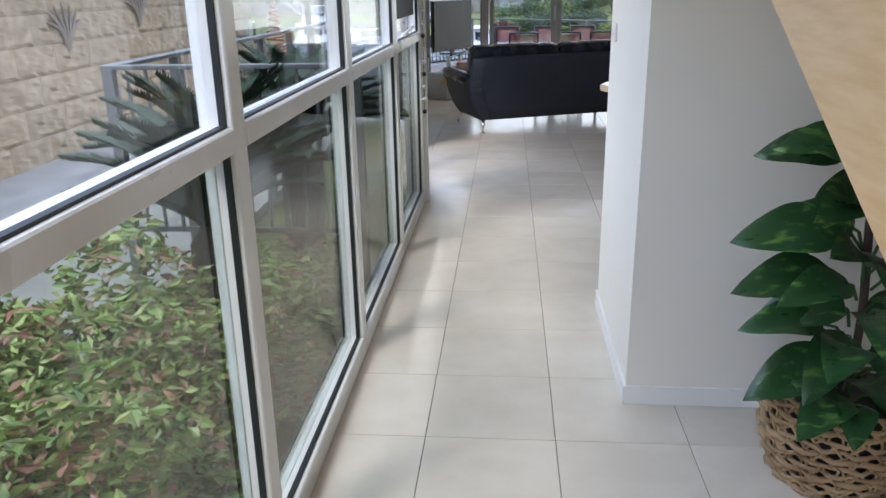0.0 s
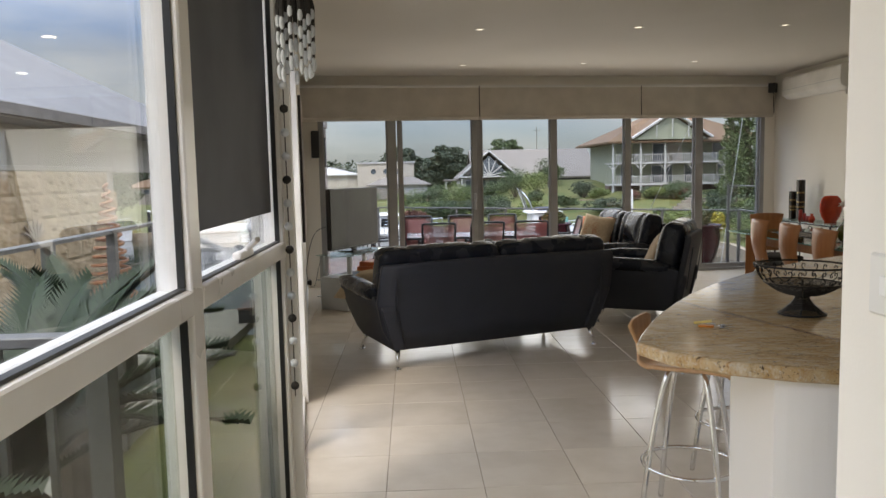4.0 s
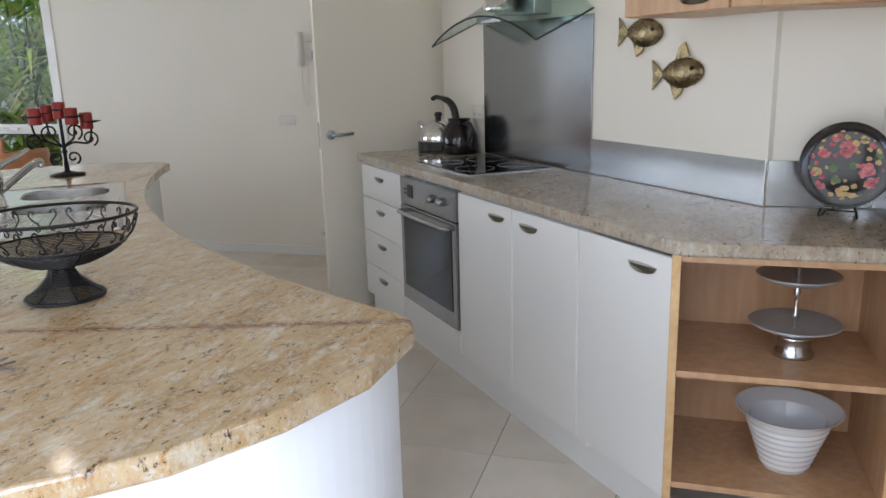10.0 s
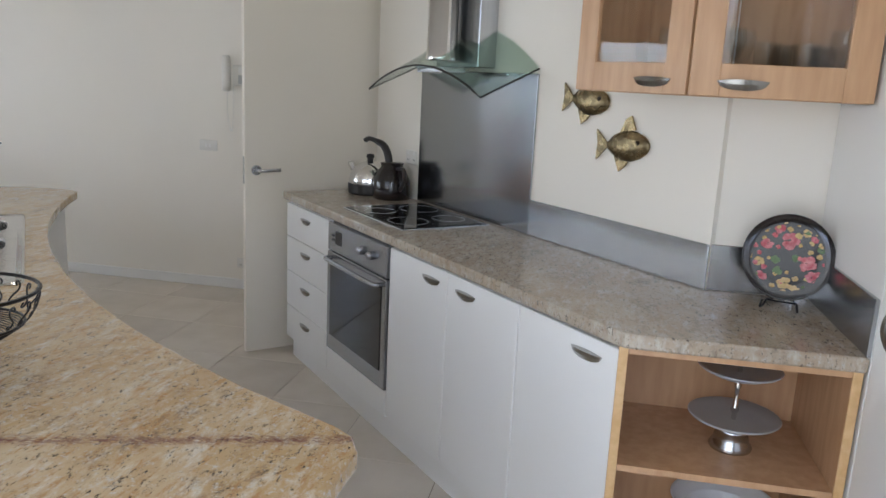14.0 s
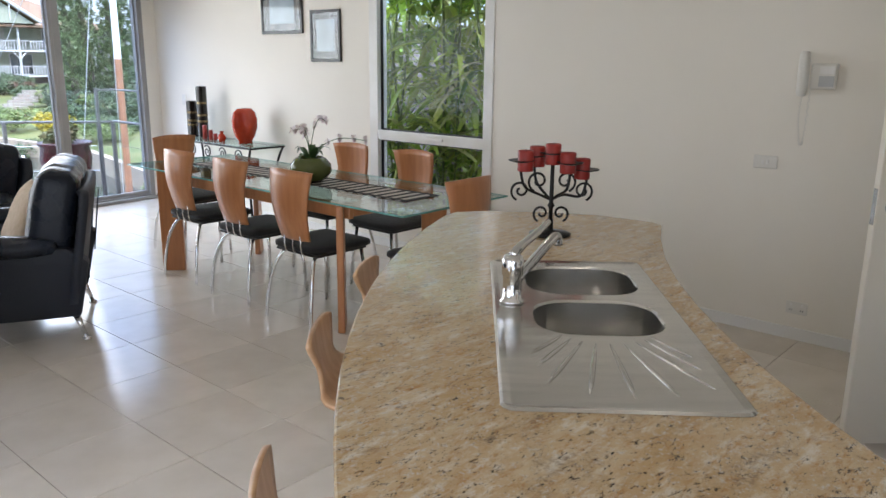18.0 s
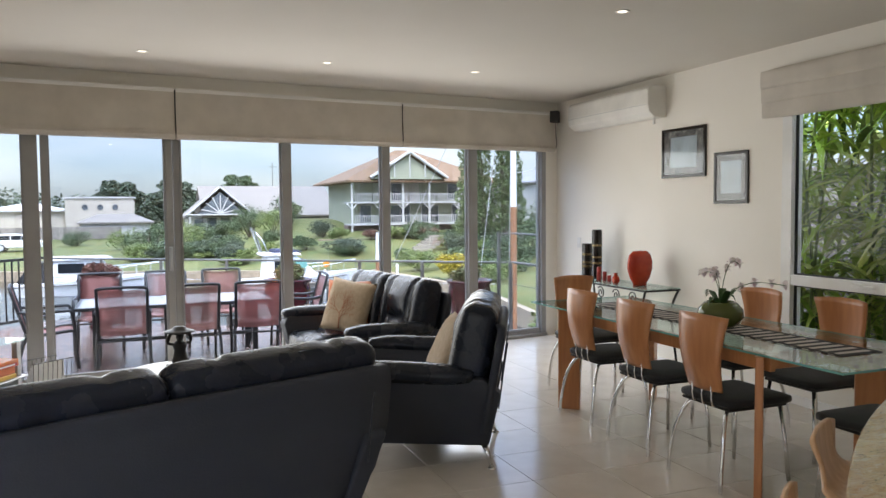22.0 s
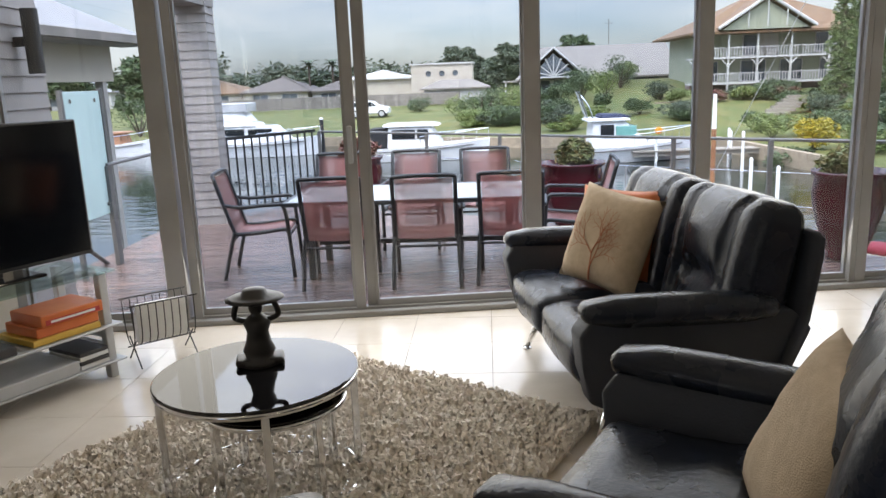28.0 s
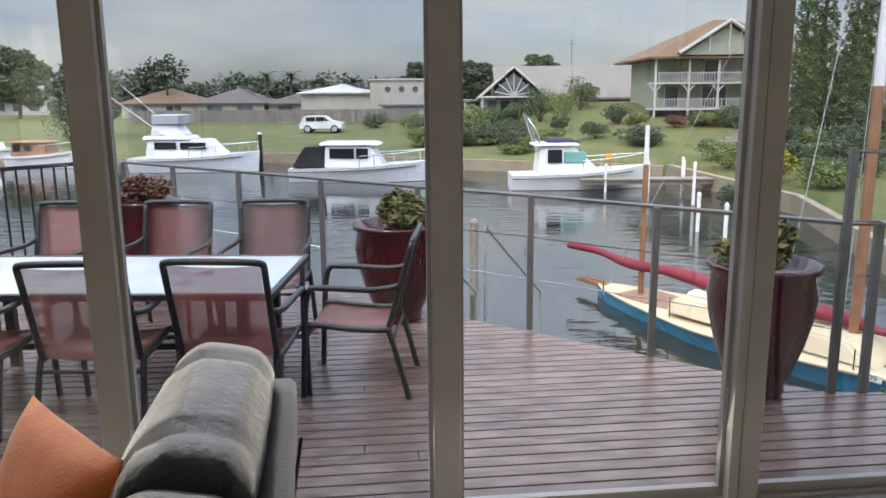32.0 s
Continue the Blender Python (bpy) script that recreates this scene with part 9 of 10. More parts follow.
pl_ = part("number_plate", blk((5.9, -0.85, 0.80), (6.2, -0.83, 0.95), 0.004), "hull_white", ya, "white plate with a number")
writing("number", "109", 0.13, "gasket", pl_, pose(6.05, -0.853, 0.875, 90))
bl2 = cruiser(pose(9.4, 21.2, WZ, 0, 0, -40), 5.5, 2.0, 0.7, "small white boat under a bright blue cover", ((0.8, 3.4, 0.72, 1.3, 0.75, 0.2, 0.7),), (), False, "hull_white", "blue_canvas")

def pile_post(x, y, z1, r, mat, cap=None):
    p = thing("mooring_pile", pose(x, y, WZ), "weathered mooring pile standing in the canal" if mat == "pile" else "white mooring post standing in the canal", "pile", "mooring piles")
    bm = bmesh.new()
    rod(bm, (0, 0, -0.8), (0, 0, z1), r, r * 0.95, 12)
    part("shaft", bm, mat, p)
    bm = bmesh.new()
    lathe(bm, ((r * 1.05, z1 - 0.05), (r * 1.08, z1), (r * 0.6, z1 + 0.06), (0, z1 + 0.08)), 12)
    part("cap", bm, cap or mat, p)


pile_post(3.2, 25.9, 1.5, 0.09, "pile")
for x, y, z in ((-7.9, 52.2, 2.0), (-18.2, 56, 1.9)):
    pile_post(x, y, z, 0.12, "tyre", "hull_white")
for x, y, z in ((8.9, 42.2, 1.1), (10.6, 42.0, 1.2), (12.2, 42.6, 1.2), (11.4, 38.5, 1.5), (9.9, 33.0, 1.1), (10.2, 31.5, 1.0), (12.6, 44.2, 1.2)):
    pile_post(x, y, z, 0.06, "hull_white")
jt = thing("jetty", None, "low timber jetty beside the fishing cruiser", "jetty")
for k in range(12):
    part("plank", blk((7.9 + 0.46 * k, 42.1, -2.12), (8.33 + 0.46 * k, 43.0, -2.06)), "pile", jt)
part("beam", blk((7.9, 42.2, -2.3), (13.4, 42.32, -2.12)), "pile", jt)

# ---- deck, railings ----
DK = [(-2.4, 12.35), (6.2, 13.40), (6.2, 14.754), (5.008, 14.829), (-0.82, 19.059), (-2.4, 17.536)]
deck = setting("deck_floor", None, "wet reddish brown timber deck boards with dark gaps", "deck")
bm = bmesh.new()
slab(bm, inset(DK, 0.03), DECK - 0.20, DECK - 0.035)
part("joists", bm, "black", deck)


def rail_post(h, x, y, z1=0.745):
    return part("post", blk((x - 0.022, y - 0.022, DECK), (x + 0.022, y + 0.022, z1), 0.003), "rail", h)


rl = thing("deck_railing", None, "grey metal deck railing with steel wires", "railing")
line = [(5.062, 14.81), (3.433, 16.032), (2.592, 16.596), (1.709, 17.235), (0.797, 17.893), (-0.068, 18.514), (-0.82, 19.04)]
for x, y in line + [(5.243, 14.81), (5.252, 13.45)]:
    rail_post(rl, x, y)
part("post", blk((4.162, 15.43, DECK), (4.204, 15.473, 0.745), 0.003), "rail", rl)
for z, r in ((0.745, 0.016), (0.444, 0.004), (0.134, 0.004)):
    bm = bmesh.new()
    tube(bm, [(x, y, z) for x, y in line], r, 6)
    part("top_rail" if z > 0.6 else "wire", bm, "rail" if z > 0.6 else "chrome", rl)
for z, r in ((0.745, 0.016), (1.14, 0.012), (0.444, 0.004)):
    bm = bmesh.new()
    tube(bm, [(5.062, 14.81, z), (5.252, 14.81, z), (5.252, 13.45, z)], r, 6)
    part("top_rail" if r > 0.01 else "wire", bm, "rail", rl)
part("tall_post", blk((5.046, 14.791, 0.745), (5.083, 14.829, 1.159)), "rail", rl)
gt = thing("deck_gate", None, "black metal baluster gate at the end of the deck", "gate")
ga, gb = Vector((-1.995, 17.677, 0)), Vector((-0.848, 19.002, 0))
gm = Matrix.Translation(ga) @ Matrix.Rotation(math.atan2(gb.y - ga.y, gb.x - ga.x), 4, "Z")
gl = (gb - ga).length
for z in (DECK + 0.08, 0.764):
    part("gate_rail", blk((0.03, -0.02, z - 0.02), (gl - 0.03, 0.02, z + 0.02)), "black", gt, m=gm)
for k in range(14):
    x = 0.08 + (gl - 0.16) * k / 13
    part("baluster", blk((x - 0.009, -0.009, DECK + 0.08), (x + 0.009, 0.009, 0.764)), "black", gt, m=gm)
lr = thing("side_railing", None, "grey metal side railing with a sloping stair rail", "railing")
for y in (15.299, 16.361, 17.367):
    part("post", blk((-2.098, y - 0.025, DECK), (-2.051, y + 0.025, 0.726), 0.003), "rail", lr)
bm = bmesh.new()
tube(bm, [(-2.075, 15.299, 0.736), (-2.075, 17.442, 0.736)], 0.018, 8)
part("top_rail", bm, "rail", lr)
bm = bmesh.new()
tube(bm, [(-2.23, 14.246, 0.51), (-2.23, 16.69, -1.135)], 0.02, 8)
part("stair_rail", bm, "rail", lr)
sr = thing("stair_rail", None, "pale metal stair rail down to the pontoon", "railing")
for dx in (0.0, 0.62):
    bm = bmesh.new()
    tube(bm, [(2.517 + dx, 16.972 + 0.1 * dx, DECK - 0.3), (2.517 + dx, 16.972 + 0.1 * dx, 0.35), (3.081 + dx, 17.818, -0.43), (3.081 + dx, 17.818, -1.417)], 0.014, 6)
    part("rail", bm, "silver", sr)
pt_ = thing("pontoon", pose(2.8, 19.5, WZ, 0, 0, -36), "low white pontoon floating beside the deck", "pontoon")
part("float", blk((-1.2, -0.7, -0.1), (1.6, 0.7, 0.35), 0.05), "hull_white", pt_)
part("top", blk((-1.15, -0.65, 0.35), (1.55, 0.65, 0.38)), "concrete", pt_)
for k in range(6):
    part("slat", blk((-1.1 + 0.45 * k, -0.62, 0.381), (-0.72 + 0.45 * k, 0.62, 0.395)), "pile", pt_)

# weatherboard pier on the deck, siding by the house, brick pier
def boards(parent, x0, x1, y, z0, z1, m, pitch=0.105):
    k = 0
    z = z0
    while z < z1 - 0.01:
        bm = bmesh.new()
        t_ = min(z1, z + pitch)
        slab(bm, [(y, z), (y + 0.022, z), (y + 0.010, t_ - 0.004), (y, t_ - 0.004)], 0, x1 - x0)
        part("board", bm, "siding", parent, m=m @ pose(x0, 0, 0, 90, 0, 90))
        z += pitch
        k += 1


wp2 = setting("wall_pier_deck", None, "weatherboard pier standing on the deck", "pier")
PM = pose(-1.948, 17.583, 0, 0, 0, 7)
part("core", blk((-0.20, -0.20, DECK), (0.20, 0.20, 2.9)), "siding", wp2, m=PM)
for a in (0, 90, 180, 270):
    boards(wp2, -0.215, 0.215, 0.20, DECK, 2.9, PM @ pose(0, 0, 0, 0, 0, a))
wb2 = setting("wall_beam_deck", None, "weatherboard beam between the house and the deck pier", "beam")
part("core", blk((-2.089, 13.1, 2.362), (-1.713, 17.724, 2.85)), "siding", wb2)
wsd = setting("wall_siding", WM, "dark weatherboard wall return outside the glazed wall", "wall")
part("core", blk((-1.75, 0.16, -0.5), (-1.20, 1.0, 2.9)), "siding", wsd)
boards(wsd, -1.0, -0.16, -1.20, DECK, 2.9, pose(0, 0, 0, 0, 0, -90))
boards(wsd, 1.20, 1.75, 1.0, DECK, 2.9, pose(0, 0, 0, 0, 0, 0) @ Matrix.Translation((-2.95, 0, 0)))
lamp = thing("outdoor_lamp", WM @ pose(-1.17, 0.62, 1.75), "black cylinder wall lamp on the weatherboards", "wall lamp")
bm = bmesh.new()
lathe(bm, ((0, -0.2), (0.05, -0.2), (0.052, 0.2), (0, 0.2)), 18, (0.10, 0, 0))
part("cylinder", bm, "black", lamp, smooth=False)
part("bracket", blk((-0.03, -0.03, -0.03), (0.06, 0.03, 0.03), 0.004), "black", lamp)
bp_ = setting("wall_brick_pier", WM, "dark brick pier outside the glazed wall", "pier")
part("core", blk((5.66, 0.15, -0.5), (6.14, 0.60, 2.8)), "concrete", bp_)
bk = bpy.data.meshes.new("brick")
b_ = blk((0, 0, 0), (0.215, 0.012, 0.066), 0.002)
b_.to_mesh(bk)
b_.free()
bk.materials.append(M["brick"])
for j in range(36):
    for i in range(3):
        for side in (0, 1):
            if side == 0:
                mm = pose(5.66 - 0.012, 0.15 + 0.225 * i - (0.11 if j % 2 else 0) + 0.225, -0.35 + 0.077 * j, 0, 0, -90)
                if 0.15 + 0.225 * i - (0.11 if j % 2 else 0) > 0.5:
                    continue
            else:
                mm = pose(5.66 + 0.225 * i - (0.11 if j % 2 else 0), 0.138, -0.35 + 0.077 * j)
                if i > 1:
                    continue
            ob = new("brick", bk)
            ob.parent = bp_
            ob.matrix_basis = mm

fs_ = thing("glass_screen", None, "frosted pale teal glass privacy screen by the deck", "screen")
M["frosted"] = material("frosted_glass", (0.50, 0.66, 0.64), 0.35, color2=(0.46, 0.62, 0.60), scale=2)
part("panel", blk((-2.095, 14.697, 0.275), (-2.083, 15.355, 1.431), 0.003), "frosted", fs_)
for y in (14.81, 15.242):
    for z in (0.369, 1.347):
        bm = bmesh.new()
        rod(bm, (-2.104, y, z), (-2.074, y, z), 0.02, seg=12)
        part("fixing", bm, "chrome", fs_)
for y in (14.678, 15.374):
    part("post", blk((-2.108, y - 0.02, DECK), (-2.07, y + 0.02, 1.45)), "rail", fs_)
# ---- pots ----
def big_pot(x, y, r, h, mat, leaves, label, leaf_label, seed):
    p = bmesh.new()
    lathe(p, ((0, 0), (r * 0.52, 0), (r * 0.56, 0.03), (r * 0.52, 0.05), (r * 0.68, h * 0.20), (r * 0.86, h * 0.40), (r * 0.99, h * 0.60), (r * 1.04, h * 0.76), (r * 0.97, h * 0.92), (r * 1.08, h * 0.96), (r * 1.09, h), (r * 0.98, h), (r * 0.93, h * 0.92), (0, h * 0.90)), 40)
    ob = part("plant_pot", p, "pot", None, smooth=True, m=pose(x, y, DECK + 0.001))
    tagged(ob, label, "plant pot", "pots on the deck")
    shrub(pose(x, y, DECK + h * 0.9), r * 0.95, r * 1.15, 1700, 0.034, leaves, leaf_label, seed)


big_pot(4.632, 14.829, 0.285, 0.77, "pot", "pot_leaves", "tall glazed dark red pot on the wet deck", "bushy green plant growing in the red pot", 201)
big_pot(2.451, 16.314, 0.315, 0.75, "pot", "pot_leaves", "wide glazed dark red pot near the deck rail", "low green plant growing in the red pot", 202)
big_pot(-0.068, 17.771, 0.29, 0.74, "pot", "leaves_red", "glazed dark red pot behind the patio table", "reddish shrub growing in the red pot", 203)

PATIO = ((1.041, 14.49, 2), (1.756, 14.528, -3), (0.007, 15.863, 180), (0.797, 15.882, 178), (1.549, 15.919, 183), (-0.463, 14.904, -84), (2.301, 14.998, 88))
# ---- patio set ----
# opaque pale colour paints the sky's reflection on the wet glass
M["patio_glass"] = material("sky_sheen_glass", (0.62, 0.66, 0.67), 0.06, color2=(0.55, 0.60, 0.62), scale=3, rough_var=0.04, spec=0.8)
ptb = thing("patio_table", None, "long glass patio table with a grey metal frame", "table")
TX0, TX1, TY0, TY1, TZ = -0.181, 1.944, 14.434, 15.449, 0.435
pg = part("glass_top", blk((TX0 + 0.03, TY0 + 0.03, TZ), (TX1 - 0.03, TY1 - 0.03, TZ + 0.008)), "patio_glass", ptb, "wet glass table top, pale with painted sky reflection")
bm = bmesh.new()
for a, b in (((TX0, TY0, TZ - 0.025), (TX1, TY0 + 0.035, TZ + 0.012)), ((TX0, TY1 - 0.035, TZ - 0.025), (TX1, TY1, TZ + 0.012)), ((TX0, TY0 + 0.035, TZ - 0.025), (TX0 + 0.035, TY1 - 0.035, TZ + 0.012)), ((TX1 - 0.035, TY0 + 0.035, TZ - 0.025), (TX1, TY1 - 0.035, TZ + 0.012))):
    box(bm, a, b, 0.004)
part("rim", bm, "chair_frame", ptb)
for x in (TX0 + 0.2, TX1 - 0.2):
    for y in (TY0 + 0.15, TY1 - 0.15):
        part("leg", blk((x - 0.03, y - 0.03, DECK), (x + 0.03, y + 0.03, TZ - 0.025), 0.004), "chair_frame", ptb)
part("stretcher", blk((TX0 + 0.2, 14.913, -0.02), (TX1 - 0.2, 14.97, 0.02)), "chair_frame", ptb)


def patio_chair(m):
    c = thing("patio_chair", m, "red mesh sling patio chair with a dark grey frame", "chair", "chairs round the patio table")
    prof = curve_pts(((0, 0.24, 0.40), (0, 0.20, 0.425), (0, 0.0, 0.405), (0, -0.20, 0.40), (0, -0.235, 0.44), (0, -0.30, 0.66), (0, -0.37, 0.91)), 4)
    for lo, hi, nm in ((0, 17, "seat_sling"), (17, len(prof) - 1, "back_sling")):
        bm = bmesh.new()
        vs = []
        for p in prof[lo:hi + 1]:
            vs.append([bm.verts.new((x, p.y, p.z - 0.012 * (1 - (x / 0.23) ** 2))) for x in (-0.23, -0.12, 0, 0.12, 0.23)])
        for a, b in zip(vs, vs[1:]):
            for k in range(4):
                bm.faces.new((a[k], a[k + 1], b[k + 1], b[k]))
        ext = bmesh.ops.solidify(bm, geom=bm.faces[:], thickness=0.004)
        part(nm, bm, "sling", c, "red woven sling", smooth=True)
    for s in (-1, 1):
        bm = bmesh.new()
        tube(bm, [Vector((s * 0.25, p.y, p.z)) for p in prof], 0.0175, 8)
        part("side_frame", bm, "chair_frame", c, smooth=True)
        bm = bmesh.new()
        tube(bm, curve_pts(((s * 0.275, 0.27, 0.0), (s * 0.275, 0.25, 0.35), (s * 0.28, 0.22, 0.62), (s * 0.28, 0.12, 0.65), (s * 0.275, -0.15, 0.64), (s * 0.26, -0.29, 0.66)), 4), 0.0175, 8)
        part("arm", bm, "chair_frame", c, smooth=True)
        bm = bmesh.new()
        tube(bm, curve_pts(((s * 0.26, -0.22, 0.42), (s * 0.265, -0.26, 0.30), (s * 0.275, -0.34, 0.0)), 4), 0.0175, 8)
        part("leg", bm, "chair_frame", c, smooth=True)
    bm = bmesh.new()
    tube(bm, curve_pts(((-0.25, -0.37, 0.905), (-0.22, -0.375, 0.925), (0, -0.38, 0.93), (0.22, -0.375, 0.925), (0.25, -0.37, 0.905)), 4), 0.0175, 8)
    part("top_bar", bm, "chair_frame", c, smooth=True)
    for y, z in ((0.24, 0.36), (-0.25, 0.34)):
        bm = bmesh.new()
        tube(bm, [(-0.265, y, z), (0.265, y, z)], 0.011, 8)
        part("cross_bar", bm, "chair_frame", c, smooth=True)
    return c


first = patio_chair(pose(0.308, 14.49, DECK))
for x, y, a in PATIO:
    copy_thing(first, pose(x, y, DECK, 0, 0, a))

# ---- hall and the garden beside it ----
M["cane"] = material("woven_cane", (0.40, 0.27, 0.15), 0.7, color2=(0.27, 0.17, 0.09), scale=9, bump=0.4, bump_scale=60)
M["plant_leaf"] = material("variegated_leaf", (0.024, 0.078, 0.026), 0.3, color2=(0.15, 0.29, 0.07), scale=11, detail=4, spread=(0.56, 0.72), stretch=(1, 3, 2.4), jitter=0.25)
M["wall_art"] = material("weathered_iron_art", (0.20, 0.165, 0.13), 0.7, color2=(0.28, 0.22, 0.16), scale=9)
M["shell"] = material("white_shell", (0.62, 0.66, 0.70), 0.35, scale=10)
M["cord_dark"] = material("dark_cord", (0.03, 0.028, 0.026), 0.9)

bk_ = thing("cane_basket", pose(1.08, 2.14, 0), "round woven cane basket holding a pot plant", "basket")


def basket_r(z):
    return 0.185 + 0.045 * math.sin(min(1, z / 0.31) * math.pi * 0.8)


for k in range(12):
    z = 0.012 + k * 0.0265
    r = basket_r(z)
    bm = bmesh.new()
    n = 56
    tube(bm, [((r + 0.007 * (1 if (i // 2 + k) % 2 else -1)) * math.cos(i * math.tau / n), (r + 0.007 * (1 if (i // 2 + k) % 2 else -1)) * math.sin(i * math.tau / n), z + 0.004 * math.sin(i * 2.3 + k)) for i in range(n)], 0.0075 if k % 3 else 0.010, 6, True)
    part("weave_band", bm, "cane", bk_, smooth=True)
for k in range(28):
    a = k * math.tau / 28
    for s in (-1, 1):
        bm = bmesh.new()
        tube(bm, [(basket_r(z) * math.cos(a + s * 0.10 * math.sin(z * 60)), basket_r(z) * math.sin(a + s * 0.10 * math.sin(z * 60)), z) for z in [0.005 + 0.31 * j / 14 for j in range(15)]], 0.005, 5)
        part("stake", bm, "cane", bk_)
bm = bmesh.new()
lathe(bm, ((0, 0.002), (0.165, 0.002), (0.185, 0.26), (0.17, 0.26), (0.155, 0.24), (0, 0.24)), 28)
part("inner_pot", bm, "black", bk_, "dark pot inside the basket")
pp = thing("pot_plant", pose(1.08, 2.14, 0.241), "large-leaved green variegated pot plant in a cane basket", "plant")
rng = random.Random(14)


def big_leaf(bm, base, tip, w, roll, fold=0.25, n=9):
    base, tip = Vector(base), Vector(tip)
    d = tip - base
    side = d.cross(Vector((0, 0, 1))).normalized()
    side = Matrix.Rotation(roll, 3, d) @ side
    up = side.cross(d).normalized()
    prev = None
    for i in range(n + 1):
        g = i / n
        ww = w * (math.sin(math.pi * min(1, (0.04 + 0.96 * g)) ** 0.75)) ** 0.8 + 0.001
        p = base + d * g + up * (0.10 * d.length * math.sin(g * math.pi)) - Vector((0, 0, 0.10 * d.length * g * g))
        cur = [bm.verts.new(p + side * ww * u + up * (fold * ww * abs(u) + 0.006 * math.sin(9 * g + u * 3))) for u in (-1, -0.5, 0, 0.5, 1)]
        if prev:
            for k in range(4):
                bm.faces.new((prev[k], prev[k + 1], cur[k + 1], cur[k]))
        prev = cur


def plant_leaf(z, a, r, L, w, tilt):
    bm = bmesh.new()
    s0 = (0.02 * math.cos(a), 0.02 * math.sin(a), z - 0.06)
    s1 = (r * math.cos(a), r * math.sin(a), z)
    tube(bm, [s0, ((s0[0] + s1[0]) / 2, (s0[1] + s1[1]) / 2, z - 0.01), s1], 0.005, 6)
    st = part("stalk", bm, "leaf_dark", pp)
    bm = bmesh.new()
    big_leaf(bm, s1, (s1[0] + L * math.cos(a) * math.cos(tilt), s1[1] + L * math.sin(a) * math.cos(tilt), z + L * math.sin(tilt)), w, 0.75 * math.cos(a) + 0.2 * math.sin(7 * z))
    part("leaf", bm, "plant_leaf", pp, smooth=True)


bm = bmesh.new()
tube(bm, curve_pts(((0, 0, 0), (0.01, 0, 0.3), (-0.01, 0.01, 0.65), (0.0, 0, 1.08)), 5), 0.013, 8)
part("stem", bm, "bark", pp)
for k in range(36):
    z = 0.04 + 1.08 * k / 35
    a = k * 2.39996 + rng.uniform(-0.3, 0.3)
    if math.sin(a) > 0.55:
        a = -a
    L = rng.uniform(0.23, 0.31) * (1.1 - 0.2 * k / 35)
    plant_leaf(z, a, rng.uniform(0.03, 0.10), L, L * rng.uniform(0.22, 0.27), rng.uniform(-0.45, 0.25) + 0.45 * (k / 35))
for z, a, L in ((0.56, 3.25, 0.31), (0.42, 3.35, 0.31), (0.27, 3.2, 0.25), (0.78, 2.9, 0.24), (0.10, 3.5, 0.24), (0.68, 3.9, 0.26), (0.06, 4.4, 0.24), (0.34, 4.5, 0.26), (0.50, 4.9, 0.26), (0.16, 5.2, 0.25)):
    plant_leaf(z, a, 0.10, L, L * 0.25, 0.02)

# stairs
stairs = setting("stairs", None, "open pine staircase rising beside the hall", "stairs")
for x in (0.60, 1.55):
    bm = bmesh.new()
    slab(bm, [(-1.30, 0.0), (-0.915, 0.0), (2.40, 1.797), (2.40, 2.25), (-1.30, 0.24)], 0, 0.042)
    part("stringer", bm, "pine", stairs, "varnished pine stringer", m=pose(x, 0, 0, 90, 0, 90))
for k in range(11):
    y = -0.80 + 0.28 * k
    z = 0.20 + 0.152 * k
    part("tread", blk((0.645, y, z), (1.548, y + 0.26, z + 0.04), 0.004), "pine", stairs)

switch_plate(pose(0.482, 3.335, 1.29, 0, 0, 90), 0.12, 0.075, "cream three-rocker light switch on the pier", 3)

rp = thing("red_picture", pose(0.706, 2.525, 1.543), "glossy red picture in a thin dark frame on the pier wall", "picture")
part("panel", blk((0.012, -0.026, 0.012), (0.688, -0.004, 0.888)), material("red_print", (0.30, 0.012, 0.014), 0.2, color2=(0.20, 0.008, 0.010), scale=5), rp)
for a, b in (((0, -0.032, 0), (0.012, 0, 0.90)), ((0.688, -0.032, 0), (0.70, 0, 0.90)), ((0.012, -0.032, 0), (0.688, 0, 0.012)), ((0.012, -0.032, 0.888), (0.688, 0, 0.90))):
    part("frame", blk(a, b, 0.001), "black", rp)

# shell mobile and strings
mo = thing("shell_mobile", pose(-0.48, 5.25, 0), "dark cord mobile with white shells hanging in the corner", "ornament")
bm = bmesh.new()
rod(bm, (0, 0, 2.28), (0, 0, CEIL - 0.001), 0.003, seg=5)
part("cord", bm, "cord_dark", mo)
for k in range(11):
    a = k * math.tau / 11
    x, y = 0.06 * math.cos(a), 0.06 * math.sin(a)
    bm = bmesh.new()
    tube(bm, [(0, 0, 2.28), (x * 0.6, y * 0.6, 2.15), (x, y, 2.02), (x, y, 1.80 + 0.03 * (k % 4))], [0.004, 0.009, 0.010, 0.004], 6)
    part("string", bm, "cord_dark", mo)
    for j in range(4):
        bm = bmesh.new()
        bmesh.ops.create_icosphere(bm, subdivisions=2, radius=0.013)
        for v in bm.verts:
            v.co.x *= 0.7
            v.co.z *= 2.1
        part("shell", bm, "shell", mo, m=pose(x, y, 2.0 - 0.058 * j - 0.012 * (k % 4)))
ss = thing("shell_string", pose(-0.54, 5.30, 0), "long string of shells hung on the window post", "ornament")
bm = bmesh.new()
rod(bm, (0, 0, 0.62), (0, 0, 2.0), 0.002, seg=5)
part("string", bm, "cord_dark", ss)
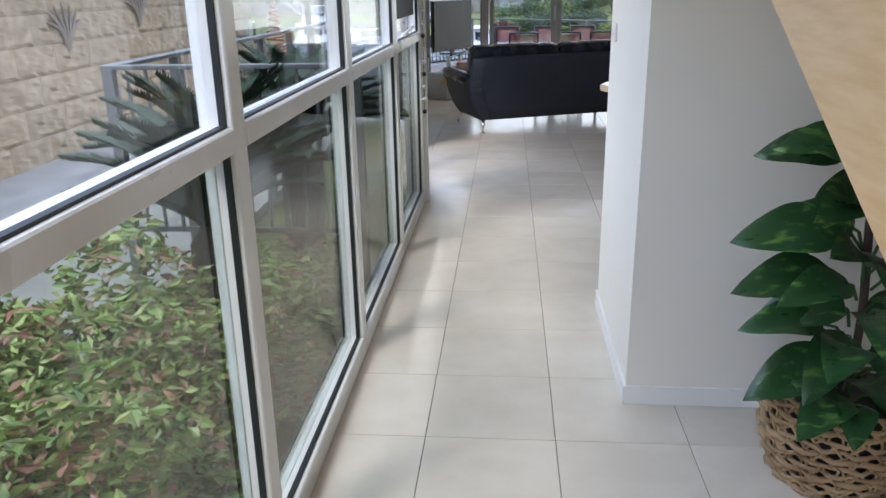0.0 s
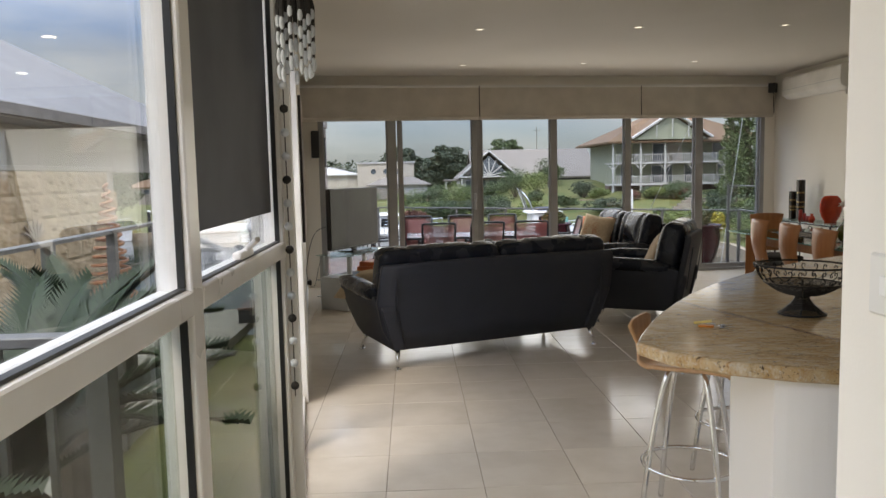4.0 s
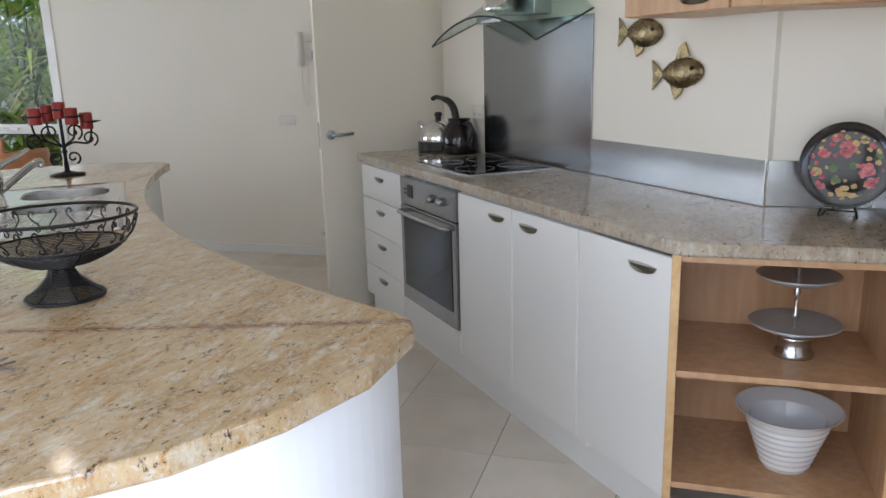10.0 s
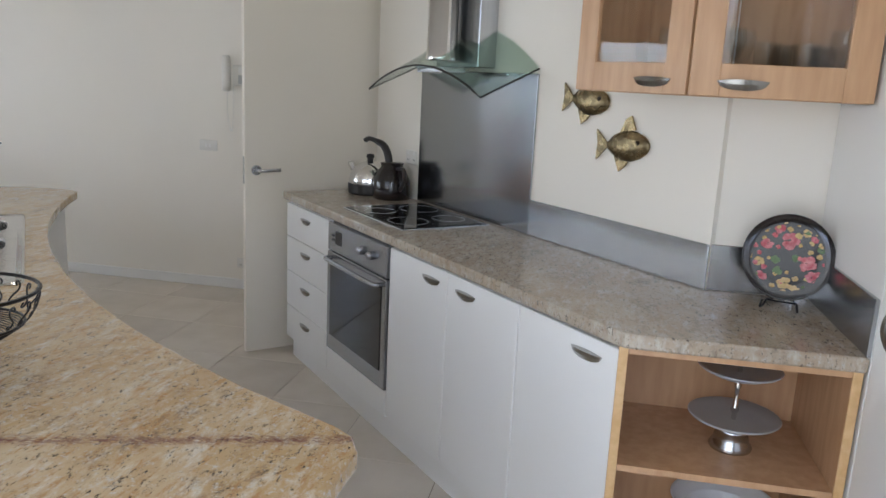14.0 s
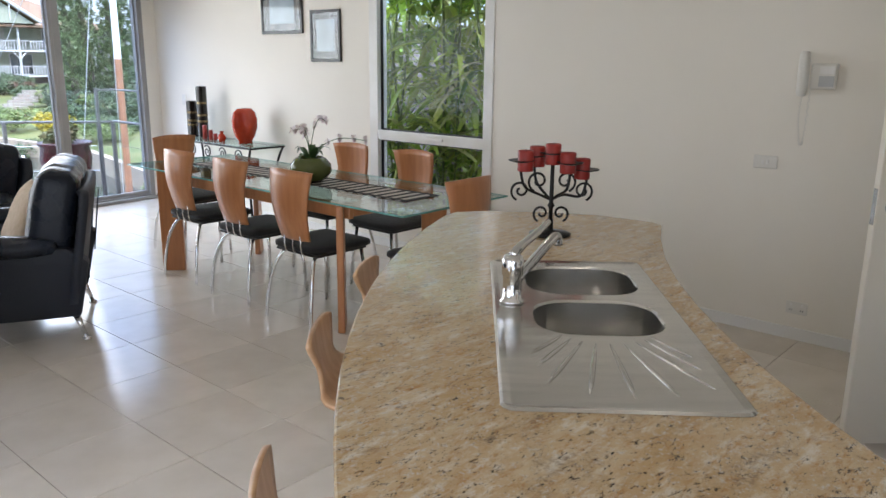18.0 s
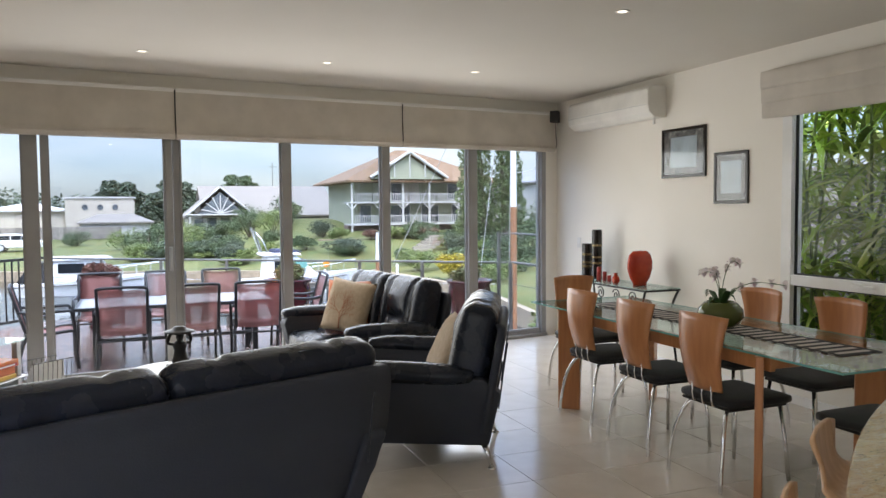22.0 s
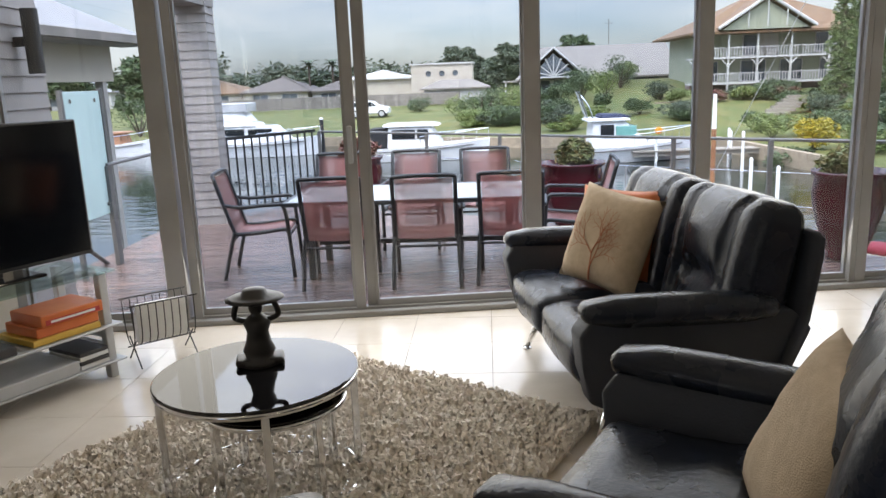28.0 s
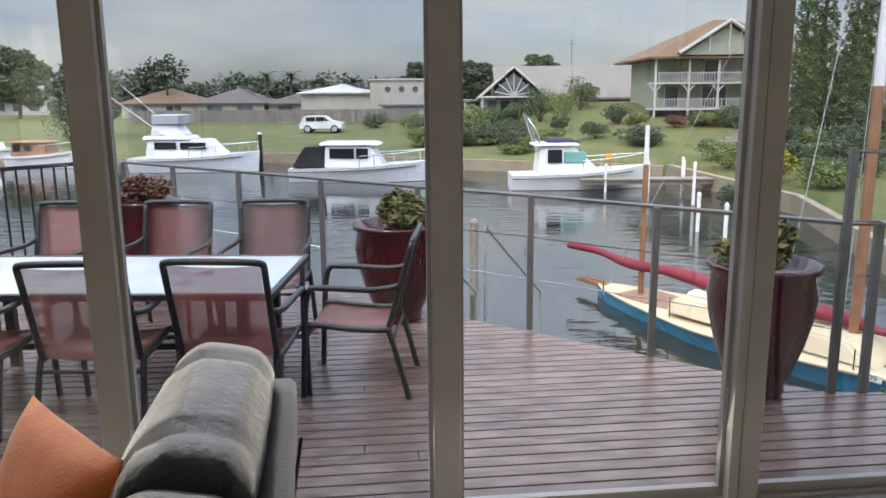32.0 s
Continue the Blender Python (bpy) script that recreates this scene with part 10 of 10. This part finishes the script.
for j in range(16):
    bm = bmesh.new()
    bmesh.ops.create_icosphere(bm, subdivisions=2, radius=0.016)
    part("shell", bm, "shell" if j % 3 else "cord_dark", ss, m=pose(0, 0, 0.66 + 0.085 * j, 0, 0, j * 40))

# garden bed with nandinas and cycads
bm = bmesh.new()
slab(bm, [(-2.1, -4), (-0.72, -4), (-0.72, 5.35), (-2.1, 5.35)], -0.6, -0.50)
structure("garden_bed", bm, "soil", "dark soil bed along the hall windows", "garden bed")
for k, (x, y, r, h) in enumerate(((-1.75, 2.2, 0.48, 1.02), (-1.8, 1.2, 0.5, 0.95), (-1.25, 1.1, 0.50, 1.12), (-1.15, 1.85, 0.46, 1.05), (-1.30, 2.55, 0.46, 1.22), (-1.05, 3.15, 0.36, 0.95), (-1.55, 1.5, 0.5, 1.05), (-1.2, 0.35, 0.5, 1.05), (-1.0, 3.75, 0.28, 0.75))):
    rng = random.Random(70 + k)
    t = thing("nandina_shrub", pose(x, y, -0.5), "nandina shrub with green, pink and orange leaves", "shrub", "nandinas by the hall windows")
    blobs = [(rng.uniform(-0.4, 0.4) * r, rng.uniform(-0.4, 0.4) * r, h * rng.uniform(0.25, 0.78), r * rng.uniform(0.45, 0.65), r * rng.uniform(0.45, 0.65), h * rng.uniform(0.16, 0.24)) for _ in range(8)]
    for j in range(4):
        bm = bmesh.new()
        tube(bm, [(0.04 * j, 0, 0), (blobs[j][0] * 0.6, blobs[j][1] * 0.6, h * 0.4), blobs[j][:3]], [0.010, 0.008, 0.004], 5)
        part("cane", bm, "bark", t)
    leafy("foliage", t, leaf_cloud(5500, 0.029, blobs, rng, 0.35), "leaves_nandina")


def cycad(m, n, L, seed):
    rng = random.Random(seed)
    t = thing("cycad", m, "dark green cycad with stiff feathered fronds", "cycad", "cycads by the hall windows")
    bm = bmesh.new()
    lathe(bm, ((0, -0.05), (0.11, -0.05), (0.13, 0.2), (0.13, 0.65), (0.12, 0.80), (0.05, 0.88), (0, 0.89)), 14)
    lump(bm, 0.02, 14)
    part("trunk", bm, "bark", t)
    for k in range(n):
        a = k * 2.4 + rng.uniform(-0.2, 0.2)
        el = rng.uniform(0.55, 1.4)
        bm = bmesh.new()
        sp = []
        for j in range(13):
            g = j / 12
            r = L * g
            sp.append(Vector((r * math.cos(el - 0.3 * g * g) * math.cos(a), r * math.cos(el - 0.3 * g * g) * math.sin(a), 0.84 + r * math.sin(el - 0.3 * g * g))))
        side = Vector((-math.sin(a), math.cos(a), 0))
        for j in range(1, 13):
            for h_ in (0, 0.25, 0.5, 0.75):
                p = sp[j - 1].lerp(sp[j], h_ + 0.5)
                d = (sp[j] - sp[j - 1]).normalized()
                ln = 0.13 * math.sin(math.pi * (0.12 + 0.8 * (j + h_) / 13))
                for s in (-1, 1):
                    tip = p + side * s * ln * 0.85 + d * ln * 0.6 + Vector((0, 0, 0.03))
                    q = [bm.verts.new(p - d * 0.016), bm.verts.new(p + d * 0.016), bm.verts.new(tip)]
                    bm.faces.new(q)
        tube(bm, sp, 0.005, 4)
        part("frond", bm, "cycad", t)


cycad(pose(-1.35, 3.35, -0.45), 38, 0.70, 1)
cycad(pose(-1.55, 4.0, -0.42), 38, 0.74, 2)
cycad(pose(-1.30, 4.75, -0.36), 34, 0.74, 4)
cycad(pose(-1.75, 6.3, -0.45), 22, 0.75, 3)

# garden railing
gr = thing("garden_railing", None, "black metal garden railing with thin balusters", "railing")
for y in (4.20, 5.1, 6.05, 7.0, 7.95, 8.9, 9.85):
    part("post", blk((-2.235, y - 0.03, -0.5), (-2.175, y + 0.03, 1.07)), "rail", gr)
part("post", blk((-0.82, 4.17, -0.5), (-0.77, 4.23, 1.07)), "rail", gr)
part("top_rail", blk((-2.245, 4.17, 1.07), (-2.165, 9.88, 1.095), 0.003), "rail", gr)
part("top_rail", blk((-2.165, 4.17, 1.07), (-0.77, 4.23, 1.095), 0.003), "rail", gr)
part("low_rail", blk((-2.2, 4.19, 0.12), (-0.8, 4.21, 0.15)), "rail", gr)
for k in range(12):
    x = -2.10 + 0.108 * k
    part("baluster", blk((x - 0.008, 4.192, 0.15), (x + 0.008, 4.208, 1.07)), "rail", gr)
for z in (0.3, 0.55, 0.8):
    bm = bmesh.new()
    rod(bm, (-2.205, 4.23, z), (-2.205, 9.85, z), 0.004, seg=5)
    part("wire", bm, "chrome", gr)
structure("path", blk((-5.45, -6, -0.56), (-2.25, 13.5, -0.44)), "concrete", "grey concrete path beside the neighbour's wall", "path")
wk = thing("wicker_cone", pose(-2.75, 9.3, -0.44), "tall brown wicker cone ornament by the railing", "ornament")
bm = bmesh.new()
pts = [((0.20 * (1 - g) + 0.012) * math.cos(g * 14 * math.tau), (0.20 * (1 - g) + 0.012) * math.sin(g * 14 * math.tau), 0.8 + 1.05 * g) for g in [k / 280 for k in range(281)]]
tube(bm, pts, 0.016, 5)
part("spiral", bm, "boat_wood", wk)
bm = bmesh.new()
rod(bm, (0, 0, 0), (0, 0, 0.82), 0.16, 0.2)
part("stand", bm, "black", wk)

# neighbour's house
nb = thing("house", pose(0, 0, -0.5, 0, 0, 90), "neighbour's house with sandy stone wall and grey hip roof", "house")
part("wall", blk((-8, 5.62, 0), (17, 14, 2.80)), "render_cream", nb)
part("verandah_beam", blk((17, 5.62, 2.1), (23, 5.8, 2.80)), "render_cream", nb)
part("verandah_post", blk((22.6, 5.65, -2.2), (22.75, 5.8, 2.1)), "render_grey", nb)
hip_roof(nb, -8, 5.5, 23, 14, 2.92, 2.6, "roof_grey", 0.5, 0.45)
part("gutter", blk((-8.5, 4.98, 2.77), (23.5, 5.06, 2.93), 0.01), "fence_timber", nb)
part("soffit", blk((-8.5, 5.06, 2.75), (23.5, 5.62, 2.79)), "render_grey", nb)
hip_roof(nb, 15.2, 7.0, 19.6, 12.4, 3.92, 1.75, "roof_grey", 0.42, 0.05, "gablet")
part("cap_band", blk((-8, 5.54, 2.10), (17, 5.62, 2.18), 0.01), "render_cream", nb)
blocks = []
for q in range(5):
    bs = bpy.data.meshes.new("stone_block")
    bm = bmesh.new()
    box(bm, (0, 0, 0), (0.796, 0.13, 0.346))
    bmesh.ops.subdivide_edges(bm, edges=[e for e in bm.edges if abs(e.verts[0].co.y - e.verts[1].co.y) < 0.01], cuts=6, use_grid_fill=True)
    for v in bm.verts:
        if v.co.y < 0.001 and 0.01 < v.co.x < 0.78 and 0.01 < v.co.z < 0.34:
            v.co.y = -0.018 + 0.035 * noise.noise(Vector((v.co.x * 6 + q * 7.1, q * 3.3, v.co.z * 9))) + 0.014 * noise.noise(Vector((v.co.x * 21, q * 9.0, v.co.z * 23)))
    bmesh.ops.recalc_face_normals(bm, faces=bm.faces[:])
    bm.to_mesh(bs)
    bm.free()
    bs.materials.append(M["stone"])
    blocks.append(bs)
rng = random.Random(6)
for j in range(6):
    for i in range(24):
        ob = new("stone_block", rng.choice(blocks))
        ob.parent = nb
        ob.location = (-2.4 + 0.8 * i - (0.4 if j % 2 else 0), 5.49, 0.35 * j)
# metal wall art on the stone
for y, z, s in ((9.46, 1.10, 1.0), (11.48, 1.30, 0.9), (13.55, 0.71, 0.8)):
    wa = thing("wall_art", pose(-5.46, y, z, 0, 0, -90), "dark metal leaf ornament on the stone wall", "wall ornament", "metal art on the stone wall")
    for k in range(7):
        bm = bmesh.new()
        a = (k - 3) * 0.45
        tube(bm, curve_pts(((0, 0, -0.35 * s), (0.15 * s * math.sin(a), 0.02, -0.05 * s), (0.42 * s * math.sin(a), 0.0, 0.28 * s * math.cos(a))), 4), [0.008, 0.012, 0.016, 0.022, 0.028, 0.03, 0.024, 0.014, 0.004], 5)
        part("leaf", bm, "wall_art", wa)

# strap-leaved plants and a dark fence outside the dining window
structure("fence_side", blk((7.2, 5.5, -0.6), (7.26, 12.8, 1.9)), "fence_timber", "dark timber side fence behind the plants", "fence")
rng = random.Random(9)
for k, (x, y) in enumerate(((5.65, 8.3), (5.6, 8.9), (5.65, 9.5), (6.1, 8.6), (6.2, 9.3), (5.7, 10.1), (6.3, 10.0), (6.1, 10.7), (5.8, 7.8), (6.4, 8.0))):
    t = thing("strap_plant", pose(x, y, -0.55), "tall clump of drooping green and cream strap leaves", "plant", "plants outside the dining window")
    for j in range(3):
        bm = bmesh.new()
        h = rng.uniform(2.2, 3.2)
        tube(bm, [(0.1 * j - 0.1, 0, 0), (rng.uniform(-0.15, 0.15), rng.uniform(-0.15, 0.15), h * 0.5), (rng.uniform(-0.25, 0.25), rng.uniform(-0.25, 0.25), h)], 0.012, 6)
        part("cane", bm, "leaves_light", t)
    bm = bmesh.new()
    for j in range(210):
        a, z = rng.uniform(0, math.tau), rng.uniform(0.4, 3.1)
        r = rng.uniform(0.4, 0.8)
        x0, y0 = rng.uniform(-0.2, 0.2), rng.uniform(-0.2, 0.2)
        if x + x0 + r * math.cos(a) < 5.35:
            a = math.pi - a
        leaf_blade(bm, (x0, y0, z), (x0 + r * math.cos(a), y0 + r * math.sin(a), z + rng.uniform(-0.45, 0.12)), rng.uniform(0.024, 0.042), rng.uniform(0.08, 0.2))
    part("leaves", bm, "leaves_bamboo", t)


# ---- floor tiles, laid last ----
def floor_tiles():
    me = bpy.data.meshes.new("tile")
    b = blk((0.0015, 0.0015, -0.008), (T - 0.0015, T - 0.0015, 0.0), 0.0012)
    b.to_mesh(me)
    b.free()
    me.materials.append(M["tile"])
    rest = bmesh.new()
    n = 0
    for j in range(-22, 14):
        for i in range(-5, 11):
            x, y = GX + i * T, GY + j * T
            cx, cy = x + T / 2, y + T / 2
            left = -0.60 if cy < 5.4 else -0.60 - 0.132 * (cy - 5.36)
            if x + T < left - 0.02 or x > 5.06 or y > 12.54 + 0.1246 * (x + T + 0.157):
                continue
            if y + T > 12.5 + 0.1246 * (x + 0.157) or x < left - 0.05 or cy < -0.6 or n >= 300:
                x1, y1 = x + T - 0.0015, y + T - 0.0015
                box(rest, (max(x, left - 0.11) + 0.0015, y + 0.0015, -0.008), (min(x1, 5.10), min(y1, 12.6 + 0.1246 * (x + T + 0.157)), 0.0))
                continue
            ob = new("tile", me)
            ob.location = (x, y, 0)
            ob.parent = floor
            n += 1
    r = part("tile_rest", rest, "tile", floor)
    r["kind"] = "stuff"


floor_tiles()


# ---- deck boards ----
def deck_boards():
    wi = WM.inverted()
    poly = [(wi @ Vector((x, y, 0)))[:2] for x, y in DK]
    pitch = 0.098
    rng = random.Random(31)

    def span(ym):
        xs = [ax + (bx - ax) * (ym - ay) / (by - ay) for (ax, ay), (bx, by) in zip(poly, poly[1:] + poly[:1]) if (ay - ym) * (by - ym) < 0]
        return (min(xs), max(xs)) if len(xs) == 2 else None

    y = 0.15
    while y < 7.6:
        p, q = span(y), span(y + pitch - 0.012)
        if p and q:
            c = p[0] + (p[1] - p[0]) * rng.uniform(0.3, 0.7)
            for a0, a1, b0, b1 in ((p[0], c - 0.002, q[0], c - 0.002), (c + 0.002, p[1], c + 0.002, q[1])):
                if a1 - a0 < 0.05 or b1 - b0 < 0.02:
                    continue
                bm = bmesh.new()
                slab(bm, [(a0, y), (a1, y), (b1, y + pitch - 0.012), (b0, y + pitch - 0.012)], -0.03, 0.0)
                bmesh.ops.bevel(bm, geom=bm.edges[:], offset=0.003, segments=1, affect="EDGES")
                part("board", bm, "deck", deck, m=WM @ pose(0, 0, DECK))
        y += pitch


deck_boards()
